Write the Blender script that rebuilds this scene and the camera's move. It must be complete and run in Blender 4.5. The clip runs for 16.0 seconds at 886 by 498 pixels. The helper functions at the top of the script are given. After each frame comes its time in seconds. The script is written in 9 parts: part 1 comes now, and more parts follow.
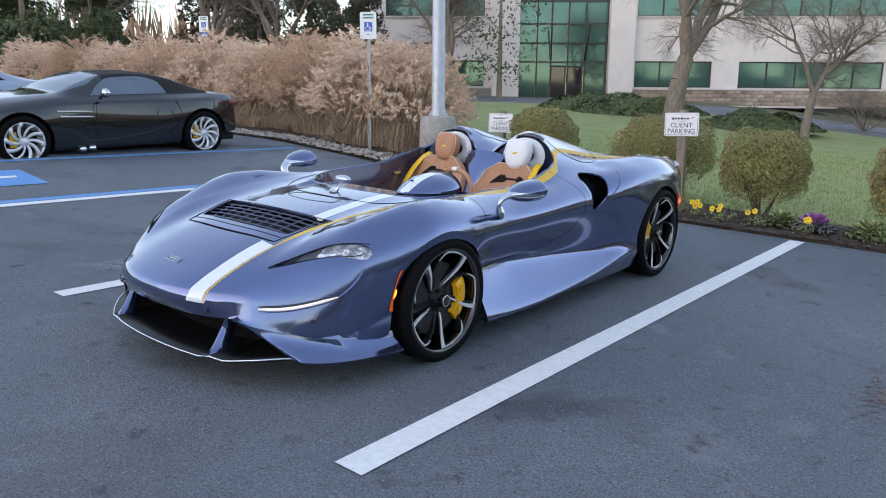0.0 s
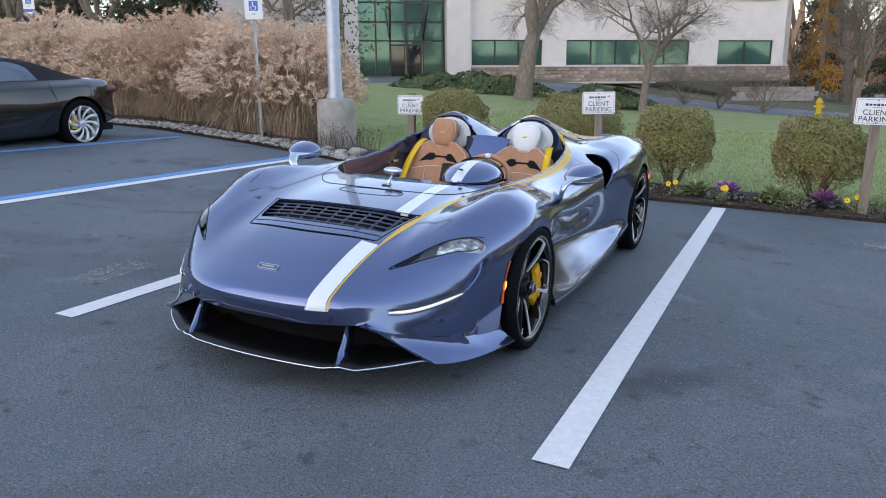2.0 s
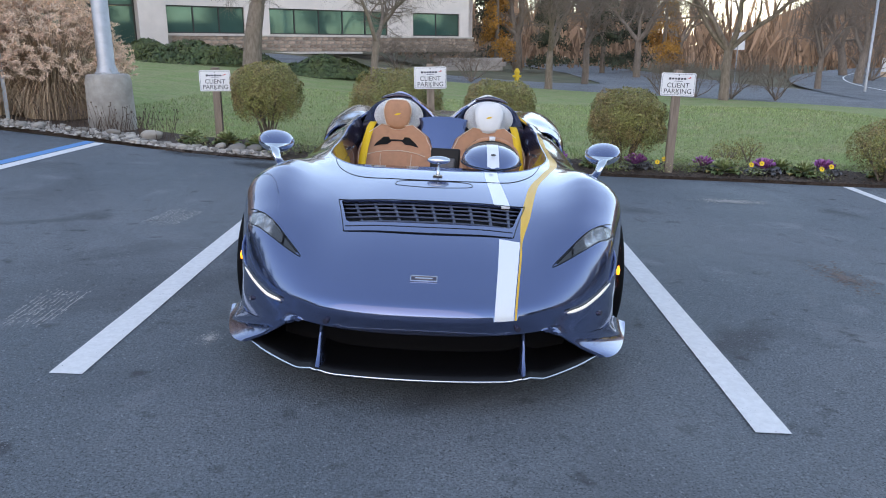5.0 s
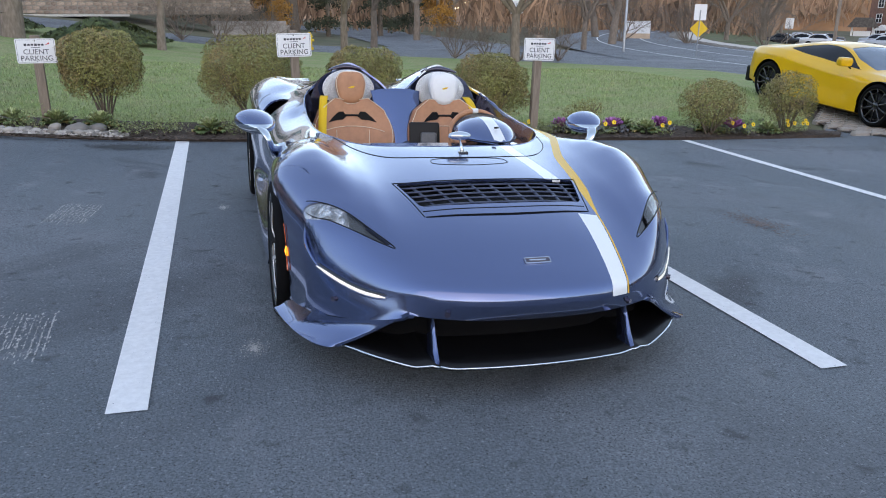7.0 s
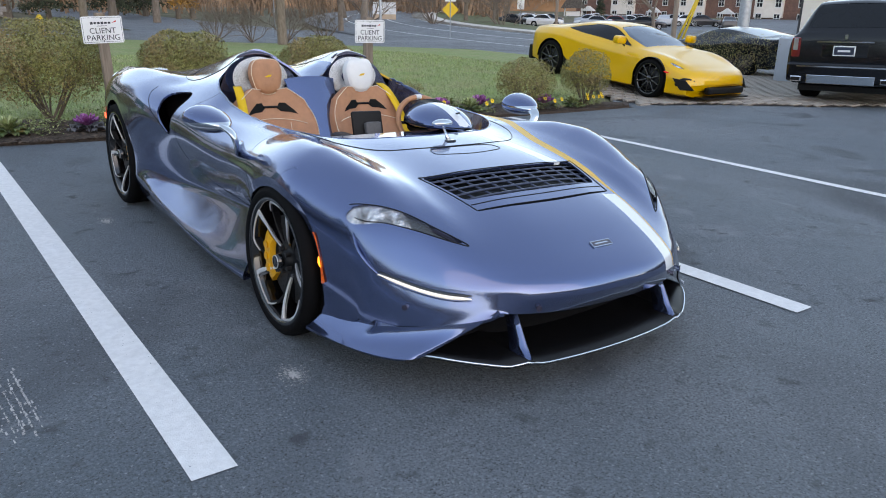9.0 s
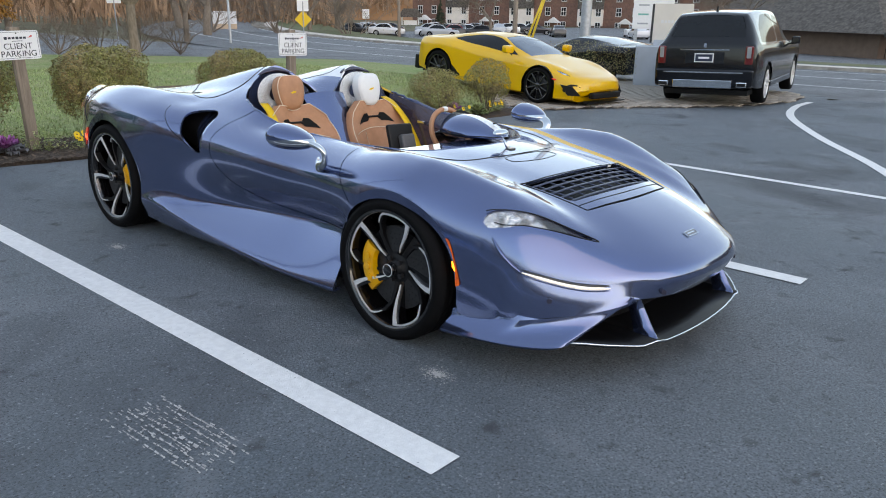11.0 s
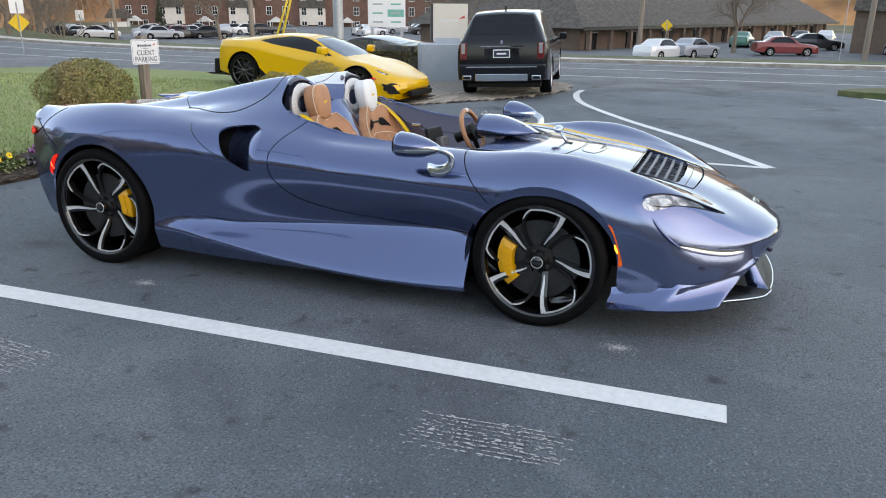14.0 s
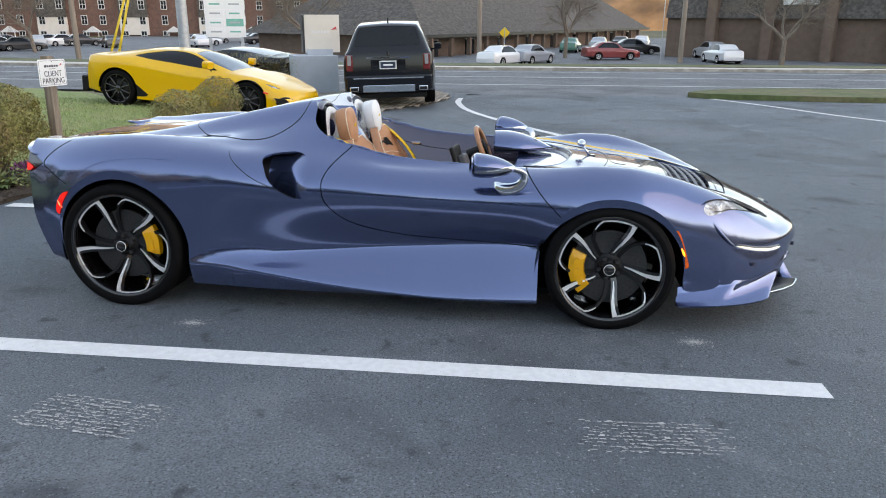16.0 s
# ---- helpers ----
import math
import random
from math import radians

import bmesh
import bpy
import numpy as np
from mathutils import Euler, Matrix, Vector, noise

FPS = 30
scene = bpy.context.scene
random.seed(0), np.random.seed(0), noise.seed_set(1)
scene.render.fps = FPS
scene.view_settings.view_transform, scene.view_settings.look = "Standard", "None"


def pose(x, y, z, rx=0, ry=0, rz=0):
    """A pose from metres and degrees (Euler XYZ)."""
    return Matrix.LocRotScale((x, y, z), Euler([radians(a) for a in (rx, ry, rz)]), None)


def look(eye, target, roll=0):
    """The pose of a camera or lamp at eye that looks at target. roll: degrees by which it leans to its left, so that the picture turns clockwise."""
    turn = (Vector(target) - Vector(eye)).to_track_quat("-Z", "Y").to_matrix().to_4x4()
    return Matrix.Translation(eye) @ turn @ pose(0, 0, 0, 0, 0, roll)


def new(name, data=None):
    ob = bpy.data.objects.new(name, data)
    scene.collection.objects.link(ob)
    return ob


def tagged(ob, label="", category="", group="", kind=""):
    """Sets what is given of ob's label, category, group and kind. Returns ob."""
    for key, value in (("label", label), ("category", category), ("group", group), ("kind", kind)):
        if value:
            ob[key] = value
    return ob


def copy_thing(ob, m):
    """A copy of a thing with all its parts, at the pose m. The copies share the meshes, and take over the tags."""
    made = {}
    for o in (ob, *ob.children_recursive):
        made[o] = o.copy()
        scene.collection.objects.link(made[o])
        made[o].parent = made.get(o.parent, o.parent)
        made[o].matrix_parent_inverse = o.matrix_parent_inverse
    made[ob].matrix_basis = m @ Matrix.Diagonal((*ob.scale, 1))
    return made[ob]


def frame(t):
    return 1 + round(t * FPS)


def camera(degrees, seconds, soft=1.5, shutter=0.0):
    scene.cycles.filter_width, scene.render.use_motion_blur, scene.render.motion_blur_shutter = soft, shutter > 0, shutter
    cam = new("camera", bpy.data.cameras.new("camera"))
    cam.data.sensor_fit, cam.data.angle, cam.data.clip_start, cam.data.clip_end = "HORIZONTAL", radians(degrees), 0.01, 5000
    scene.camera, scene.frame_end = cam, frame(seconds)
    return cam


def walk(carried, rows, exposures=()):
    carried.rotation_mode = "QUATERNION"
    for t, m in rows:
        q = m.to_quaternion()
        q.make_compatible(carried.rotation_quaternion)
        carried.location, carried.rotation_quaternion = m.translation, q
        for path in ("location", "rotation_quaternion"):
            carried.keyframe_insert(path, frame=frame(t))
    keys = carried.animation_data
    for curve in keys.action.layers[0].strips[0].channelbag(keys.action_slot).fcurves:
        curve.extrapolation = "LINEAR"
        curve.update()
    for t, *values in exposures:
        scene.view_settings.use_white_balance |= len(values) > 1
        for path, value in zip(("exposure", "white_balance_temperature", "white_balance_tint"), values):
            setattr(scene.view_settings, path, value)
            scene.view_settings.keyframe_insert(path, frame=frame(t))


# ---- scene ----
cam = camera(62.2, 16.0, soft=1.0)
PATH = [
    (0, (3.252, -2.852, 1.41), (2.024, -1.333, 0.98), 2.4),
    (0.5, (3.001, -3.077, 1.406), (1.852, -1.503, 0.955), 1.8),
    (1, (2.731, -3.221, 1.412), (1.681, -1.582, 0.951), 1.8),
    (1.5, (2.423, -3.399, 1.422), (1.48, -1.698, 0.959), 1.8),
    (2, (2.109, -3.525, 1.412), (1.276, -1.768, 0.944), 1.7),
    (2.5, (1.797, -3.584, 1.426), (1.112, -1.764, 0.958), 1.4),
    (3, (1.448, -3.69, 1.429), (0.925, -1.82, 0.95), 0.9),
    (3.5, (1.123, -3.746, 1.412), (0.732, -1.848, 0.919), 0.7),
    (4, (0.788, -3.761, 1.421), (0.526, -1.844, 0.915), 0.9),
    (4.2, (0.649, -3.771, 1.415), (0.431, -1.849, 0.906), 1.2),
    (6.3, (-0.703, -3.649, 1.413), (-0.391, -1.753, 0.859), 2.3),
    (6.5, (-0.84, -3.604, 1.406), (-0.473, -1.721, 0.841), 2.1),
    (7, (-1.135, -3.469, 1.401), (-0.579, -1.639, 0.816), 2.3),
    (7.5, (-1.45, -3.367, 1.389), (-0.736, -1.598, 0.789), 2.0),
    (8, (-1.685, -3.212, 1.376), (-0.82, -1.512, 0.775), 1.9),
    (8.2, (-1.775, -3.122, 1.371), (-0.847, -1.455, 0.772), 2.1),
    (10.3, (-2.799, -2.441, 1.371), (-1.449, -1.091, 0.775), 1.8),
    (10.5, (-2.918, -2.382, 1.373), (-1.541, -1.055, 0.789), 1.9),
    (11, (-3.132, -2.23, 1.37), (-1.69, -0.968, 0.8), 2.0),
    (11.5, (-3.318, -2.03, 1.366), (-1.799, -0.86, 0.797), 2.3),
    (12, (-3.571, -1.816, 1.378), (-2.0, -0.716, 0.812), 2.0),
    (12.5, (-3.77, -1.569, 1.365), (-2.151, -0.539, 0.802), 1.2),
    (13, (-3.921, -1.274, 1.36), (-2.233, -0.354, 0.806), 0.9),
    (13.5, (-4.125, -0.985, 1.368), (-2.378, -0.188, 0.81), 0.7),
    (14, (-4.245, -0.727, 1.361), (-2.444, -0.057, 0.805), 0.9),
    (14.5, (-4.347, -0.464, 1.389), (-2.513, 0.11, 0.837), 0.8),
    (15, (-4.506, -0.181, 1.411), (-2.641, 0.297, 0.869), 0.6),
    (15.5, (-4.576, 0.097, 1.408), (-2.686, 0.479, 0.875), 0.2),
    (16, (-4.611, 0.376, 1.432), (-2.702, 0.641, 0.898), 0.2),
]
SLOPE = pose(0, 0, 0, -0.33, 2.11, 0)  # the parking lot falls away towards the road
walk(cam, [(t, SLOPE @ look(eye, target, roll)) for t, eye, target, roll in PATH],
     [(0.0, 1.87, 7950, 18), (3.5, 1.84, 7650, 18), (7.5, 1.85, 7900, 17), (11.0, 1.90, 8950, 15), (16.0, 2.11, 9400, 16)])

# ---- light ----
world = bpy.data.worlds.new("dusk_sky")
scene.world = world
world.use_nodes = True
wn, wl = world.node_tree.nodes, world.node_tree.links
sky = wn.new("ShaderNodeTexSky")
sky.sky_type, sky.sun_disc = 'NISHITA', False
sky.sun_elevation, sky.sun_rotation = radians(20.0), radians(195.0)
sky.air_density, sky.dust_density, sky.ozone_density = 1.0, 0.12, 1.0
wn["Background"].inputs["Strength"].default_value = 0.15
# thin high veil of dusk cloud that evens the sky out
veil = wn.new("ShaderNodeMix")
veil.data_type = 'RGBA'
veil.inputs[0].default_value = 0.5
veil.inputs[7].default_value = (1.10, 1.62, 2.40, 1)
wl.new(sky.outputs[0], veil.inputs[6])
wl.new(veil.outputs[2], wn["Background"].inputs["Color"])
sun_data = bpy.data.lights.new("sun", 'SUN')
sun_data.energy, sun_data.angle, sun_data.color = 0.28, radians(80), (1.0, 0.73, 0.56)
sun = new("sun", sun_data)
sun.matrix_world = look((-11.0, -43.0, 8.0), (0, 0, 1.0))

# ---- helpers of this scene ----
UP = Vector((0, 0, 1))


def ground_z(x, y):
    """Height of the land: the lot falls to the road, rises towards the grasses and the office."""
    z = -1.1055 * math.tanh(x / 30) - 0.3456 * math.tanh(y / 60)
    z += 0.02 * min(max(-x - 1.6, 0.0), 6.4) ** 1.5 + 0.012 * max(-x - 8.0, 0) / (1 + max(-x - 8, 0) / 25)
    z += 0.012 * min(max(x - 5.0, 0.0), 12.0)
    k = min(max((y - 9.0) / 32.0, 0.0), 1.0)
    m = min(max((6.0 - x) / 20.0, 0.0), 1.0)
    z += 0.85 * k * k * (3 - 2 * k) * m * m * (3 - 2 * m)
    sm = lambda q: (lambda c: c * c * (3 - 2 * c))(min(max(q, 0.0), 1.0))
    z += 0.22 * sm((y - 5.8) / 3.0) * sm((x - 3.0) / 4.0) * (1 - sm((x - 11.0) / 4.0)) * (1 - sm((y - 14.0) / 8.0))
    z -= 0.95 * sm((x - 31.0) / 20.0)
    return z


def at(x, y, h=0.0, yaw=0.0):
    return pose(x, y, ground_z(x, y) + h, 0, 0, yaw)


def thing(name, label, category, m=None, group="", kind=""):
    ob = new(name)
    ob.empty_display_size = 0.2
    if m is not None:
        ob.matrix_world = m
    return tagged(ob, label, category, group, kind)


def mesh_ob(name, verts, faces, mat, parent=None, label="", smooth=True, mats=None, index=None):
    me = bpy.data.meshes.new(name)
    me.from_pydata([tuple(map(float, v)) for v in verts], [], [tuple(f) for f in faces])
    for m in (mats or [mat]):
        me.materials.append(m)
    if index is not None:
        me.polygons.foreach_set("material_index", index)
    me.polygons.foreach_set("use_smooth", [smooth] * len(me.polygons))
    me.update()
    ob = new(name, me)
    if parent is not None:
        ob.parent = parent
    if label:
        ob["label"] = label
    return ob


def part(name, bm, mat, parent=None, label="", smooth=False, angle=None):
    me = bpy.data.meshes.new(name)
    bmesh.ops.recalc_face_normals(bm, faces=bm.faces)
    bm.to_mesh(me)
    bm.free()
    me.materials.append(mat)
    me.polygons.foreach_set("use_smooth", [smooth or angle is not None] * len(me.polygons))
    if angle is not None:
        me.set_sharp_from_angle(angle=radians(angle))
    ob = new(name, me)
    if parent is not None:
        ob.parent = parent
    if label:
        ob["label"] = label
    return ob


def box_bm(bm, cx, cy, cz, sx, sy, sz, m=None, bevel=0.0):
    r = bmesh.ops.create_cube(bm, size=1.0)
    mat = Matrix.Translation((cx, cy, cz)) @ Matrix.Diagonal((sx, sy, sz, 1))
    bmesh.ops.transform(bm, matrix=(m @ mat) if m is not None else mat, verts=r["verts"])
    if bevel:
        es = list({e for v in r["verts"] for e in v.link_edges})
        bmesh.ops.bevel(bm, geom=es, offset=bevel, segments=2, affect='EDGES', profile=0.5)
    return bm


def box(name, cx, cy, cz, sx, sy, sz, mat, parent=None, label="", bevel=0.0, m=None):
    bm = bmesh.new()
    box_bm(bm, cx, cy, cz, sx, sy, sz, m, bevel)
    return part(name, bm, mat, parent, label)


def cyl_bm(bm, p0, p1, r0, r1=None, seg=12, caps=True):
    p0, p1 = Vector(p0), Vector(p1)
    d = p1 - p0
    r = bmesh.ops.create_cone(bm, cap_ends=caps, segments=seg, radius1=r0, radius2=r0 if r1 is None else r1, depth=d.length)
    q = UP.rotation_difference(d.normalized()).to_matrix().to_4x4()
    bmesh.ops.transform(bm, matrix=Matrix.Translation((p0 + p1) / 2) @ q, verts=r["verts"])
    return bm


def cyl(name, p0, p1, r0, mat, parent=None, label="", r1=None, seg=12):
    bm = bmesh.new()
    cyl_bm(bm, p0, p1, r0, r1, seg)
    return part(name, bm, mat, parent, label, angle=40)


def lathe(profile, seg=48, axis='X'):
    """Verts and faces of a profile of (radius, along) turned round an axis."""
    V, F, n = [], [], len(profile)
    for i in range(seg):
        a = 2 * math.pi * i / seg
        for r, h in profile:
            c, s = r * math.cos(a), r * math.sin(a)
            V.append({'X': (h, c, s), 'Z': (c, s, h), 'Y': (c, h, s)}[axis])
    for i in range(seg):
        j = (i + 1) % seg
        for k in range(n - 1):
            F.append((i * n + k, j * n + k, j * n + k + 1, i * n + k + 1))
    return V, F


def extrude_poly(name, pts, h0, h1, mat, parent=None, label="", m=None, bevel=0.0, angle=30):
    """A flat outline in x, y raised from h0 to h1."""
    bm = bmesh.new()
    vs = [bm.verts.new((x, y, h0)) for x, y in pts]
    f = bm.faces.new(vs)
    r = bmesh.ops.extrude_face_region(bm, geom=[f])
    top = [g for g in r["geom"] if isinstance(g, bmesh.types.BMVert)]
    bmesh.ops.translate(bm, verts=top, vec=(0, 0, h1 - h0))
    if bevel:
        bmesh.ops.bevel(bm, geom=[e for e in bm.edges if all(v in top for v in e.verts)], offset=bevel, segments=2, affect='EDGES', profile=0.5)
    if m is not None:
        bmesh.ops.transform(bm, matrix=m, verts=bm.verts)
    return part(name, bm, mat, parent, label, angle=angle)


def tube(name, pts, radius, mat, parent=None, label="", seg=8, closed=False, flat=1.0):
    """A round bar along points; radius may be one number or one a point."""
    P = [Vector(p) for p in pts]
    n = len(P)
    rad = radius if isinstance(radius, (list, tuple)) else [radius] * n
    V, F = [], []
    side = None
    for i, p in enumerate(P):
        a = P[(i - 1) % n] if (i or closed) else P[0]
        b = P[(i + 1) % n] if (i < n - 1 or closed) else P[-1]
        d = (b - a).normalized()
        ref = side if side is not None else (UP if abs(d.z) < 0.9 else Vector((1, 0, 0)))
        u = (ref - d * ref.dot(d)).normalized()
        side = u
        w = d.cross(u)
        for k in range(seg):
            t = 2 * math.pi * k / seg
            V.append(p + u * math.cos(t) * rad[i] + w * math.sin(t) * rad[i] * flat)
    for i in range(n if closed else n - 1):
        j = (i + 1) % n
        for k in range(seg):
            l = (k + 1) % seg
            F.append((i * seg + k, i * seg + l, j * seg + l, j * seg + k))
    if not closed:
        F.append(tuple(range(seg - 1, -1, -1)))
        F.append(tuple((n - 1) * seg + k for k in range(seg)))
    return mesh_ob(name, V, F, mat, parent, label)


def pchip(knots):
    """A smooth curve without overshoot through (place, value) pairs."""
    k = np.array(sorted(knots), float)
    x, y = k[:, 0], k[:, 1]
    h, d = np.diff(x), np.diff(y) / np.diff(x)
    m = np.zeros(len(x))
    m[0], m[-1] = d[0], d[-1]
    for i in range(1, len(x) - 1):
        if d[i - 1] * d[i] > 0:
            w1, w2 = 2 * h[i] + h[i - 1], h[i] + 2 * h[i - 1]
            m[i] = (w1 + w2) / (w1 / d[i - 1] + w2 / d[i])

    def f(q):
        q = np.clip(np.asarray(q, float), x[0], x[-1])
        i = np.clip(np.searchsorted(x, q) - 1, 0, len(x) - 2)
        t = (q - x[i]) / h[i]
        a, b = t * t * (3 - 2 * t), t * (1 - t) ** 2
        return y[i] * (1 - a) + y[i + 1] * a + h[i] * (m[i] * b - m[i + 1] * t * t * (1 - t))
    return f


def spline(ctrl, n, closed=False):
    """Catmull-Rom through control points."""
    C = np.array(ctrl, float)
    if closed:
        C = np.vstack([C[-1:], C, C[:2]])
    else:
        C = np.vstack([2 * C[0] - C[1], C, 2 * C[-1] - C[-2]])
    m = len(C) - 3
    t = np.linspace(0, m, n, endpoint=not closed)
    i = np.minimum(t.astype(int), m - 1)
    u = (t - i)[:, None]
    p0, p1, p2, p3 = C[i], C[i + 1], C[i + 2], C[i + 3]
    return 0.5 * (2 * p1 + (p2 - p0) * u + (2 * p0 - 5 * p1 + 4 * p2 - p3) * u ** 2 + (3 * p1 - p0 - 3 * p2 + p3) * u ** 3)


def inside(poly, pts):
    """Signed distance to a closed outline, positive within it."""
    poly, pts = np.array(poly, float), np.array(pts, float)
    best = np.full(len(pts), 1e9)
    odd = np.zeros(len(pts), bool)
    for a, b in zip(poly, np.roll(poly, -1, 0)):
        e = b - a
        w = pts - a
        t = np.clip(w @ e / max(e @ e, 1e-12), 0, 1)
        best = np.minimum(best, np.hypot(*(w - t[:, None] * e).T))
        c = (a[1] > pts[:, 1]) != (b[1] > pts[:, 1])
        if b[1] != a[1]:
            odd ^= c & (pts[:, 0] < (b[0] - a[0]) * (pts[:, 1] - a[1]) / (b[1] - a[1]) + a[0])
    return np.where(odd, best, -best)


def clip(V, F, f):
    """Cuts a mesh along f = 0 and keeps f > 0. V: n x k rows (any further columns are carried along)."""
    keep = f > 0
    used, cut, out, W = {}, {}, [], []

    def vert(i):
        if i not in used:
            used[i] = len(W)
            W.append(V[i])
        return used[i]

    def edge(i, j):
        key = (min(i, j), max(i, j))
        if key not in cut:
            t = f[i] / (f[i] - f[j])
            cut[key] = len(W)
            W.append(V[i] + (V[j] - V[i]) * t)
        return cut[key]
    for face in F:
        k = [keep[i] for i in face]
        if all(k):
            out.append(tuple(vert(i) for i in face))
        elif any(k):
            poly = []
            for a in range(len(face)):
                i, j = face[a], face[(a + 1) % len(face)]
                if keep[i]:
                    poly.append(vert(i))
                if keep[i] != keep[j]:
                    poly.append(edge(i, j))
            if len(poly) > 2:
                out.append(tuple(poly))
    return np.array(W) if W else np.zeros((0, V.shape[1])), out

# ---- materials ----
def mat(name, color, rough=0.5, metal=0.0, vary=0.0, scale=5.0, bump=0.0, bump_scale=40.0, coat=0.0, second=None, mix_scale=2.0, mix_lo=0.4, mix_hi=0.6,
        emit=0.0, emit_color=None, trans=0.0, spec=None, island=0.0, alpha=1.0, rough_vary=0.0, sheen=0.0, stretch=None, objrand=0.0):
    m = bpy.data.materials.new(name)
    m.use_nodes = True
    n, l = m.node_tree.nodes, m.node_tree.links
    b = n["Principled BSDF"]
    b.inputs["Roughness"].default_value, b.inputs["Metallic"].default_value = rough, metal
    b.inputs["Coat Weight"].default_value, b.inputs["Coat Roughness"].default_value = coat, 0.03
    b.inputs["Transmission Weight"].default_value, b.inputs["Alpha"].default_value = trans, alpha
    b.inputs["Sheen Weight"].default_value = sheen
    if spec is not None:
        b.inputs["Specular IOR Level"].default_value = spec
    if emit:
        b.inputs["Emission Color"].default_value = (*(emit_color or color), 1)
        b.inputs["Emission Strength"].default_value = emit
    rgb = n.new("ShaderNodeRGB")
    rgb.outputs[0].default_value = (*color, 1)
    out = rgb.outputs[0]
    tc = n.new("ShaderNodeTexCoord")
    src = tc.outputs["Object"]
    if stretch:
        mp = n.new("ShaderNodeMapping")
        mp.inputs["Scale"].default_value = stretch
        l.new(src, mp.inputs[0])
        src = mp.outputs[0]

    def noise_node(s, detail=4.0, rough_=0.6):
        t = n.new("ShaderNodeTexNoise")
        t.inputs["Scale"].default_value, t.inputs["Detail"].default_value, t.inputs["Roughness"].default_value = s, detail, rough_
        l.new(src, t.inputs["Vector"])
        return t.outputs["Fac"]
    if second:
        r = n.new("ShaderNodeMapRange")
        r.inputs["From Min"].default_value, r.inputs["From Max"].default_value = mix_lo, mix_hi
        l.new(noise_node(mix_scale, 5), r.inputs["Value"])
        mx = n.new("ShaderNodeMix")
        mx.data_type = 'RGBA'
        l.new(r.outputs[0], mx.inputs[0])
        l.new(out, mx.inputs[6])
        mx.inputs[7].default_value = (*second, 1)
        out = mx.outputs[2]
    hsv = None
    if vary or island or objrand:
        hsv = n.new("ShaderNodeHueSaturation")
        l.new(out, hsv.inputs["Color"])
        val = None
        for amount, socket in ((vary, noise_node(scale) if vary else None), (island, n.new("ShaderNodeNewGeometry").outputs["Random Per Island"] if island else None),
                               (objrand, n.new("ShaderNodeObjectInfo").outputs["Random"] if objrand else None)):
            if amount:
                r = n.new("ShaderNodeMapRange")
                lo, hi = (0.3, 0.7) if amount is vary and socket.name == "Fac" else (0, 1)
                r.inputs["From Min"].default_value, r.inputs["From Max"].default_value = lo, hi
                r.inputs["To Min"].default_value, r.inputs["To Max"].default_value = 1 - amount, 1 + amount
                l.new(socket, r.inputs["Value"])
                if val is None:
                    val = r.outputs[0]
                else:
                    mu = n.new("ShaderNodeMath")
                    mu.operation = 'MULTIPLY'
                    l.new(val, mu.inputs[0])
                    l.new(r.outputs[0], mu.inputs[1])
                    val = mu.outputs[0]
        l.new(val, hsv.inputs["Value"])
        out = hsv.outputs[0]
    l.new(out, b.inputs["Base Color"])
    if rough_vary:
        r = n.new("ShaderNodeMapRange")
        r.inputs["To Min"].default_value, r.inputs["To Max"].default_value = max(rough - rough_vary, 0.02), min(rough + rough_vary, 1)
        r.inputs["From Min"].default_value, r.inputs["From Max"].default_value = 0.3, 0.7
        l.new(noise_node(scale * 0.6), r.inputs["Value"])
        l.new(r.outputs[0], b.inputs["Roughness"])
    if bump:
        bp = n.new("ShaderNodeBump")
        bp.inputs["Strength"].default_value, bp.inputs["Distance"].default_value = bump, 0.02
        l.new(noise_node(bump_scale, 6, 0.65), bp.inputs["Height"])
        l.new(bp.outputs[0], b.inputs["Normal"])
    return m


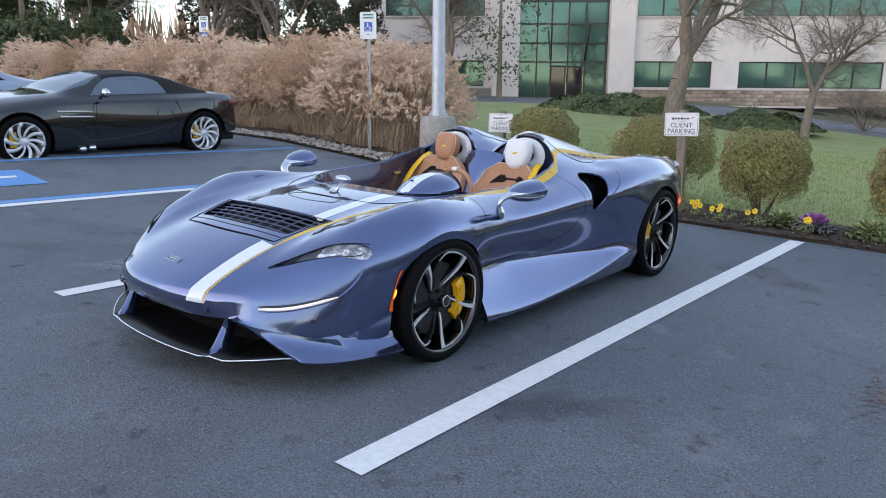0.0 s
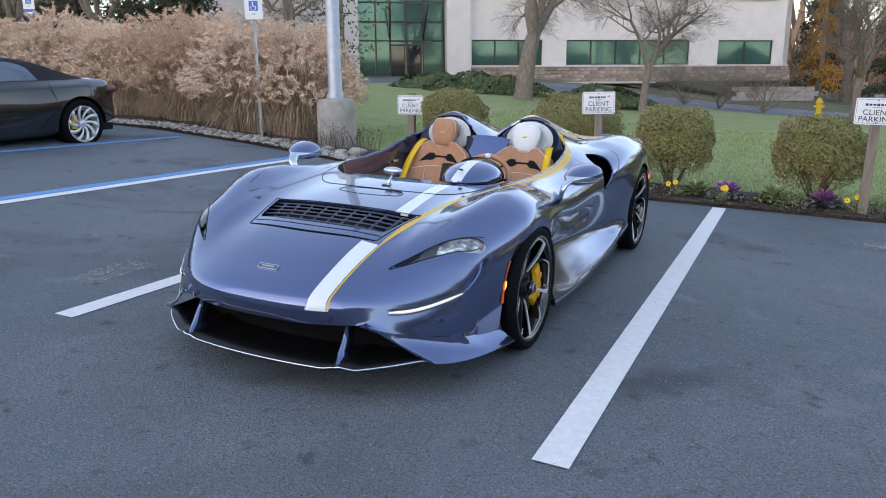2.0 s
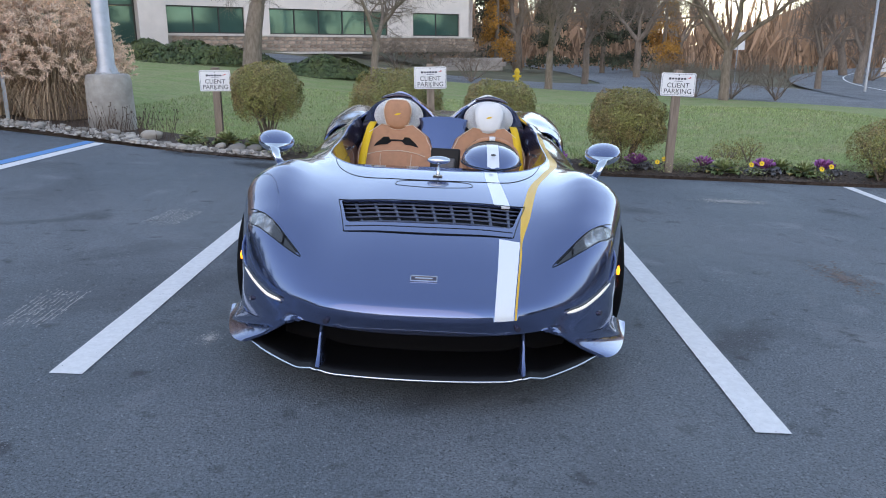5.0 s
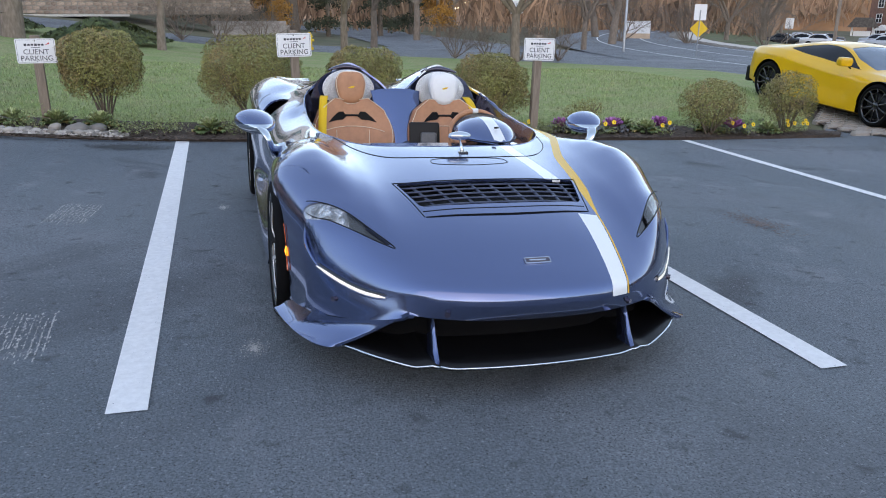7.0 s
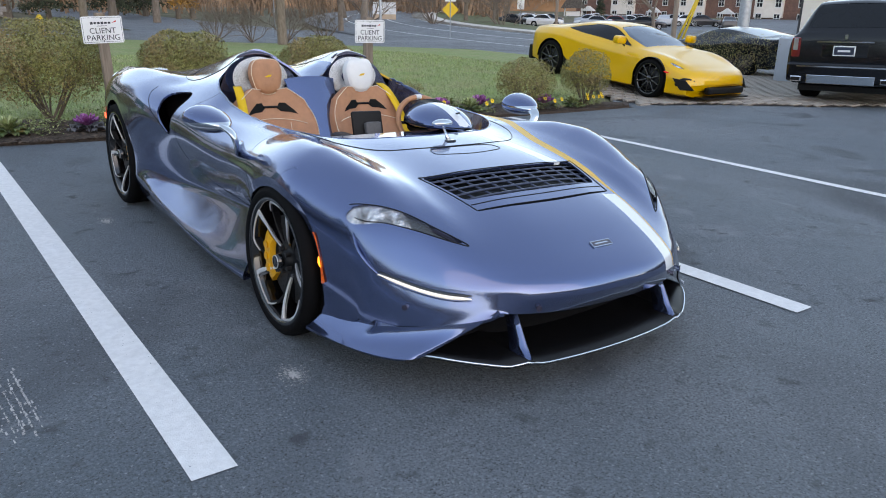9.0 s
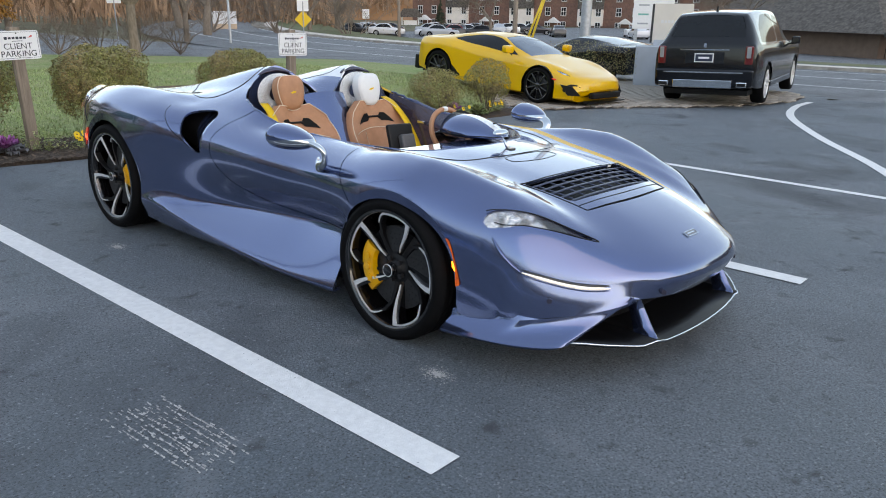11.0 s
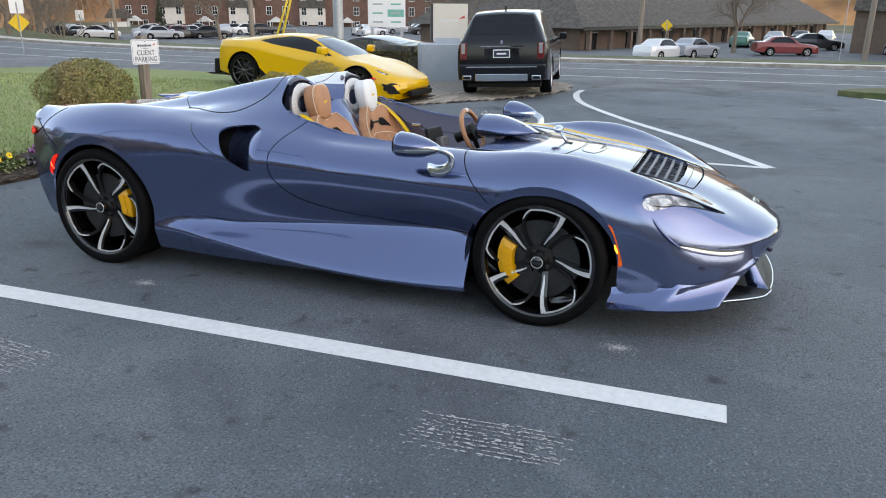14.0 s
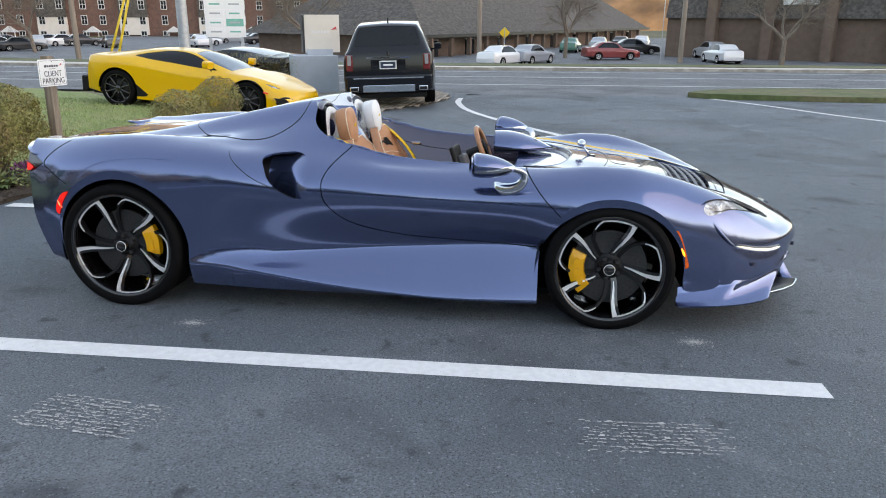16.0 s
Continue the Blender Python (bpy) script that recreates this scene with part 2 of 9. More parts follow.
def asphalt_mat(name, base, light, dark):
    """Worn asphalt: fine stone grain, pale scuffed fields, dark damp patches."""
    m = mat(name, base, 0.75, vary=0.42, scale=95.0, bump=0.9, bump_scale=85.0, second=light, mix_scale=0.35, mix_lo=0.42, mix_hi=0.78, spec=0.5)
    n, l = m.node_tree.nodes, m.node_tree.links
    b = n["Principled BSDF"]
    col = b.inputs["Base Color"].links[0].from_socket
    tc = n.new("ShaderNodeTexCoord")

    def layer(col, scale, lo, hi, tint, detail=5.0, dist=0.0):
        t = n.new("ShaderNodeTexNoise")
        t.inputs["Scale"].default_value, t.inputs["Detail"].default_value, t.inputs["Distortion"].default_value = scale, detail, dist
        l.new(tc.outputs["Object"], t.inputs["Vector"])
        r = n.new("ShaderNodeMapRange")
        r.inputs["From Min"].default_value, r.inputs["From Max"].default_value = lo, hi
        l.new(t.outputs["Fac"], r.inputs["Value"])
        mx = n.new("ShaderNodeMix")
        mx.data_type = 'RGBA'
        l.new(r.outputs[0], mx.inputs[0])
        l.new(col, mx.inputs[6])
        mx.inputs[7].default_value = (*tint, 1)
        return mx.outputs[2]
    col = layer(col, 0.9, 0.60, 0.72, dark, 4, 0.8)
    col = layer(col, 2.3, 0.61, 0.78, light, 8, 0.4)
    col = layer(col, 0.35, 0.54, 0.74, dark, 6, 1.2)
    col = layer(col, 7.0, 0.62, 0.74, (dark[0] * .8, dark[1] * .8, dark[2] * .8), 6)
    col = layer(col, 125.0, 0.56, 0.68, (dark[0] * .6, dark[1] * .6, dark[2] * .6), 3)
    col = layer(col, 70.0, 0.64, 0.72, (light[0] * 1.3, light[1] * 1.3, light[2] * 1.28), 2)
    l.new(col, b.inputs["Base Color"])
    r = n.new("ShaderNodeMapRange")
    t = n.new("ShaderNodeTexNoise")
    t.inputs["Scale"].default_value = 0.7
    l.new(tc.outputs["Object"], t.inputs["Vector"])
    l.new(t.outputs["Fac"], r.inputs["Value"])
    r.inputs["From Min"].default_value, r.inputs["From Max"].default_value = 0.3, 0.7
    r.inputs["To Min"].default_value, r.inputs["To Max"].default_value = 0.55, 0.85
    l.new(r.outputs[0], b.inputs["Roughness"])
    return m


def paint_line_mat(name, color, worn):
    """Road paint with chips through which the asphalt shows."""
    return mat(name, color, 0.7, vary=0.08, scale=30.0, bump=0.4, bump_scale=190.0, second=worn, mix_scale=60.0, mix_lo=0.66, mix_hi=0.72, spec=0.3)


ASPHALT = asphalt_mat("asphalt", (0.119, 0.147, 0.171), (0.215, 0.235, 0.258), (0.072, 0.083, 0.097))
ROAD = asphalt_mat("road_asphalt", (0.145, 0.155, 0.168), (0.20, 0.21, 0.225), (0.10, 0.105, 0.115))
LINE_WHITE = paint_line_mat("white_line_paint", (0.8, 0.8, 0.8), (0.3, 0.31, 0.32))
LINE_BLUE = paint_line_mat("blue_line_paint", (0.12, 0.33, 0.66), (0.08, 0.12, 0.2))
GRASS = mat("lawn", (0.215, 0.285, 0.105), 0.9, vary=0.35, scale=18.0, second=(0.31, 0.305, 0.155), mix_scale=1.2, mix_lo=0.35, mix_hi=0.7, bump=0.6, bump_scale=60.0, spec=0.2)
MULCH = mat("mulch", (0.07, 0.05, 0.04), 0.95, vary=0.5, scale=40.0, bump=1.0, bump_scale=45.0, second=(0.075, 0.055, 0.04), mix_scale=22.0, mix_lo=0.5, mix_hi=0.62)
CONCRETE = mat("concrete", (0.42, 0.39, 0.35), 0.85, vary=0.18, scale=6.0, bump=0.4, bump_scale=50.0, second=(0.3, 0.27, 0.235), mix_scale=2.2)
PALE_CONCRETE = mat("pale_concrete", (0.6, 0.55, 0.5), 0.85, vary=0.1, scale=4.0, bump=0.2, bump_scale=30.0)

PAINT = mat("violet_blue_metallic_paint", (0.106, 0.148, 0.286), 0.14, 0.87, coat=1.0, vary=0.03, scale=900.0)
PAINT_DARK = mat("dark_violet_inner_paint", (0.05, 0.042, 0.075), 0.22, 0.5, coat=1.0, vary=0.04, scale=400.0)
WHITE_PAINT = mat("white_stripe_paint", (0.78, 0.8, 0.82), 0.25, coat=1.0, vary=0.02, scale=200.0)
GOLD_PAINT = mat("gold_stripe_paint", (0.74, 0.42, 0.02), 0.4, coat=0.25, vary=0.03, scale=200.0)
GRILLE_FIN = mat("dark_grille_fin", (0.06, 0.07, 0.11), 0.3, 0.7, vary=0.05, scale=60.0)
MATT_BLACK = mat("matt_black_mesh", (0.006, 0.006, 0.007), 0.9, vary=0.2, scale=200.0, spec=0.1)
BLACK = mat("satin_black_plastic", (0.004, 0.004, 0.005), 0.5, spec=0.3, vary=0.15, scale=60.0)
BLACK_GLOSS = mat("gloss_black", (0.004, 0.004, 0.005), 0.15, coat=1.0, vary=0.1, scale=20.0)
CARBON = mat("gloss_carbon", (0.005, 0.005, 0.006), 0.42, spec=0.3, coat=0.06, vary=0.35, scale=260.0)
RUBBER = mat("tyre_rubber", (0.0035, 0.0035, 0.004), 0.75, spec=0.12, vary=0.2, scale=30.0, bump=0.2, bump_scale=120.0)
SILVER = mat("machined_alloy", (0.74, 0.74, 0.75), 0.32, 0.45, vary=0.05, scale=120.0)
CHROME = mat("chrome", (0.85, 0.86, 0.88), 0.07, 1.0, vary=0.02, scale=30.0)
MIRROR_SILVER = mat("polished_aluminium", (0.62, 0.66, 0.7), 0.12, 1.0, coat=0.6, vary=0.03, scale=40.0)
DISC = mat("carbon_ceramic_disc", (0.035, 0.035, 0.037), 0.42, 0.5, vary=0.25, scale=90.0)
CALIPER = mat("yellow_caliper_paint", (0.80, 0.37, 0.006), 0.35, coat=0.4, vary=0.04, scale=40.0)
TAN = mat("tan_leather", (0.47, 0.22, 0.115), 0.5, vary=0.1, scale=22.0, bump=0.12, bump_scale=300.0)
TAN_SEAM = mat("pale_stitching", (0.78, 0.66, 0.52), 0.6, vary=0.05, scale=50.0)
WHITE_LEATHER = mat("white_leather", (0.78, 0.79, 0.8), 0.45, vary=0.03, scale=20.0, bump=0.08, bump_scale=300.0)
DARK_TRIM = mat("dark_grey_trim", (0.03, 0.032, 0.036), 0.5, vary=0.2, scale=120.0, bump=0.1, bump_scale=200.0)
BELT = mat("yellow_belt_webbing", (0.82, 0.5, 0.01), 0.6, vary=0.06, scale=200.0, bump=0.2, bump_scale=400.0)
SPEAKER = mat("silver_mesh_panel", (0.80, 0.81, 0.82), 0.4, 0.3, vary=0.3, scale=160.0, bump=0.6, bump_scale=260.0)
AMBER = mat("amber_lens", (0.5, 0.07, 0.006), 0.15, coat=1.0, emit=0.05, emit_color=(1.0, 0.16, 0.01), vary=0.35, scale=90.0)
AMBER_GLOW = mat("amber_bulb", (0.8, 0.3, 0.05), 0.3, emit=1.0, emit_color=(1.0, 0.30, 0.02))
RED_GLOW = mat("red_bulb", (0.8, 0.05, 0.03), 0.3, emit=1.2, emit_color=(1.0, 0.10, 0.05))
RED_LENS = mat("red_lens", (0.28, 0.008, 0.008), 0.15, coat=1.0, emit=0.16, emit_color=(1.0, 0.02, 0.015), vary=0.3, scale=30.0)
RED_OFF = mat("unlit_red_lens", (0.16, 0.012, 0.012), 0.15, coat=1.0, vary=0.25, scale=30.0)
LED = mat("led_strip", (0.95, 0.93, 0.85), 0.3, emit=0.08, emit_color=(1.0, 0.95, 0.85), vary=0.06, scale=200.0)
LAMP_GLASS = mat("clear_lens", (1.0, 1.0, 1.0), 0.02, trans=1.0)
# grey patches stand for dark reflections in the bowl, put into the colour
LAMP_BODY = mat("lamp_reflector", (0.86, 0.87, 0.88), 0.12, 1.0, vary=0.15, scale=30.0, second=(0.34, 0.34, 0.345), mix_scale=17.0, mix_lo=0.46, mix_hi=0.58, bump=0.5, bump_scale=38.0)

# ---- ground, road and markings ----
def land_axis(inner, step, far):
    a = list(np.arange(-inner, inner + 1e-6, step))
    v = inner
    while v < far:
        step *= 1.35
        v += step
        a = [-v] + a + [v]
    return a


def sheet(name, inside_fn, lift, material, label, category, xs, ys, kind="structure"):
    """A sheet laid on the land over the cells whose middle passes inside_fn."""
    V, F, ix = [], [], {}

    def vid(i, j):
        if (i, j) not in ix:
            ix[(i, j)] = len(V)
            V.append((xs[i], ys[j], ground_z(xs[i], ys[j]) + lift))
        return ix[(i, j)]
    for i in range(len(xs) - 1):
        for j in range(len(ys) - 1):
            if inside_fn((xs[i] + xs[i + 1]) / 2, (ys[j] + ys[j + 1]) / 2):
                F.append((vid(i, j), vid(i + 1, j), vid(i + 1, j + 1), vid(i, j + 1)))
    return tagged(mesh_ob(name, V, F, material), label, category, kind=kind)


def drape(name, outline, lift, material, parent=None, label="", step=0.4, thick=0.0):
    """A flat outline laid on the land, cut finely enough to follow it."""
    o = np.array(outline, float)
    lo, hi = o.min(0), o.max(0)
    nx, ny = max(int((hi[0] - lo[0]) / step), 1) + 1, max(int((hi[1] - lo[1]) / step), 1) + 1
    gx, gy = np.linspace(lo[0], hi[0], nx + 1), np.linspace(lo[1], hi[1], ny + 1)
    V = np.array([(x, y) for x in gx for y in gy])
    F = [(i * (ny + 1) + j, (i + 1) * (ny + 1) + j, (i + 1) * (ny + 1) + j + 1, i * (ny + 1) + j + 1) for i in range(nx) for j in range(ny)]
    n = len(o)
    area = 0.5 * sum(o[i][0] * o[(i + 1) % n][1] - o[(i + 1) % n][0] * o[i][1] for i in range(n))
    convex = all(((o[(i + 1) % n] - o[i])[0] * (o[(i + 2) % n] - o[(i + 1) % n])[1] - (o[(i + 1) % n] - o[i])[1] * (o[(i + 2) % n] - o[(i + 1) % n])[0]) * area >= -1e-9 for i in range(n))
    if convex:
        for i in range(n):
            a, e = o[i], o[(i + 1) % n] - o[i]
            f = (e[0] * (V[:, 1] - a[1]) - e[1] * (V[:, 0] - a[0])) * (1 if area > 0 else -1)
            V, F = clip(V, F, f + 1e-9)
    else:
        V, F = clip(V, F, inside(o, V))
    ob = mesh_ob(name, [(x, y, ground_z(x, y) + lift) for x, y in V], F, material, parent, label, smooth=False)
    if thick:
        md = ob.modifiers.new("thick", 'SOLIDIFY')
        md.thickness, md.offset = thick, -1
    return ob


axis_x = sorted(set(np.round(land_axis(40, 1.0, 1500), 3)))
axis_y = sorted(set(np.round(land_axis(60, 1.5, 1500), 3)))
FIELD = mat("rough_field", (0.085, 0.09, 0.045), 0.95, vary=0.4, scale=0.5, second=(0.14, 0.12, 0.07), mix_scale=0.08, mix_lo=0.4, mix_hi=0.6)
sheet("ground", lambda x, y: True, -0.05, FIELD, "rough winter grass land reaching the horizon", "ground", axis_x, axis_y)

# The lot: its back edge runs along the planting beds, its front reaches the road.
LOT = [(-30, -34), (15.5, -34), (15.5, -4.2), (15.5, 2.8), (14.0, 2.75), (12.6, 2.98), (10.9, 3.7), (9.1, 4.95), (7.9, 5.25), (6.4, 5.25), (4.0, 5.33), (0.0, 5.34), (-3.0, 5.5), (-4.4, 5.75), (-5.7, 6.0), (-9.0, 5.85), (-30.0, 5.9)]
tagged(drape("parking_lot", LOT, 0.0, ASPHALT, step=0.8), "dark grey worn asphalt parking lot with pale scuffs", "pavement", kind="structure")
LAWN = [(-4.2, 7.0), (0.0, 6.75), (4.5, 6.35), (7.4, 5.75), (8.0, 6.4), (10.2, 9.6), (15.3, 14.6), (15.4, 19.6), (11.0, 24.0), (4.5, 28.5), (-3.0, 29.5), (-13.0, 27.0), (-19.0, 25.0), (-14.0, 13.0), (-6.0, 8.0)]
tagged(drape("lawn", LAWN, 0.03, GRASS, step=0.8), "mown green lawn behind the planting beds", "lawn", kind="structure")


def stripe(name, a, b, w0, color, lift=0.006, group="", label="", cut=0.0):
    a, b = Vector(a), Vector(b)
    d = (b - a).normalized()
    s = Vector((-d.y, d.x)) * w0 / 2
    o = [a - s - d * cut, b - s, b + s, a + s + d * cut]
    ob = drape(name, [tuple(p) for p in o], lift, color, step=0.5)
    return tagged(ob, label, "road marking", group, "structure")


WL = "worn white painted parking bay line on asphalt"
stripe("bay_line_left", (1.43, -1.11), (1.40, 5.25), 0.145, LINE_WHITE, label=WL, group="parking bay lines")
stripe("bay_line_right", (-1.525, -0.87), (-1.60, 5.42), 0.145, LINE_WHITE, label=WL, group="parking bay lines")
stripe("bay_line_far", (4.64, -1.27), (4.92, 5.25), 0.12, LINE_WHITE, label=WL, group="parking bay lines")
BL = "faded blue and white accessible bay line"
stripe("blue_line_near", (-4.72, -4.0), (-4.66, 5.75), 0.13, LINE_BLUE, label=BL, group="accessible bay lines")
stripe("white_line_beside_blue", (-4.57, -4.0), (-4.51, 5.7), 0.13, LINE_WHITE, label="white line beside the blue bay line", group="accessible bay lines")
stripe("blue_line_mid", (-7.08, -4.0), (-7.06, 5.6), 0.11, LINE_BLUE, label=BL, group="accessible bay lines")
tagged(drape("accessible_symbol", [(-6.43, -0.35), (-5.5, -0.35), (-5.5, 0.78), (-6.43, 0.82)], 0.006, LINE_BLUE), "blue painted accessible parking square", "road marking", kind="structure")
tagged(drape("symbol_mark", [(-6.05, -0.2), (-5.93, -0.2), (-5.93, 0.62), (-6.05, 0.62)], 0.010, LINE_WHITE), "white mark on the blue parking square", "road marking", kind="structure")


def ribbon(name, ctrl, width, color, label, lift=0.006, n=40):
    p = spline(ctrl, n)
    t = np.gradient(p, axis=0)
    t /= np.linalg.norm(t, axis=1)[:, None]
    s = np.stack([-t[:, 1], t[:, 0]], 1) * width / 2
    V = [(x, y, ground_z(x, y) + lift) for x, y in np.vstack([p + s, p - s])]
    F = [(i, i + 1, n + i + 1, n + i) for i in range(n - 1)]
    return tagged(mesh_ob(name, V, F, color, smooth=False), label, "road marking", kind="structure")


ribbon("exit_line", [(14.2, 2.55), (12.9, 2.45), (11.0, 1.95), (8.6, 0.8), (6.6, -0.35), (4.64, -1.3)], 0.14, LINE_WHITE, "curved white line leading to the exit")

# The main road beyond the exit, with its kerb, verge and lane lines.
bend = lambda y: 0.006 * max(y - 14.0, 0.0) ** 2


def strip_sheet(name, x0, x1, lift, material, label, category, y0=-70.0, y1=90.0, n=80):
    V, F = [], []
    for y in np.linspace(y0, y1, n):
        for x in (x0, (x0 + x1) / 2, x1):
            V.append((x + bend(y), y, ground_z(x, y) + lift))
    for k in range(n - 1):
        for a in (0, 1):
            F.append((3 * k + a, 3 * k + a + 1, 3 * k + 4 + a, 3 * k + 3 + a))
    return tagged(mesh_ob(name, V, F, material), label, category, kind="structure")


VERGE = mat("verge_grass", (0.09, 0.12, 0.045), 0.95, vary=0.3, scale=6.0, second=(0.15, 0.14, 0.07), mix_scale=0.6)
strip_sheet("road", 15.5, 28.9, -0.004, ROAD, "pale grey asphalt road with white lane lines", "road")
strip_sheet("pavement_far", 28.9, 30.6, 0.10, PALE_CONCRETE, "pale concrete pavement and kerb beyond the road", "pavement")
strip_sheet("verge", 30.6, 39.0, 0.12, VERGE, "grass verge beyond the road", "grass verge")
for nm, x0, w in (("lane_line_near", 19.45, 0.13), ("lane_line_mid", 23.9, 0.13), ("lane_line_far", 27.6, 0.1)):
    strip_sheet(nm, x0 - w / 2, x0 + w / 2, 0.006, LINE_WHITE, "white painted lane line on the road", "road marking")
box_kerb = bmesh.new()
for k in range(60):
    y = -70 + k * 2.6
    box_bm(box_kerb, 28.95 + bend(y), y + 1.3, ground_z(28.9, y + 1.3) + 0.045, 0.16, 2.59, 0.15)
tagged(part("kerb_far", box_kerb, CONCRETE), "grey concrete kerb along the far side of the road", "kerb", kind="structure")
ISLAND = spline([(15.2, -3.2), (16.3, -4.0), (17.0, -6.0), (17.2, -12.0), (15.6, -13.0), (14.4, -8.0), (14.7, -4.6)], 40, closed=True)
tagged(drape("grass_island", ISLAND, 0.13, VERGE, step=0.5, thick=0.16), "raised grass island with a kerb at the exit", "grass island", kind="structure")
ribbon("island_line", [(14.9, -3.7), (13.2, -4.6), (10.8, -5.7), (8.0, -7.6)], 0.12, LINE_WHITE, "white line running past the grass island")
DRIVE = [(-30, 26.0), (-19.0, 25.6), (-13.0, 27.6), (-3.0, 30.1), (4.5, 29.0), (11.0, 24.5), (15.6, 20.0), (22.0, 24.0), (17.5, 40.0), (19.0, 95.0), (6.0, 118.0), (9.0, 60.0), (8.0, 38.0), (-3.0, 37.0), (-16.0, 32.5), (-30, 31.0)]
tagged(drape("office_drive", DRIVE, 0.0, ROAD, step=1.2), "pale grey drive between the lawn and the office", "road", kind="structure")

# ---- planting beds, signs and lamp post ----
rng = random.Random(7)
BED = [(-3.4, 5.55), (-1.6, 5.44), (0.0, 5.40), (4.0, 5.39), (6.4, 5.31), (7.6, 5.32), (7.9, 5.6), (7.2, 6.1), (4.5, 6.6), (0.0, 6.95), (-2.6, 7.15), (-4.3, 7.4), (-6.5, 9.2), (-9.0, 10.6), (-34.0, 11.5), (-34.0, 6.1), (-9.0, 6.05), (-5.7, 6.2), (-4.4, 5.95)]
tagged(drape("planting_bed", BED, 0.03, MULCH, step=0.3, thick=.06), "dark brown bark mulch planting bed", "planting bed", kind="structure")
CHIP = mat("bark_chip", (0.10, 0.07, 0.052), 0.95, island=0.6, vary=0.1, scale=30.0)
V, F = [], []
for k in range(5200):
    x = rng.uniform(-3.6, 7.5)
    y = 5.33 + 1.4 * rng.random() ** 1.4
    z = ground_z(x, y) + 0.036
    a, l, w = rng.uniform(0, 6.3), rng.uniform(.012, .045), rng.uniform(.006, .014)
    c, s, h = math.cos(a), math.sin(a), rng.uniform(.0, .02)
    n = len(V)
    V += [(x - c * l - s * w, y - s * l + c * w, z), (x - c * l + s * w, y - s * l - c * w, z), (x + c * l + s * w, y + s * l - c * w, z + h), (x + c * l - s * w, y + s * l + c * w, z + h)]
    F.append((n, n + 1, n + 2, n + 3))
tagged(mesh_ob("mulch_chips", V, F, CHIP, smooth=False), "loose bark chips scattered over the bed", "mulch", kind="stuff")


def rock_mesh(seed, r):
    rg = random.Random(seed)
    bm = bmesh.new()
    bmesh.ops.create_icosphere(bm, subdivisions=2, radius=r)
    o = Vector((rg.uniform(0, 50), rg.uniform(0, 50), 0))
    for v in bm.verts:
        v.co *= 1 + .35 * noise.noise(v.co / r * .9 + o)
        v.co.z *= .55
    me = bpy.data.meshes.new("stone")
    bm.to_mesh(me)
    bm.free()
    me.polygons.foreach_set("use_smooth", [True] * len(me.polygons))
    return me


STONE = mat("river_stone", (0.34, 0.31, 0.275), 0.8, vary=0.12, scale=14.0, objrand=0.45, bump=0.2, bump_scale=60.0)
rocks = [rock_mesh(k, .06) for k in range(5)]
for me in rocks:
    me.materials.append(STONE)
border = thing("stone_border", "band of pale rounded river stones along the bed's edge", "stone border", pose(0, 0, 0))
for k in range(290):
    x = -2.3 - rng.random() ** 1.3 * 9.5
    y = float(np.interp(x, [-12, -9, -5.7, -4.4, -3.4, -2.2], [5.95, 5.95, 6.1, 5.85, 5.62, 5.52])) + rng.uniform(-.02, .55 if x < -4.2 else .18) ** 1.0
    ob = new("stone", rocks[k % 5])
    s = rng.uniform(.35, .95) * (1.7 if rng.random() < .05 else 1)
    ob.matrix_world = pose(x, y, ground_z(x, y) + .06, 0, 0, rng.uniform(0, 360)) @ Matrix.Diagonal((s, s * rng.uniform(.7, 1), s, 1))
    ob.parent = border
for x, y, s in ((-2.75, 5.75, 2.4), (-2.55, 5.85, 1.9), (-3.0, 5.9, 1.5), (-4.1, 6.35, 2.6), (-4.6, 6.3, 1.7)):
    ob = new("stone", rocks[1])
    ob.matrix_world = pose(x, y, ground_z(x, y) + .07, 0, 0, x * 80) @ Matrix.Diagonal((s, s * .8, s, 1))
    ob.parent = border

V, F = [], []
for k in range(2600):
    x = -2.2 - rng.random() ** 1.2 * 10.5
    y = float(np.interp(x, [-12, -9, -5.7, -4.4, -3.4, -2.2], [5.93, 5.93, 6.08, 5.83, 5.60, 5.50])) + rng.uniform(-.04, .62 if x < -4.2 else .2)
    r, n, g = rng.uniform(.014, .036), len(V), ground_z(x, y) + .04
    a0 = rng.uniform(0, 6)
    V += [(x + r * rng.uniform(.8, 1.3) * math.cos(a0 + b), y + r * rng.uniform(.7, 1.1) * math.sin(a0 + b), g) for b in (0, 1.25, 2.5, 3.8, 5.0)]
    V.append((x, y, g + r * .9))
    F += [(n + i, n + (i + 1) % 5, n + 5) for i in range(5)]
PEBBLE = mat("pale_pebble", (0.36, 0.32, 0.28), 0.85, island=0.5, vary=0.1, scale=20.0)
tagged(mesh_ob("pebbles", V, F, PEBBLE), "small pale pebbles filling the stone border", "pebbles", kind="stuff")

# Signs on wooden posts.
WOOD = mat("weathered_post_wood", (0.30, 0.235, 0.18), 0.85, vary=0.3, scale=26.0, bump=0.5, bump_scale=40.0, stretch=(1, 1, .06), second=(0.2, 0.155, 0.12), mix_scale=18.0)
SIGN_WHITE = mat("sign_white", (0.82, 0.82, 0.83), 0.35, vary=0.03, scale=6.0)
SIGN_INK = mat("sign_ink", (0.03, 0.035, 0.05), 0.5, vary=0.1, scale=40.0)
SIGN_RED = mat("sign_red", (0.6, 0.05, 0.06), 0.5, vary=0.05, scale=40.0)


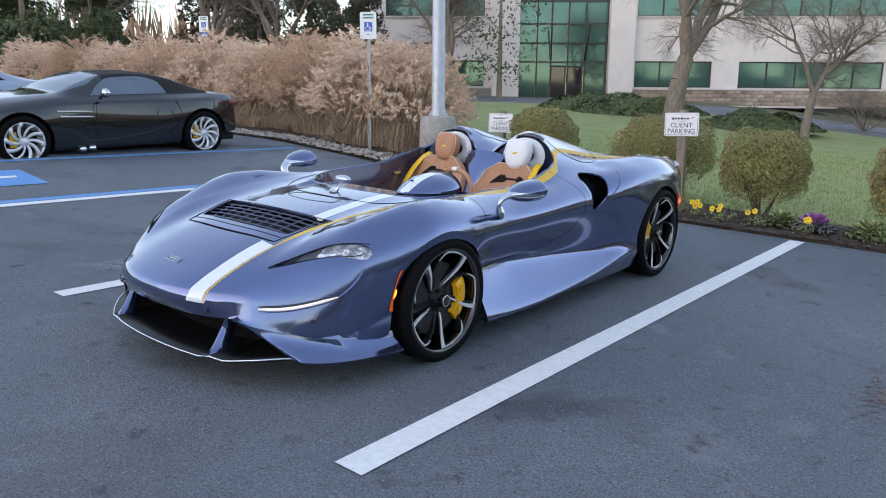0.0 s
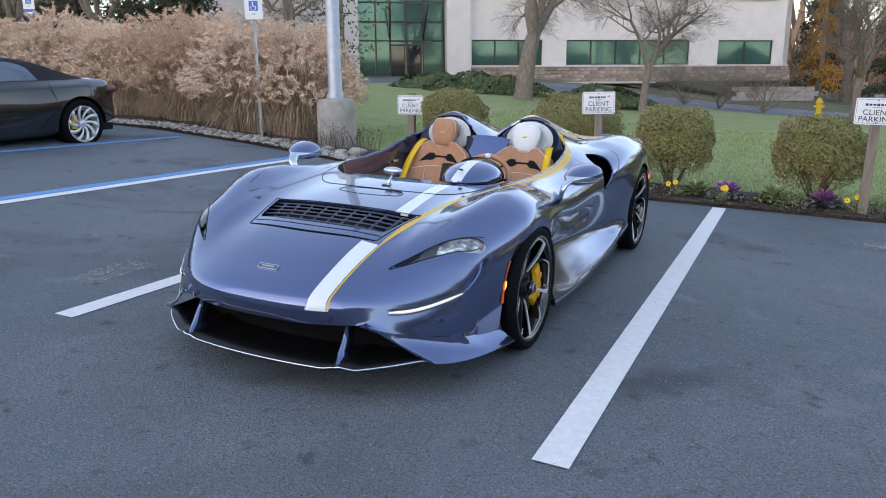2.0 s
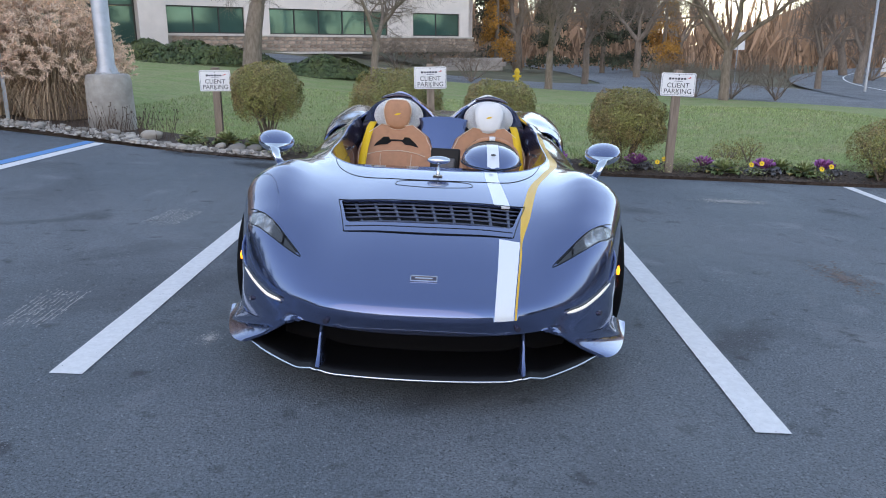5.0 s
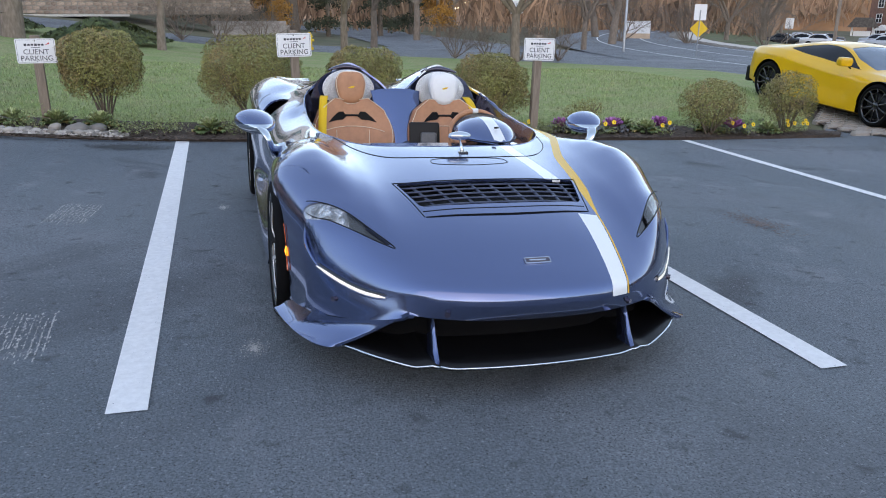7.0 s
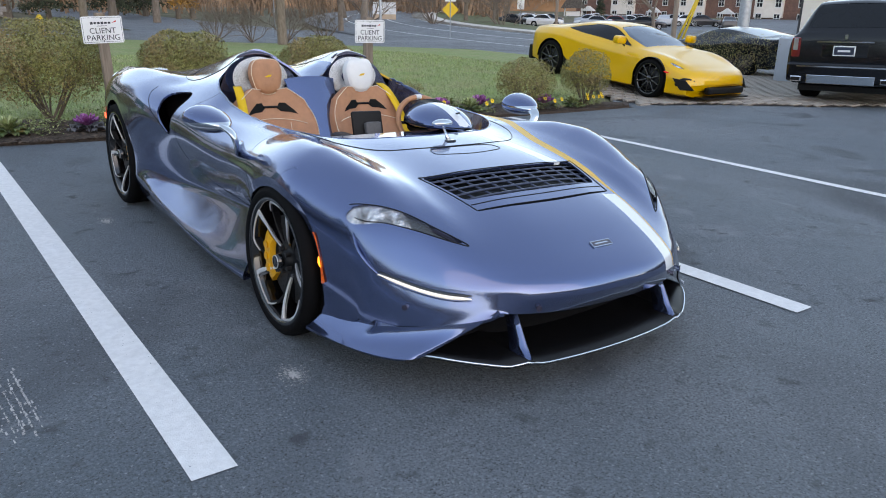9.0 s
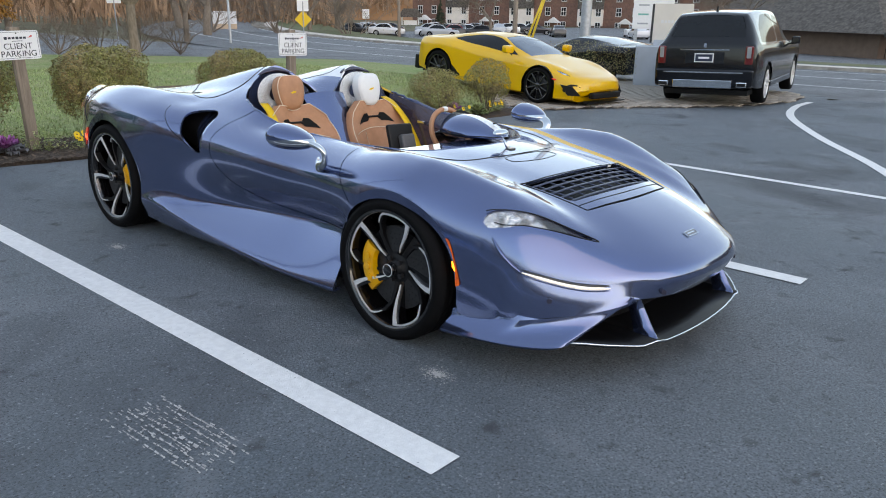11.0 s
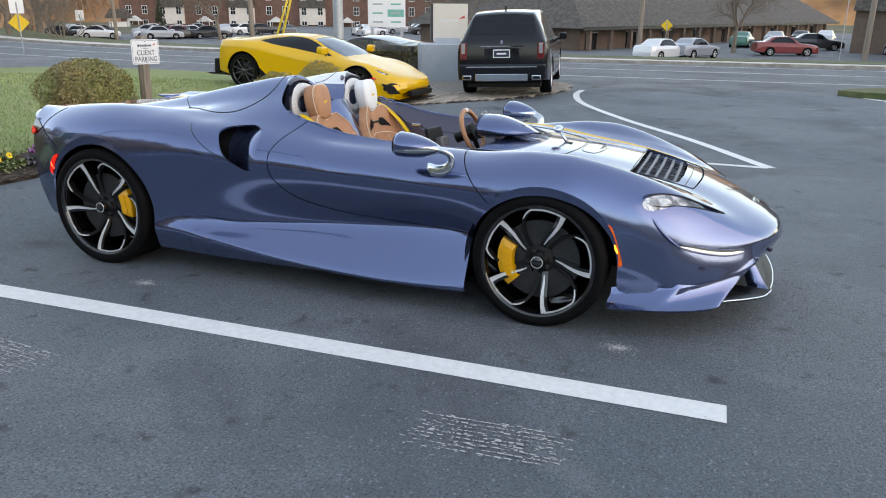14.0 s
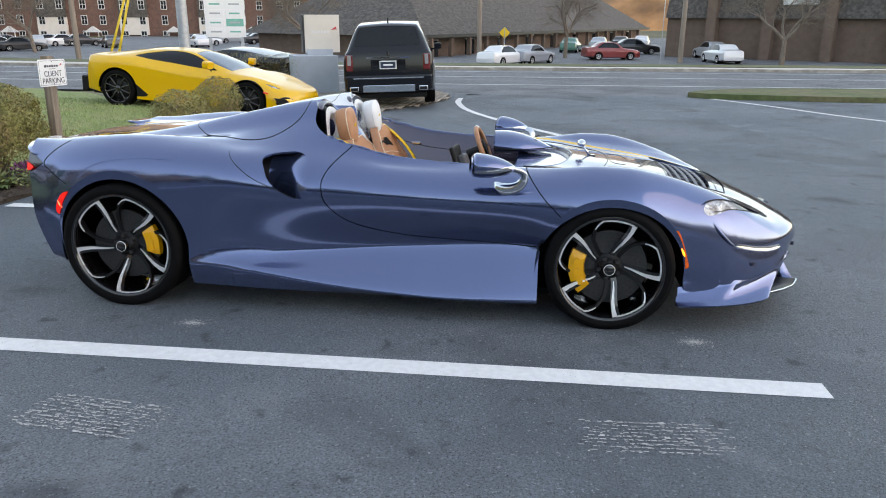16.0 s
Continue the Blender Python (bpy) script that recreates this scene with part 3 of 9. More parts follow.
def rounded(w, h, r, n=5):
    p = []
    for cx, cy, a0 in ((w / 2 - r, h / 2 - r, 0), (-w / 2 + r, h / 2 - r, 90), (-w / 2 + r, -h / 2 + r, 180), (w / 2 - r, -h / 2 + r, 270)):
        for k in range(n + 1):
            a = radians(a0 + 90 * k / n)
            p.append((cx + r * math.cos(a), cy + r * math.sin(a)))
    return p


def words(text, size, mat_, parent, m, depth=0.0008):
    cu = bpy.data.curves.new("text", 'FONT')
    cu.body, cu.size, cu.align_x, cu.align_y, cu.extrude = text, size, 'CENTER', 'CENTER', depth
    tmp = bpy.data.objects.new("tmp", cu)
    scene.collection.objects.link(tmp)
    me = bpy.data.meshes.new_from_object(tmp.evaluated_get(bpy.context.evaluated_depsgraph_get()))
    bpy.data.objects.remove(tmp)
    bpy.data.curves.remove(cu)
    me.materials.clear()
    me.materials.append(mat_)
    ob = new("lettering", me)
    ob.parent = parent
    ob.matrix_local = m
    return ob


FACE = pose(0, 0, 0, 90, 0, 0)


def client_sign(x, y, top, yaw, lean):
    g = ground_z(x, y)
    t = thing("parking_sign", "white client parking sign on a weathered wooden post", "sign", pose(x, y, g, 0, lean, yaw), group="client parking signs")
    h = top - g
    box("post", 0, .045, (h + .035) / 2, .10, .085, h + .035, WOOD, t, bevel=.006)
    fm = pose(0, -.006, h - .14, 90, 0, 0)
    pl = extrude_poly("sign_plate", rounded(.42, .28, .02), -.003, .003, SIGN_WHITE, t, m=fm)
    for w, hh, cx, cy in ((.39, .003, 0, .125), (.39, .003, 0, -.125), (.003, .25, .197, 0), (.003, .25, -.197, 0)):
        box("border_line", cx, cy, .0035, w, hh, .001, SIGN_INK, pl, m=fm)
    words("CLIENT", .082, SIGN_INK, pl, fm @ pose(0, -.012, .0045) @ Matrix.Diagonal((1.0, 1, 1, 1)))
    words("PARKING", .082, SIGN_INK, pl, fm @ pose(0, -.085, .0045))
    bm = bmesh.new()
    for k in range(6):
        box_bm(bm, -.105 + .036 * k, .070, .004, .027, .026 if k in (0, 3) else .02, .001, fm)
    part("emblem_bar", bm, SIGN_INK, pl)["kind"] = "stuff"
    extrude_poly("emblem_swoosh", [(.10, .066), (.145, .096), (.15, .078), (.128, .074)], .0035, .005, SIGN_RED, pl, m=fm)
    box("small_line", .0, .040, .004, .1, .005, .001, SIGN_INK, pl, m=fm)
    for cy in (.115, -.115):
        cyl("bolt", (0, -.010, h - .14 + cy), (0, -.004, h - .14 + cy), .007, DARK_TRIM, pl, seg=8)
    return t


client_sign(-3.17, 6.40, 1.14, 4, 0)
client_sign(-.21, 6.05, 1.20, 2, -1.0)
client_sign(2.84, 5.66, 1.14, -3, 1.5)

# Parking-lot lamp post on a concrete base.
STEEL = mat("galvanised_pole", (0.42, 0.44, 0.47), 0.45, 0.6, vary=0.12, scale=8.0, bump=0.05, bump_scale=40.0)
lp = thing("lamp_post", "tall grey steel lamp post on a round concrete base", "lamp post", at(-4.96, 7.07))
V, F = lathe([(0.0, .80), (.27, .80), (.30, .775), (.315, .70), (.33, 0.0)], 40, 'Z')
mesh_ob("concrete_base", V, F, CONCRETE, lp, "weathered concrete base").data.set_sharp_from_angle(angle=radians(40))
V, F = lathe([(.0, .83), (.17, .83), (.175, .82), (.175, .80)], 8, 'Z')
mesh_ob("base_plate", V, F, STEEL, lp, smooth=False)
for k in range(4):
    a = radians(45 + 90 * k)
    cyl("anchor_bolt", (.14 * math.cos(a), .14 * math.sin(a), .80), (.14 * math.cos(a), .14 * math.sin(a), .88), .013, STEEL, lp, seg=6)
V, F = lathe([(.145, .82), (.13, .90), (.118, .93), (.07, 8.5)], 28, 'Z')
mesh_ob("pole", V, F, STEEL, lp)
box("lamp_head", 0, -.4, 8.5, .35, .9, .12, STEEL, lp, bevel=.03)

# Accessible-parking signs.
SIGN_BLUE = mat("sign_blue", (0.03, 0.14, 0.5), 0.4, vary=0.04, scale=10.0)
SIGN_GREEN = mat("sign_green", (0.02, 0.28, 0.2), 0.4, vary=0.04, scale=10.0)


def access_sign(x, y, h, yaw, second):
    t = thing("accessible_sign", "white and blue accessible parking sign on a steel post", "sign", at(x, y, 0, yaw), group="accessible parking signs")
    bm = bmesh.new()
    for cx, sx, cy in ((-.022, .006, 0), (.022, .006, 0), (0, .05, .012)):
        box_bm(bm, cx, cy + .02, h / 2, sx, .024 if sx < .02 else .006, h)
    part("post", bm, STEEL, t)
    fm = pose(0, -.004, h - .22, 90, 0, 0)
    pl = extrude_poly("sign_plate", rounded(.30, .46, .025), -.002, .002, SIGN_WHITE, t, m=fm)
    box("blue_field", 0, -.02, .003, .15, .16, .0012, SIGN_BLUE, pl, m=fm)
    box("head_mark", -.012, .032, .0042, .022, .022, .001, SIGN_WHITE, pl, m=fm)
    box("seat_mark", -.008, -.004, .0042, .016, .05, .001, SIGN_WHITE, pl, m=fm)
    box("lap_mark", .012, -.026, .0042, .045, .012, .001, SIGN_WHITE, pl, m=fm)
    box("leg_mark", .038, -.05, .0042, .012, .05, .001, SIGN_WHITE, pl, m=fm)
    tube("wheel_mark", [fm @ Vector((-.006 + .04 * math.cos(a), -.048 + .04 * math.sin(a), .0042)) for a in np.linspace(radians(130), radians(370), 16)], .005, SIGN_WHITE, pl, seg=5)
    for cy, w in ((.185, .2), (.135, .2), (-.15, .06)):
        box("text_bar", 0, cy, .003, w, .03 if cy > 0 else .012, .001, SIGN_GREEN, pl, m=fm)
    if second:
        p2 = extrude_poly("lower_plate", rounded(.28, .17, .02), -.002, .002, SIGN_BLUE, t, m=pose(0, -.004, h - .55, 90, 0, 0))
        box("text_bar", 0, .0, .003, .16, .06, .001, SIGN_WHITE, p2, m=pose(0, -.004, h - .55, 90, 0, 0))


access_sign(-6.33, 6.76, 2.44, 28, False)
access_sign(-17.0, 10.4, 2.85, 30, True)

# ---- plants ----
LEAF = mat("boxwood_leaf", (0.235, 0.225, 0.07), 0.55, island=0.45, vary=0.15, scale=3.0, second=(0.28, 0.2, 0.085), mix_scale=4.0, mix_lo=0.45, mix_hi=0.62)
TWIG = mat("twig_bark", (0.16, 0.125, 0.095), 0.9, vary=0.2, scale=30.0)


def leaf_quads(points, normals, size, rg, ragged=0.6):
    V, F = [], []
    for p, nrm in zip(points, normals):
        d = (nrm + Vector((rg.uniform(-1, 1), rg.uniform(-1, 1), rg.uniform(-1, 1))) * ragged).normalized()
        u = d.orthogonal().normalized()
        u.rotate(Matrix.Rotation(rg.uniform(0, 6.3), 3, d))
        w = d.cross(u)
        l, b = size * rg.uniform(.7, 1.3), size * rg.uniform(.3, .5)
        n = len(V)
        V += [p - u * l, p + w * b, p + u * l, p - w * b]
        F.append((n, n + 1, n + 2, n + 3))
    return V, F


def bush(x, y, wx, wy, h0, h1, seed, count=21000, flat=3.0, stems=14, leaf=.0165, yaw=0, label="clipped round boxwood bush with olive leaves"):
    rg = random.Random(seed)
    t = thing("boxwood_bush", label, "bush", at(x, y, 0, yaw), group="boxwood bushes")
    P, N = [], []
    o = Vector((seed * 3.1, seed * 1.7, 0))
    while len(P) < count:
        d = Vector((rg.gauss(0, 1), rg.gauss(0, 1), rg.gauss(0, 1))).normalized()
        k = (abs(d.x) ** flat + abs(d.y) ** flat + abs(d.z) ** flat) ** (-1 / flat)
        r = k * (1 + .16 * noise.noise(d * 2.2 + o) + .08 * noise.noise(d * 6 + o))
        depth = 1 - .45 * rg.random() ** 2.2
        q = d * r * depth
        if noise.noise(q * 4.5 + o) < -.33 and depth < .97:
            continue
        if q.z < -.25 and rg.random() < (-.25 - q.z) * 1.25:
            continue
        P.append(Vector((q.x * wx / 2, q.y * wy / 2, (h0 + h1) / 2 + q.z * (h1 - h0) / 2)))
        N.append(d)
    V, F = leaf_quads(P, N, leaf, rg, .9)
    mesh_ob("crown", V, F, LEAF, t, smooth=False)
    bm = bmesh.new()
    for k in range(stems):
        a = rg.uniform(0, 6.3)
        p0 = Vector((rg.uniform(-.05, .05), rg.uniform(-.05, .05), -.02))
        p1 = Vector((math.cos(a) * wx * .18, math.sin(a) * wy * .18, h0 + .12))
        p2 = Vector((math.cos(a) * wx * .33, math.sin(a) * wy * .33, (h0 + h1) * .55))
        cyl_bm(bm, p0, p1, .013, .010, 5)
        cyl_bm(bm, p1, p2, .010, .004, 5)
        for j in range(3):
            b = a + rg.uniform(-.9, .9)
            cyl_bm(bm, p1, p1 + Vector((math.cos(b) * wx * .2, math.sin(b) * wy * .2, (h1 - h0) * .35)), .006, .002, 4)
    part("stem", bm, TWIG, t, "thin grey stems")["kind"] = "stuff"
    return t


bush(-2.52, 6.55, .92, .9, .34, 1.16, 1)
bush(-.74, 6.75, 1.25, 1.1, .24, 1.16, 2)
bush(.70, 6.35, .95, .95, .22, 1.06, 3)
bush(2.36, 6.10, .96, .92, .20, 1.04, 4)
bush(5.55, 5.62, .92, .8, .12, .80, 5, 7500, 2.2)
bush(6.88, 5.66, .78, .75, .16, .90, 6, 6500, 2.2, label="open rounded bush beside the paved corner")
bush(3.72, 6.15, .45, .4, .05, .42, 8, 700, 2.0, 4, label="small sparse browning shrub")
bush(4.3, 6.9, .4, .4, .05, .4, 9, 500, 2.0, 4, label="small sparse browning shrub")
bush(13.9, 8.0, 1.5, 2.4, .0, 1.05, 10, 3600, 4.0, label="dark clipped hedge block beside the stone sign")

KALE_P = mat("purple_kale_leaf", (0.36, 0.08, 0.33), 0.6, island=0.4, second=(0.5, 0.2, 0.46), mix_scale=25.0)
KALE_D = mat("dark_kale_leaf", (0.15, 0.15, 0.16), 0.6, island=0.4)
KALE_G = mat("pale_green_kale_leaf", (0.28, 0.36, 0.13), 0.6, island=0.35, second=(0.45, 0.48, 0.26), mix_scale=25.0)
KALE_O = mat("outer_kale_leaf", (0.14, 0.2, 0.08), 0.6, island=0.4, second=(0.38, 0.27, 0.1), mix_scale=12.0, mix_lo=.55, mix_hi=.65)


def kale(x, y, r, purple, seed):
    rg = random.Random(seed)
    t = thing("ornamental_kale", "purple ruffled ornamental kale in the mulch" if purple else "pale green ruffled ornamental kale in the mulch", "plant", at(x, y, .05), group="ornamental kales")

    def rosette(name, rings, material):
        V, F = [], []
        for n_l, rad, lift, tilt, size in rings:
            for k in range(n_l):
                a = 2 * math.pi * (k + rg.random() * .7) / n_l
                seg = 7
                base = len(V)
                for i in range(seg):
                    u = i / (seg - 1) - .5
                    for j, (q, wv) in enumerate(((.15, .4), (.6, .9), (1.0, 1.0))):
                        ru = .014 * math.sin(i * 2.6 + k) * q * (size / .1)
                        ang = a + u * 1.5 * wv * size / max(rad * q + .03, .03) * .42
                        rr = rad * q * (1 - .55 * abs(u) ** 2)
                        V.append((rr * math.cos(ang), rr * math.sin(ang), lift * (.25 + .75 * q ** .8) + ru + tilt * q * q))
                for i in range(seg - 1):
                    for j in range(2):
                        F.append((base + 3 * i + j, base + 3 * i + 3 + j, base + 3 * i + 4 + j, base + 3 * i + 1 + j))
        return mesh_ob(name, V, F, material, t)
    rosette("heart", [(5, r * .35, r * .95, .0, r * .6), (8, r * .55, r * .85, .0, r * .7), (10, r * .75, r * .70, -.01, r * .8)], KALE_P if purple else KALE_G)["kind"] = "stuff"
    rosette("outer_leaves", [(10, r * 1.0, r * .42, -.02, r * .8), (9, r * 1.2, r * .2, -.02, r * .8)], KALE_D if purple else KALE_O)


for k, (x, y, r, p) in enumerate(((1.05, 5.78, .15, 0), (1.42, 5.68, .17, 1), (1.95, 5.72, .17, 0), (2.45, 5.70, .17, 1), (3.35, 5.78, .16, 1), (3.55, 5.56, .17, 0), (4.12, 5.72, .17, 1), (4.62, 5.66, .16, 0), (4.45, 6.0, .15, 0), (4.95, 5.85, .17, 1),
                                   (5.65, 5.62, .17, 0), (5.95, 5.50, .18, 1), (6.5, 5.42, .15, 0), (-1.30, 5.72, .16, 0), (-2.55, 6.0, .17, 0), (-3.05, 6.2, .15, 0), (-3.5, 6.15, .15, 0), (-.55, 5.75, .15, 1))):
    kale(x, y + .13, r * 1.16, bool(p), 40 + k)

HERB = mat("herb_leaf", (0.19, 0.26, 0.09), 0.6, island=0.5, second=(0.3, 0.3, 0.14), mix_scale=9.0)
PETAL = mat("yellow_petal", (0.85, 0.55, 0.02), 0.6, island=0.15)
PETAL_EYE = mat("dark_petal_eye", (0.12, 0.03, 0.02), 0.6)


def pansy(x, y, seed, flowers):
    rg = random.Random(seed)
    t = thing("yellow_pansy", "low green pansy clump with yellow flowers" if flowers else "low green leafy clump in the mulch", "flower", at(x, y, .05), group="bedding flowers")
    s = 1.0 if flowers else 1.5
    P = [Vector((rg.gauss(0, .07) * s, rg.gauss(0, .06) * s, abs(rg.gauss(.05, .04)) * s)) for _ in range(170 if flowers else 420)]
    V, F = leaf_quads(P, [UP] * len(P), .017, rg, .8)
    mesh_ob("leaves", V, F, HERB, t, smooth=False)
    for k in range(flowers):
        c = Vector((rg.uniform(-.09, .09), rg.uniform(-.09, .02), rg.uniform(.1, .17)))
        bm = bmesh.new()
        for a in (90, 20, 160, 235, 305):
            m = Matrix.Translation(c) @ Matrix.Rotation(radians(70), 4, 'X') @ Matrix.Rotation(radians(a), 4, 'Z') @ Matrix.Translation((.017, 0, rg.uniform(0, .003)))
            r = bmesh.ops.create_circle(bm, cap_ends=True, segments=8, radius=.017)
            bmesh.ops.transform(bm, matrix=m, verts=r["verts"])
        fl = part("blossom", bm, PETAL, t)
        bm = bmesh.new()
        cyl_bm(bm, c + Vector((0, -.004, 0)), c + Vector((0, -.008, .001)), .006, seg=6)
        part("eye", bm, PETAL_EYE, fl)
        bm = bmesh.new()
        cyl_bm(bm, (c.x * .4, c.y * .4, 0), c, .002, seg=4)
        part("stalk", bm, HERB, fl)


for k, (x, y, n) in enumerate(((.15, 5.72, 5), (.45, 5.62, 4), (.85, 5.62, 2), (1.38, 5.46, 3), (2.15, 5.52, 0), (2.75, 5.60, 2), (3.9, 5.50, 2), (4.75, 5.45, 2), (5.75, 5.42, 1), (6.05, 5.38, 2), (6.9, 5.45, 3), (7.15, 5.55, 3), (-.15, 5.85, 0), (-.35, 6.2, 0), (3.0, 5.85, 0), (3.15, 5.7, 0), (-1.75, 5.85, 0), (-1.95, 6.0, 0), (-1.0, 5.7, 0), (7.0, 5.75, 0), (-2.2, 5.6, 0), (-3.3, 5.85, 0))):
    pansy(x, y + .08, 90 + k, n)

# Dead stalks round the lamp's foot.
bm = bmesh.new()
rg = random.Random(3)
for k in range(150):
    x, y = -5.1 + rg.gauss(.25, .5), 6.55 + rg.gauss(0, .18)
    g = ground_z(x, y)
    p0 = Vector((x, y, g))
    p1 = p0 + Vector((rg.uniform(-.15, .15), rg.uniform(-.1, .1), rg.uniform(.15, .45)))
    cyl_bm(bm, p0, p1, .004, .002, 4)
    if k % 2:
        bmesh.ops.create_icosphere(bm, subdivisions=1, radius=.012, matrix=Matrix.Translation(p1))
DEAD = mat("dead_stalk", (0.11, 0.075, 0.055), 0.9, vary=0.2, scale=20.0)
tagged(part("dead_stalks", bm, DEAD), "withered brown flower stalks at the lamp's foot", "plant", kind="stuff")

# Tall ornamental grass.
BLADE = mat("dry_grass_blade", (0.44, 0.32, 0.215), 0.8, island=0.5, vary=0.1, scale=4.0)
PLUME = mat("dry_grass_plume", (0.76, 0.55, 0.40), 0.95, island=0.3, vary=0.12, scale=5.0, sheen=0.3)


def grass_meshes(seed, h, r):
    rg = random.Random(seed)
    V, F, PV, PF = [], [], [], []
    for k in range(3000):
        a, b = rg.uniform(0, 6.3), rg.random() ** .6
        x0, y0 = math.cos(a) * b * r * .45, math.sin(a) * b * r * .45
        top = h * rg.uniform(.35, .9)
        lean = rg.uniform(.2, 1.0) * r * (.35 + .65 * b)
        droop = rg.uniform(.1, .75) * top * b
        if k > 1600:  # arching skirt that hangs to the ground
            b = rg.uniform(.6, 1)
            x0, y0 = math.cos(a) * b * r * .62, math.sin(a) * b * r * .62
            top = h * rg.uniform(.2, .62)
            lean = rg.uniform(.25, .6) * r
            droop = rg.uniform(.3, 1.0) * top
        p = [Vector((x0 + math.cos(a) * lean * t * t, y0 + math.sin(a) * lean * t * t, top * t - droop * t ** 4)) for t in (0, .35, .65, .85, 1.0)]
        w = rg.uniform(.004, .009)
        s = Vector((-math.sin(a + rg.uniform(-1, 1)), math.cos(a), 0)).normalized() * w
        n = len(V)
        for i, q in enumerate(p):
            V += [q - s * (1 - .2 * i), q + s * (1 - .2 * i)]
        F += [(n + 2 * i, n + 2 * i + 1, n + 2 * i + 3, n + 2 * i + 2) for i in range(4)]
    for k in range(460):
        a, e = rg.uniform(0, 6.3), math.asin(rg.uniform(.18, 1.0))
        q_ = rg.uniform(.8, 1.04)
        c = Vector((math.cos(a) * math.cos(e) * r * 1.1 * q_, math.sin(a) * math.cos(e) * r * 1.1 * q_, h * (.18 + .80 * math.sin(e)) * q_))
        tip = Vector((math.cos(a + rg.uniform(-.6, .6)) * .7, math.sin(a) * .7, rg.uniform(-.25, .8))).normalized() * rg.uniform(.15, .26)
        for j in range(44):
            t = rg.random()
            q = c + tip * t
            d = (tip.normalized() * .5 + Vector((rg.gauss(0, 1), rg.gauss(0, 1), rg.gauss(0, .8)))).normalized()
            l = rg.uniform(.05, .11) * (1 - .5 * t)
            s = d.orthogonal().normalized() * rg.uniform(.005, .011)
            n = len(PV)
            PV += [q - s, q + s, q + d * l + s * .3 - Vector((0, 0, .01)), q + d * l - s * .3 - Vector((0, 0, .01))]
            PF.append((n, n + 1, n + 2, n + 3))
    return V, F, PV, PF


def grass_clump(seed, h, r):
    t = thing("ornamental_grass", "tall dry tan ornamental grass clump with feathery plumes", "ornamental grass", group="ornamental grasses")
    V, F, PV, PF = grass_meshes(seed, h, r)
    mesh_ob("foliage", V, F, BLADE, t, smooth=False)["kind"] = "stuff"
    mesh_ob("plume_mass", PV, PF, PLUME, t, "feathery tan plumes", smooth=False)["kind"] = "stuff"
    return t


clumps = [grass_clump(11, 2.0, 1.0), grass_clump(12, 2.12, 1.1), grass_clump(13, 1.9, 1.0)]
spots = [(-6.15, 7.75), (-7.05, 7.5), (-7.8, 8.1), (-8.8, 7.8), (-9.8, 8.2), (-10.8, 7.9), (-11.8, 8.3), (-12.9, 8.0), (-14.0, 8.3), (-15.1, 8.0), (-16.2, 8.4), (-17.4, 8.0), (-18.6, 8.3), (-19.9, 8.1), (-21.2, 8.3), (-22.6, 8.0), (-24.0, 8.2),
         (-6.9, 8.7), (-8.2, 9.1), (-9.6, 9.4), (-11.2, 9.5), (-13.0, 9.6), (-15.0, 9.6), (-17.0, 9.6)]
for k, (x, y) in enumerate(spots):
    m = at(x, y, 0, k * 77)
    if k < 3:
        clumps[k].matrix_world = m
    else:
        copy_thing(clumps[k % 3], m)
    
# Blades of the lawn near the beds.
BLADES = mat("lawn_blade", (0.27, 0.345, 0.135), 0.8, island=0.5, second=(0.4, 0.375, 0.21), mix_scale=1.5, mix_lo=.5, mix_hi=.7)
rg = random.Random(21)
V, F = [], []
lawn_np = np.array(LAWN)
pts = np.array([(rg.uniform(-6, 10), 6.4 + rg.random() ** 1.8 * 12) for _ in range(60000)])
ok = inside(lawn_np, pts) > 0
for (x, y), good in zip(pts, ok):
    if not good:
        continue
    g = ground_z(x, y) + .03
    h = rg.uniform(.025, .06)
    a = rg.uniform(0, 6.3)
    w = .004 + .0006 * (y - 6)
    n = len(V)
    V += [(x - math.cos(a) * w, y - math.sin(a) * w, g), (x + math.cos(a) * w, y + math.sin(a) * w, g), (x + rg.uniform(-.03, .03), y + rg.uniform(-.03, .03), g + h)]
    F.append((n, n + 1, n + 2))
tagged(mesh_ob("lawn_blades", V, F, BLADES, smooth=False), "short green grass blades of the lawn", "grass", kind="stuff")


# Pale tyre scuffs and worn spots on the asphalt.
SCUFF = mat("pale_scuff", (0.45, 0.446, 0.44), 0.95, island=0.15, vary=0.2, scale=60.0, spec=0.2)
rg = random.Random(77)


def scuff(cx, cy, length, width, lines, yaw, fill):
    """Rows of small worn flecks as a turning tyre leaves them."""
    V, F = [], []
    c, s_ = math.cos(radians(yaw)), math.sin(radians(yaw))
    for k in range(lines):
        u = (k / max(lines - 1, 1) - .5) * width
        v = -length / 2 + rg.uniform(0, .1) * length
        while v < length / 2 * rg.uniform(.8, 1):
            l = rg.uniform(.008, .03)
            edge = 1 - (abs(2 * v / length) ** 3) * .6
            if rg.random() < fill * edge:
                w = rg.uniform(.0018, .0045)
                n = len(V)
                for du, dv in ((-w, 0), (w, .004), (w * .7, l), (-w * .8, l * .9)):
                    a, b = u + du + rg.uniform(-.002, .002), v + dv
                    x, y = cx + a * c - b * s_, cy + a * s_ + b * c
                    V.append((x, y, ground_z(x, y) + .005))
                F.append((n, n + 1, n + 2, n + 3))
            v += l + rg.uniform(.001, .006)
    tagged(mesh_ob("scuff_mark", V, F, SCUFF, smooth=False), "pale hatched tyre scuff on the asphalt", "scuff mark", kind="structure")


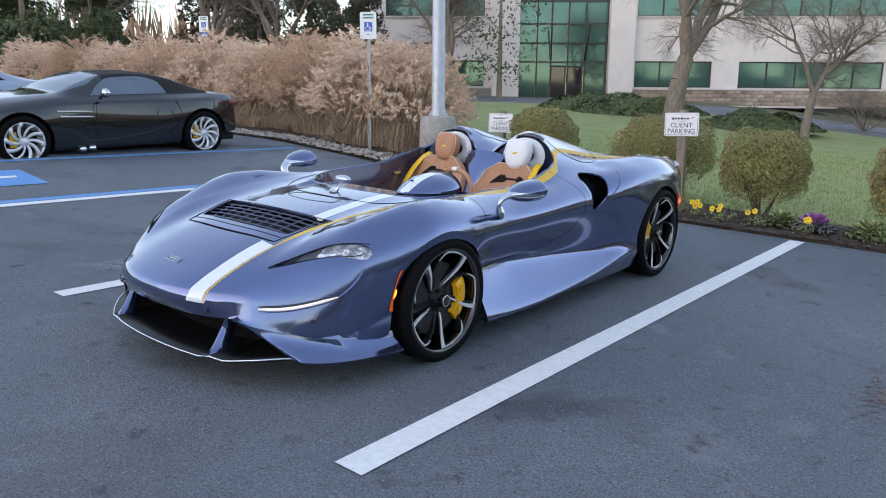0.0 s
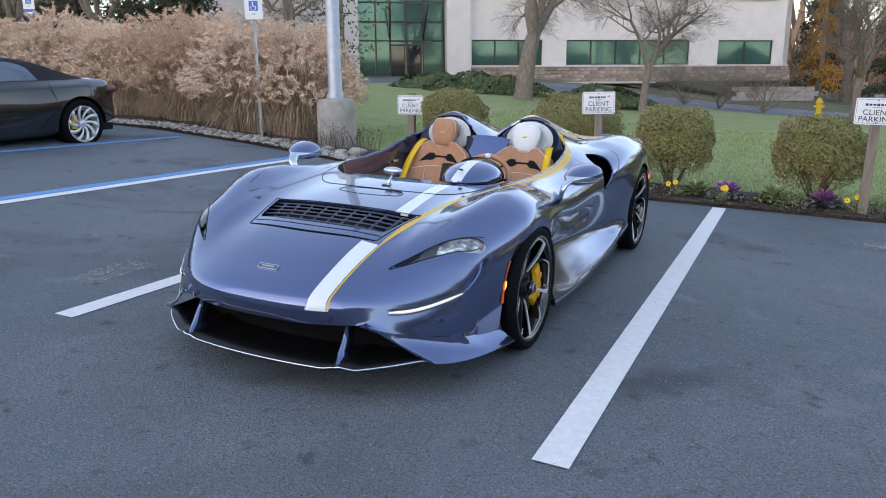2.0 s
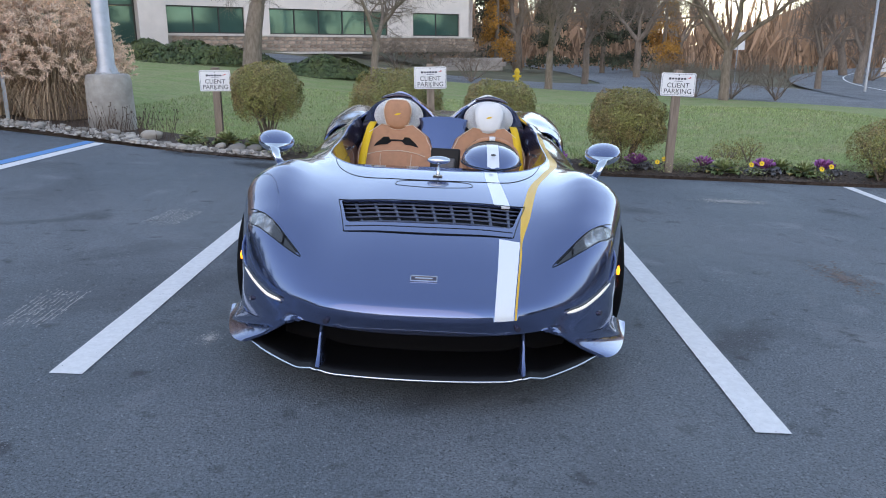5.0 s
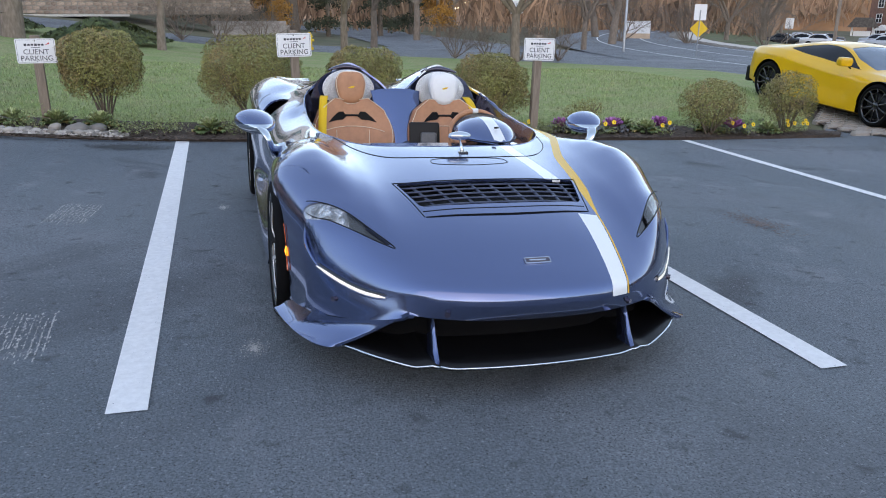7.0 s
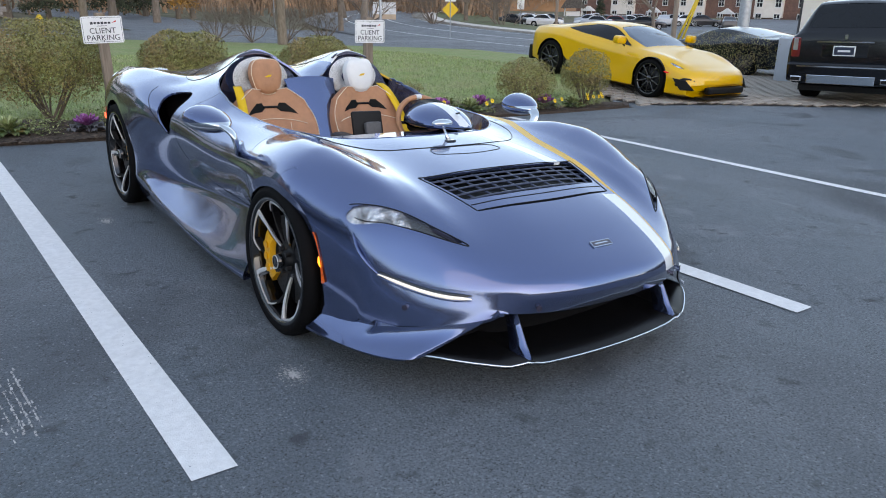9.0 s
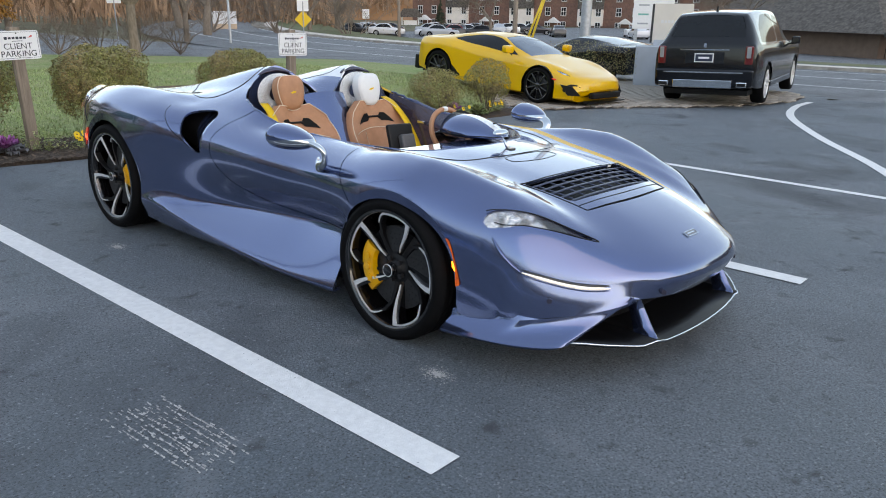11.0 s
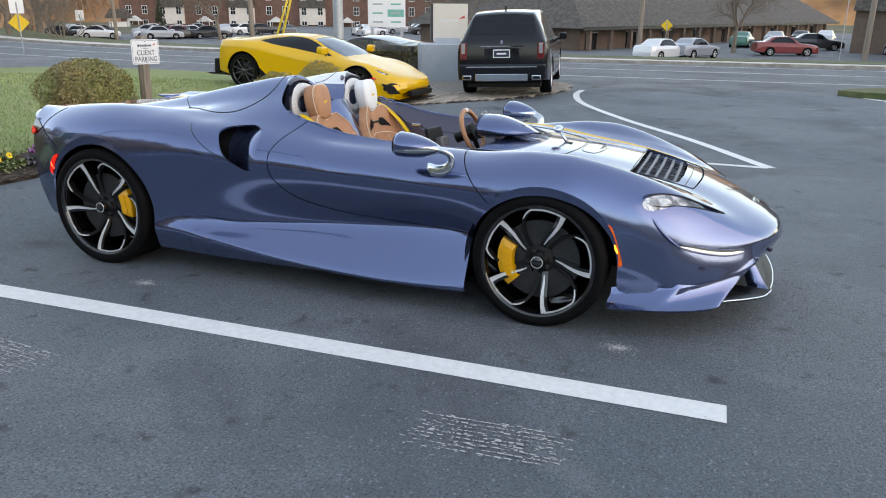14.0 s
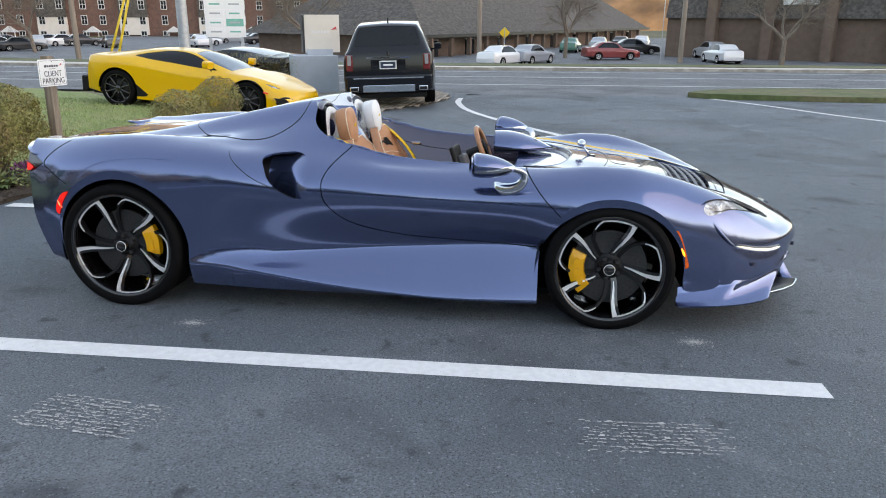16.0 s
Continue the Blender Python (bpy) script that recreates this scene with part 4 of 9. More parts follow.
scuff(-2.04, -.08, .60, .22, 9, 4, .86)
scuff(-2.04, -.08, .62, .24, 22, 4, .22)
scuff(-2.19, 2.12, .62, .26, 11, -6, .86)
scuff(-2.19, 2.12, .64, .27, 26, -6, .35)
for cx, cy in ((-1.05, -.4), (-1.17, 2.2)):
    V, F = [], []
    for k in range(420):
        a, d = rg.uniform(0, 6.3), abs(rg.gauss(0, .5))
        x, y = cx + math.cos(a) * d * .055, cy + math.sin(a) * d * .10
        w = rg.uniform(.0012, .0038)
        n = len(V)
        V += [(x + w * math.cos(b), y + w * math.sin(b) * 1.4, ground_z(x, y) + .0065) for b in (0, 1.5, 3.2, 4.6)]
        F.append((n, n + 1, n + 2, n + 3))
    tagged(mesh_ob("worn_spot", V, F, SCUFF, smooth=False), "pale worn spot on the asphalt", "worn spot", kind="structure")


# Dark drain patch and brown stain on the asphalt, made of many small flecks.
for name, words, cx, cy, rx, ry, count, tone in (("drain_stain", "dark damp stain round the drain", -2.15, 5.0, .42, .2, 2600, (0.05, 0.055, 0.06)),
                                                ("rust_stain", "faint brown stain on the asphalt", 2.85, 1.2, .16, .42, 500, (0.13, 0.095, 0.085)),
                                                ("pale_patch", "pale sandy patch on the asphalt", 3.05, 3.95, .36, .13, 900, (0.3, 0.29, 0.28))):
    stain = mat(name, tone, 0.7, island=0.3, vary=0.2, scale=30.0)
    V, F = [], []
    for k in range(count):
        a, d = rg.uniform(0, 6.3), min(abs(rg.gauss(0, .55)), 1.3)
        x, y = cx + math.cos(a) * d * rx, cy + math.sin(a) * d * ry
        w = rg.uniform(.004, .014)
        n = len(V)
        V += [(x + w * math.cos(b), y + w * math.sin(b), ground_z(x, y) + .0055) for b in (0, 1.5, 3.2, 4.6)]
        F.append((n, n + 1, n + 2, n + 3))
    tagged(mesh_ob(name, V, F, stain, smooth=False), words, "stain", kind="structure")

# ---- office building ----
STUCCO = mat("pale_wall_panel", (0.76, 0.69, 0.64), 0.85, vary=0.06, scale=1.2, bump=0.1, bump_scale=30.0)
STONE_WALL = mat("rubble_stone", (0.36, 0.27, 0.21), 0.9, objrand=0.35, vary=0.25, scale=3.0, bump=0.4, bump_scale=12.0)
MORTAR = mat("mortar", (0.3, 0.26, 0.22), 0.95, vary=0.1, scale=8.0)
GLASS_GREEN = mat("green_tinted_glass", (0.075, 0.17, 0.145), 0.05, 0.45, spec=0.6, vary=0.15, scale=0.6)
GLASS_DARK = mat("dark_window_glass", (0.02, 0.025, 0.03), 0.05, spec=0.8, vary=0.2, scale=0.8)
FRAME_DARK = mat("bronze_frame", (0.03, 0.032, 0.03), 0.5, vary=0.1, scale=5.0)
# lobby lighting is put into this wall as a faint glow
LIT_ROOM = mat("glowing_lobby_wall", (0.55, 0.5, 0.3), 0.9, vary=0.15, scale=0.4, emit=0.25, emit_color=(1.0, 0.88, 0.5))

OFFICE = thing("office_building", "pale two-storey office building with green ribbon windows and rubble-stone base", "building", pose(-16.3, 38.76, 1.2, 0, 0, 35))
# local: x along the facade, y into the building, z from the foot
HT = 9.2
wins = [(0.0, 4.43), (5.98, 14.12), (16.07, 19.89)]


def office_wall(name, x0, x1, holes, y=0.0):
    """A front wall with real openings, thickness 0.35 m."""
    bm = bmesh.new()
    xs = sorted({x0, x1, *[h for hole in holes for h in hole[:2]]})
    zs = sorted({0.0, HT, *[h for hole in holes for h in hole[2:4]]})
    for a, b in zip(xs, xs[1:]):
        for c, d in zip(zs, zs[1:]):
            if not any(h[0] <= a and b <= h[1] and h[2] <= c and d <= h[3] for h in holes):
                box_bm(bm, (a + b) / 2, y + .175, (c + d) / 2, b - a, .35, d - c)
    bmesh.ops.remove_doubles(bm, verts=bm.verts, dist=.001)
    return part(name, bm, STUCCO, OFFICE, "pale smooth wall panels")


holes = []
for a, b in wins:
    holes += [(a, b, 1.05, 2.55), (a, b, 5.1, 6.9)]
office_wall("front_wall", -1.6, 21.0, holes)
left_holes = [(-14.8, -8.9, 1.05, 2.55), (-14.8, -8.9, 5.1, 6.9)]
office_wall("left_wall", -15.9, -8.4, left_holes)
box("left_end_wall", -15.72, 9, HT / 2, .34, 17.6, HT, STUCCO, OFFICE)
box("end_wall", 21.0 - .17, 9, HT / 2, .34, 18, HT, STUCCO, OFFICE)
box("roof", 2.5, 9.2, HT + .1, 37.6, 18.5, .3, PALE_CONCRETE, OFFICE)
for x0, x1 in ((-8.4, -6.81), (-1.6, -.15)):
    box("entrance_pier", (x0 + x1) / 2, -.25, HT / 2 + .2, x1 - x0, .5, HT + .4, STUCCO, OFFICE, "tall pale pier beside the entrance")


def window(name, a, b, z0, z1, y, n, mat_=None):
    w = new(name)
    w.parent = OFFICE
    w["label"] = "green-tinted ribbon window"
    bm = bmesh.new()
    for k in range(n + 1):
        box_bm(bm, a + (b - a) * k / n, y, (z0 + z1) / 2, .07, .1, z1 - z0)
    for z in (z0 + .035, z1 - .035):
        box_bm(bm, (a + b) / 2, y + .004, z, b - a, .09, .07)
    part("window_frame", bm, FRAME_DARK, w)
    for k in range(n):
        p0, p1 = a + (b - a) * k / n + .03, a + (b - a) * (k + 1) / n - .03
        box("pane", (p0 + p1) / 2, y + .02, (z0 + z1) / 2, p1 - p0, .02, z1 - z0 - .06, mat_ or GLASS_GREEN, w)
    box("sill", (a + b) / 2, -.03, z0 - .05, b - a + .1, .16, .1, PALE_CONCRETE, w)


for (a, b), n in zip(wins, (3, 5, 2)):
    window("office_window", a, b, 1.05, 2.55, .16, n)
    window("office_window", a, b, 5.1, 6.9, .16, n)
window("office_window", -14.8, -8.9, 1.05, 2.55, .16, 4)
window("office_window", -14.8, -8.9, 5.1, 6.9, .16, 4)
# stone band: separate rough stones on a mortar bed
for x0, x1 in ((-.15, 21.0), (-15.9, -8.4)):
    box("stone_backing", (x0 + x1) / 2, -.05, .46, x1 - x0, .1, .92, MORTAR, OFFICE)
    box("stone_cap", (x0 + x1) / 2, -.08, .96, x1 - x0, .2, .09, PALE_CONCRETE, OFFICE)
rg = random.Random(5)
stones = []
for k in range(5):
    bm = bmesh.new()
    bmesh.ops.create_icosphere(bm, subdivisions=1, radius=.5)
    for v in bm.verts:
        v.co *= 1 + rg.uniform(-.15, .15)
        v.co.y *= .35
        v.co.x = max(-.42, min(.42, v.co.x))
        v.co.z = max(-.42, min(.42, v.co.z))
    me = bpy.data.meshes.new("stone")
    bm.to_mesh(me)
    bm.free()
    me.materials.append(STONE_WALL)
    stones.append(me)
z = .0
for row in range(4):
    x = -.1 + rg.uniform(0, .3)
    while x < 20.9:
        w = rg.uniform(.26, .5)
        ob = new("stone", stones[rg.randrange(5)])
        ob.parent = OFFICE
        ob.matrix_local = pose(x + w / 2, -.11, .12 + row * .225 + rg.uniform(-.02, .02), 0, rg.uniform(-8, 8), 0) @ Matrix.Diagonal((w * 1.12, .22, .26, 1))
        x += w
# entrance: glazed wall set back, vestibule with doors
E_ = new("entrance")
E_.parent = OFFICE
E_["label"] = "tall glazed entrance with a bronze frame"
bm = bmesh.new()
xs = [-6.81, -5.75, -4.9, -3.9, -2.9, -1.6]
for x in xs:
    box_bm(bm, x, .55, HT / 2, .09, .14, HT)
for z in (.05, 2.5, 3.6, 4.7, 6.0, 7.3, 9.0):
    box_bm(bm, -4.2, .556, z, 5.2, .12, .09)
part("mullion", bm, FRAME_DARK, E_)
for a, b in zip(xs, xs[1:]):
    for c, d in ((2.55, 4.65), (4.75, 7.25), (7.35, 8.95)):
        box("pane", (a + b) / 2, .6, (c + d) / 2, b - a - .1, .02, d - c, GLASS_GREEN, E_)
    if not (-4.95 < a < -2.95):
        box("pane", (a + b) / 2, .6, 1.25, b - a - .1, .02, 2.4, GLASS_GREEN, E_)
box("lobby_back", -4.2, 4.0, 4.6, 5.4, .1, 9.0, LIT_ROOM, E_, "lit lobby wall behind the glass")
for x in (-4.45, -3.45):
    d = box("entrance_door", x, .52, 1.15, .92, .06, 2.25, GLASS_DARK, E_, "dark glazed door")
    bm = bmesh.new()
    for dx, dz, sx, sz in ((-.43, 0, .09, 2.3), (.43, 0, .09, 2.3), (0, 1.1, .95, .1), (0, -1.08, .95, .14), (0, 0, .9, .06)):
        box_bm(bm, x + dx, .48, 1.15 + dz, sx, .06, sz)
    part("door_frame", bm, FRAME_DARK, d)
box("transom", -3.95, .58, 2.4, 2.0, .03, .28, GLASS_GREEN, E_, "green glass over the doors")
tube("canopy_strut", [(-5.0, -1.2, 4.5), (-4.9, .5, 2.6)], .05, FRAME_DARK, E_)
tube("canopy_strut", [(-2.8, -1.2, 4.5), (-2.9, .5, 2.6)], .05, FRAME_DARK, E_)
box("walkway", -5, -2.2, -.02, 30, 4.0, .1, PALE_CONCRETE, OFFICE)

# low block wall and steps beside the drive
BLOCK = mat("grey_wall_block", (0.38, 0.34, 0.31), 0.9, vary=0.2, scale=3.0, bump=0.3, bump_scale=12.0)
rw = thing("retaining_wall", "low grey block retaining wall beside the office drive", "wall", pose(0.9, 41.3, .15, 0, 0, 8))
for r in range(3):
    for k in range(9):
        box("block", -2.2 + k * .46 + (r % 2) * .2, .05 * r, .13 + .25 * r, .45, .3, .24, BLOCK, rw, bevel=.015)
hyd = thing("fire_hydrant", "yellow fire hydrant on the verge", "hydrant", at(2.72, 31.0))
HYD = mat("hydrant_yellow", (0.75, 0.5, 0.03), 0.5, vary=0.1, scale=10.0)
V, F = lathe([(0, .78), (.05, .77), (.11, .68), (.13, .62), (.15, .60), (.15, .56), (.11, .55), (.11, .15), (.16, .13), (.16, .0)], 20, 'Z')
mesh_ob("barrel", V, F, HYD, hyd).data.set_sharp_from_angle(angle=radians(40))
cyl("side_cap", (-.2, 0, .42), (.2, 0, .42), .055, HYD, hyd)
cyl("front_cap", (0, -.2, .38), (0, 0, .38), .07, HYD, hyd)

# ---- trees ----
BARK = mat("grey_brown_bark", (0.22, 0.175, 0.14), 0.95, vary=0.3, scale=14.0, bump=0.6, bump_scale=30.0, stretch=(1, 1, .3))


def bare_tree(seed, h, r0, fork, spread, depth=5, label="bare winter tree with a spreading crown", lean=(0, 0), limbs=4):
    rg = random.Random(seed)
    t = thing("bare_tree", label, "tree", group="bare trees")
    parts = {0: ([], []), 1: ([], []), 2: ([], [])}

    def seg(p, q, a, b, lvl):
        V, F = parts[0 if lvl == 0 else 1 if lvl < 3 else 2]
        n_ = 9 if lvl == 0 else 6 if lvl < 3 else 3
        d = (q - p).normalized()
        u = d.orthogonal().normalized()
        w = d.cross(u)
        n = len(V)
        for c, rr in ((p, a), (q, b)):
            for k in range(n_):
                an = 2 * math.pi * k / n_
                V.append(c + (u * math.cos(an) + w * math.sin(an)) * rr)
        F.extend((n + k, n + (k + 1) % n_, n + n_ + (k + 1) % n_, n + n_ + k) for k in range(n_))

    def grow(p, d, length, r, lvl):
        steps = 4 if lvl else 3
        for i in range(steps):
            bend_ = Vector((rg.gauss(0, 1), rg.gauss(0, 1), rg.gauss(0, .6))) * (.16 if lvl else .05)
            d2 = (d + bend_ + Vector((0, 0, .05 if lvl < 3 else -.02))).normalized()
            q = p + d2 * length / steps
            r2 = r * (.86 if lvl else .90)
            seg(p, q, r, r2, lvl)
            if lvl and lvl < depth and i >= 1:
                for _ in range(1 if lvl < 2 else 2):
                    side = d2.orthogonal().normalized()
                    side.rotate(Matrix.Rotation(rg.uniform(0, 6.3), 3, d2))
                    grow(q, (d2 * .75 + side * rg.uniform(.6, 1.1)).normalized(), length * rg.uniform(.45, .68), r2 * .55, lvl + 1)
            p, d, r = q, d2, r2
        if lvl < depth:
            for _ in range(limbs if lvl == 0 else 2):
                side = Vector((rg.gauss(0, 1), rg.gauss(0, 1), 0)).normalized()
                grow(p, (d * .9 + side * spread * rg.uniform(.5, 1.2)).normalized(), (h - fork) * .42 if lvl == 0 else length * rg.uniform(.6, .8), r * (.80 if lvl == 0 else .68), lvl + 1)
    grow(Vector((0, 0, -.1)), Vector((lean[0], lean[1], 1)).normalized(), fork, r0, 0)
    for k, nm in ((0, "trunk"), (1, "branchwork"), (2, "crown")):
        ob = mesh_ob(nm, *parts[k], BARK, t)
        if k:
            ob["kind"] = "stuff"
    return t


tree_big = bare_tree(3, 9.0, .36, 2.4, .75, 5, "large bare tree with a leaning trunk on the lawn", lean=(.10, .02))
tree_big.matrix_world = at(-7.15, 22.5, 0, 30)
tree_mid = bare_tree(8, 6.0, .16, 1.6, 1.0, 5, "small bare tree with an upswept forked crown")
tree_mid.matrix_world = at(-3.0, 23.4)
tree_c = bare_tree(15, 7.5, .2, 1.9, .9, 5)
tree_c.matrix_world = at(9.8, 24.0)
for src, x, y, yaw, s in ((tree_c, 3.9, 28.6, 100, .9), (tree_mid, 6.8, 37.0, 200, 1.3), (tree_c, 19.0, 36.5, 60, .9), (tree_big, 26, 46, 10, .9), (tree_c, 13, 52, 150, 1.4), (tree_big, 5, 62, 70, 1.3), (tree_c, 20, 66, 220, 1.5), (tree_big, 33, 62, 130, 1.1),
                          (tree_big, -21, 27, 90, .9), (tree_c, -28, 22, 20, 1.3), (tree_big, -38, 24, 50, 1.2), (tree_c, -48, 20, 80, 1.5), (tree_c, 62, -1, 0, 1.0), (tree_mid, 57, 20, 40, 1.3), (tree_c, 52, -16, 90, 1.0), (tree_c, 43, 56, 30, 1.3), (tree_big, 55, 66, 200, 1.2), (tree_mid, 66, 52, 20, 1.4)):
    ob = copy_thing(src, at(x, y, 0, yaw) @ Matrix.Scale(s, 4))

# multi-stemmed bare shrubs
shrub = bare_tree(22, 2.6, .05, .12, 1.1, 4, "bare multi-stemmed winter shrub", limbs=9)
shrub.matrix_world = at(-1.2, 31.2)
for x, y, yaw, s in ((.6, 31.0, 60, 1.0), (-2.7, 31.6, 140, 1.05), (8.2, 26.6, 30, .9), (9.4, 26.0, 90, .8), (10.6, 25.4, 10, .9), (12.2, 25.2, 190, .9), (30, 52, 20, 2.2), (35, 50, 80, 2.0), (40, 47, 50, 2.2)):
    copy_thing(shrub, at(x, y, 0, yaw) @ Matrix.Scale(s, 4))

JUNIPER = mat("juniper_green", (0.055, 0.09, 0.035), 0.7, island=0.45, second=(0.08, 0.1, 0.03), mix_scale=1.0)
EVERGREEN = mat("dark_evergreen", (0.045, 0.055, 0.028), 0.8, island=0.5)
GOLDEN = mat("golden_foliage", (0.42, 0.2, 0.035), 0.8, island=0.35)


def juniper(x, y, w, d, h, seed, yaw=0):
    rg = random.Random(seed)
    t = thing("juniper_shrub", "low spreading dark green juniper shrub", "shrub", at(x, y, 0, yaw), group="junipers")
    P, N = [], []
    for k in range(3600):
        a, b = rg.uniform(0, 6.3), rg.random() ** .5
        px, py = math.cos(a) * b * w / 2, math.sin(a) * b * d / 2
        top = h * (1 - b ** 2.4) * (.75 + .45 * noise.noise(Vector((px * .9, py * .9, seed))))
        P.append(Vector((px, py, max(top, .05) * (1 - .6 * rg.random() ** 2))))
        N.append(Vector((math.cos(a), math.sin(a), .9)).normalized())
    V, F = leaf_quads(P, N, .11, rg, .6)
    mesh_ob("foliage", V, F, JUNIPER, t, smooth=False)


juniper(-9.4, 24.3, 5.5, 3.4, .95, 1, 20)
juniper(-4.9, 24.6, 4.6, 3.2, .85, 2, 30)
juniper(-12.2, 25.0, 4.0, 3.0, .75, 3)


def leafy_tree(seed, h, w, material, label, conifer=True, n=7000, leaf=.12):
    rg = random.Random(seed)
    t = thing("leafy_tree", label, "tree", group="background trees")
    P, N = [], []
    tiers = [(rg.uniform(0, 6.3), rg.uniform(.12, 1)) for _ in range(60)]
    while len(P) < n:
        a0, k = tiers[rg.randrange(60)]
        r = w / 2 * ((1 - k) ** .8 if conifer else math.sin(math.pi * min(k * .9 + .08, 1)) ** .7)
        b = rg.random() ** .55
        a = a0 + rg.gauss(0, .33)
        P.append(Vector((math.cos(a) * r * b, math.sin(a) * r * b, h * k + rg.gauss(0, h * .018) - (.06 * h * b if conifer else 0))))
        N.append(Vector((math.cos(a), math.sin(a), .6)).normalized())
    V, F = leaf_quads(P, N, leaf, rg, .8)
    mesh_ob("crown", V, F, material, t, smooth=False)
    bm = bmesh.new()
    cyl_bm(bm, (0, 0, -.2), (0, 0, h * .9), h * .022, h * .004, 8)
    part("trunk", bm, BARK, t)
    return t


ever = leafy_tree(1, 9, 4.2, EVERGREEN, "dark evergreen tree beyond the grasses")
ever.matrix_world = at(-26, 26)
for x, y, s in ((-31, 23, 1.1), (-35, 30, 1.4), (-42, 27, 1.5), (-29, 34, 1.2), (-50, 24, 1.6), (-47, 34, 1.7), (-24.5, 22.5, .7), (12.5, 63, 1.2), (17, 70, 1.4), (7.5, 60, 1.1), (3, 66, 1.4), (-2, 72, 1.4), (66, 60, .5), (-60, 28, 1.7), (-70, 20, 1.8), (-62, 12, 1.5)):
    copy_thing(ever, at(x, y, 0, x * 31) @ Matrix.Scale(s, 4))
gold = leafy_tree(5, 11, 4.0, GOLDEN, "golden tree beyond the drive")
gold.matrix_world = at(17.5, 62)
copy_thing(gold, at(-20.5, 21, 0, 50) @ Matrix.Scale(.25, 4))
copy_thing(gold, at(3.0, 58, 0, 50) @ Matrix.Scale(.95, 4))
thin = leafy_tree(9, 7.5, 5.0, JUNIPER, "thin evergreen tree before the office", False, 900, .12)
thin.matrix_world = at(-19.5, 29.5)

dark_ever = leafy_tree(33, 8.5, 5.0, JUNIPER, "tall dark evergreen behind the ornamental grass", True, 9000, .11)
dark_ever.matrix_world = at(-28.4, 9.8)
for x_, y_, k_ in ((-30.5, 13.5, .9), (-33.0, 11.0, 1.1)):
    copy_thing(dark_ever, at(x_, y_, 0, x_ * 40) @ Matrix.Scale(k_, 4))

# wooded ridge round the place
# orange of the last sun is put into the hillside's colour
RIDGE = mat("sunset_tinted_hillside", (0.24, 0.14, 0.085), 1.0, vary=0.45, scale=0.09, second=(0.44, 0.21, 0.09), mix_scale=0.03, bump=1.0, bump_scale=0.25)
V, F = [], []
na, nh = 240, 14
for i in range(na):
    a = radians(-10 + 330 * i / (na - 1))
    d = 260 + 40 * noise.noise(Vector((math.cos(a) * 2, math.sin(a) * 2, 0)))
    hh = (20 + 16 * (.5 + .5 * math.cos(a - radians(62)))) * (1 - .82 * min(max((math.degrees(a) - 60) / 12, 0), 1) * (1 - min(max((math.degrees(a) - 160) / 20, 0), 1))) * (1 - .38 * min(max((math.degrees(a) - 160) / 20, 0), 1)) + 5 * noise.noise(Vector((math.cos(a) * 6, math.sin(a) * 6, 3)))
    for k in range(nh):
        f = k / (nh - 1)
        r = d - 60 + 90 * f
        z = hh * math.sin(f * math.pi / 2) + 1.5 * noise.noise(Vector((r * .1 * math.cos(a), r * .1 * math.sin(a), f * 9))) * (1 if k else 0)
        V.append((r * math.cos(a), r * math.sin(a), z - 4))
F = [(i * nh + k, (i + 1) * nh + k, (i + 1) * nh + k + 1, i * nh + k + 1) for i in range(na - 1) for k in range(nh - 1)]
tagged(mesh_ob("backdrop_hills", V, F, RIDGE), "brown wooded hillside in the distance", "hill", kind="structure")
# bare woods at the foot of the ridge
# the low sun's warm light on the trees is painted into this brown
WOODS = mat("sunset_tinted_woods", (0.36, 0.225, 0.145), 1.0, island=0.5, vary=0.2, scale=0.3)
rg = random.Random(31)
V, F = [], []
for k in range(13000):
    a = radians(rg.uniform(22, 318))
    # past 175 degrees the woods are unseen, added to darken the car's reflections
    d = rg.uniform(95, 190) if a < radians(75) else rg.uniform(75, 150) if a < radians(175) else rg.uniform(68, 120)
    x, y = d * math.cos(a), d * math.sin(a)
    if a < radians(50) and d < 190:
        d = 190 + rg.random() * 40
        x, y = d * math.cos(a), d * math.sin(a)
    if radians(64) < a < radians(172) and k % 5 > 1:
        continue
    h = rg.uniform(4, 11) if a < radians(175) else rg.uniform(4, 8)
    g = ground_z(x, y) - .5
    for j in range(4):
        n = len(V)
        px, py = x + rg.uniform(-2.5, 2.5), y + rg.uniform(-2.5, 2.5)
        w = rg.uniform(.05, .16)
        tx, ty = px + rg.uniform(-2, 2), py + rg.uniform(-2, 2)
        c, s = math.sin(a) * w, -math.cos(a) * w
        z0 = g + (0 if j == 0 else h * rg.uniform(.2, .6))
        V += [(px - c, py - s, z0), (px + c, py + s, z0), (tx + c * .3, ty + s * .3, g + h * rg.uniform(.6, 1.1)), (tx - c * .3, ty - s * .3, g + h * rg.uniform(.6, 1.1))]
        F.append((n, n + 1, n + 2, n + 3))
tagged(mesh_ob("distant_woods", V, F, WOODS, smooth=False), "bare brown winter woods in the distance", "woods", kind="stuff")

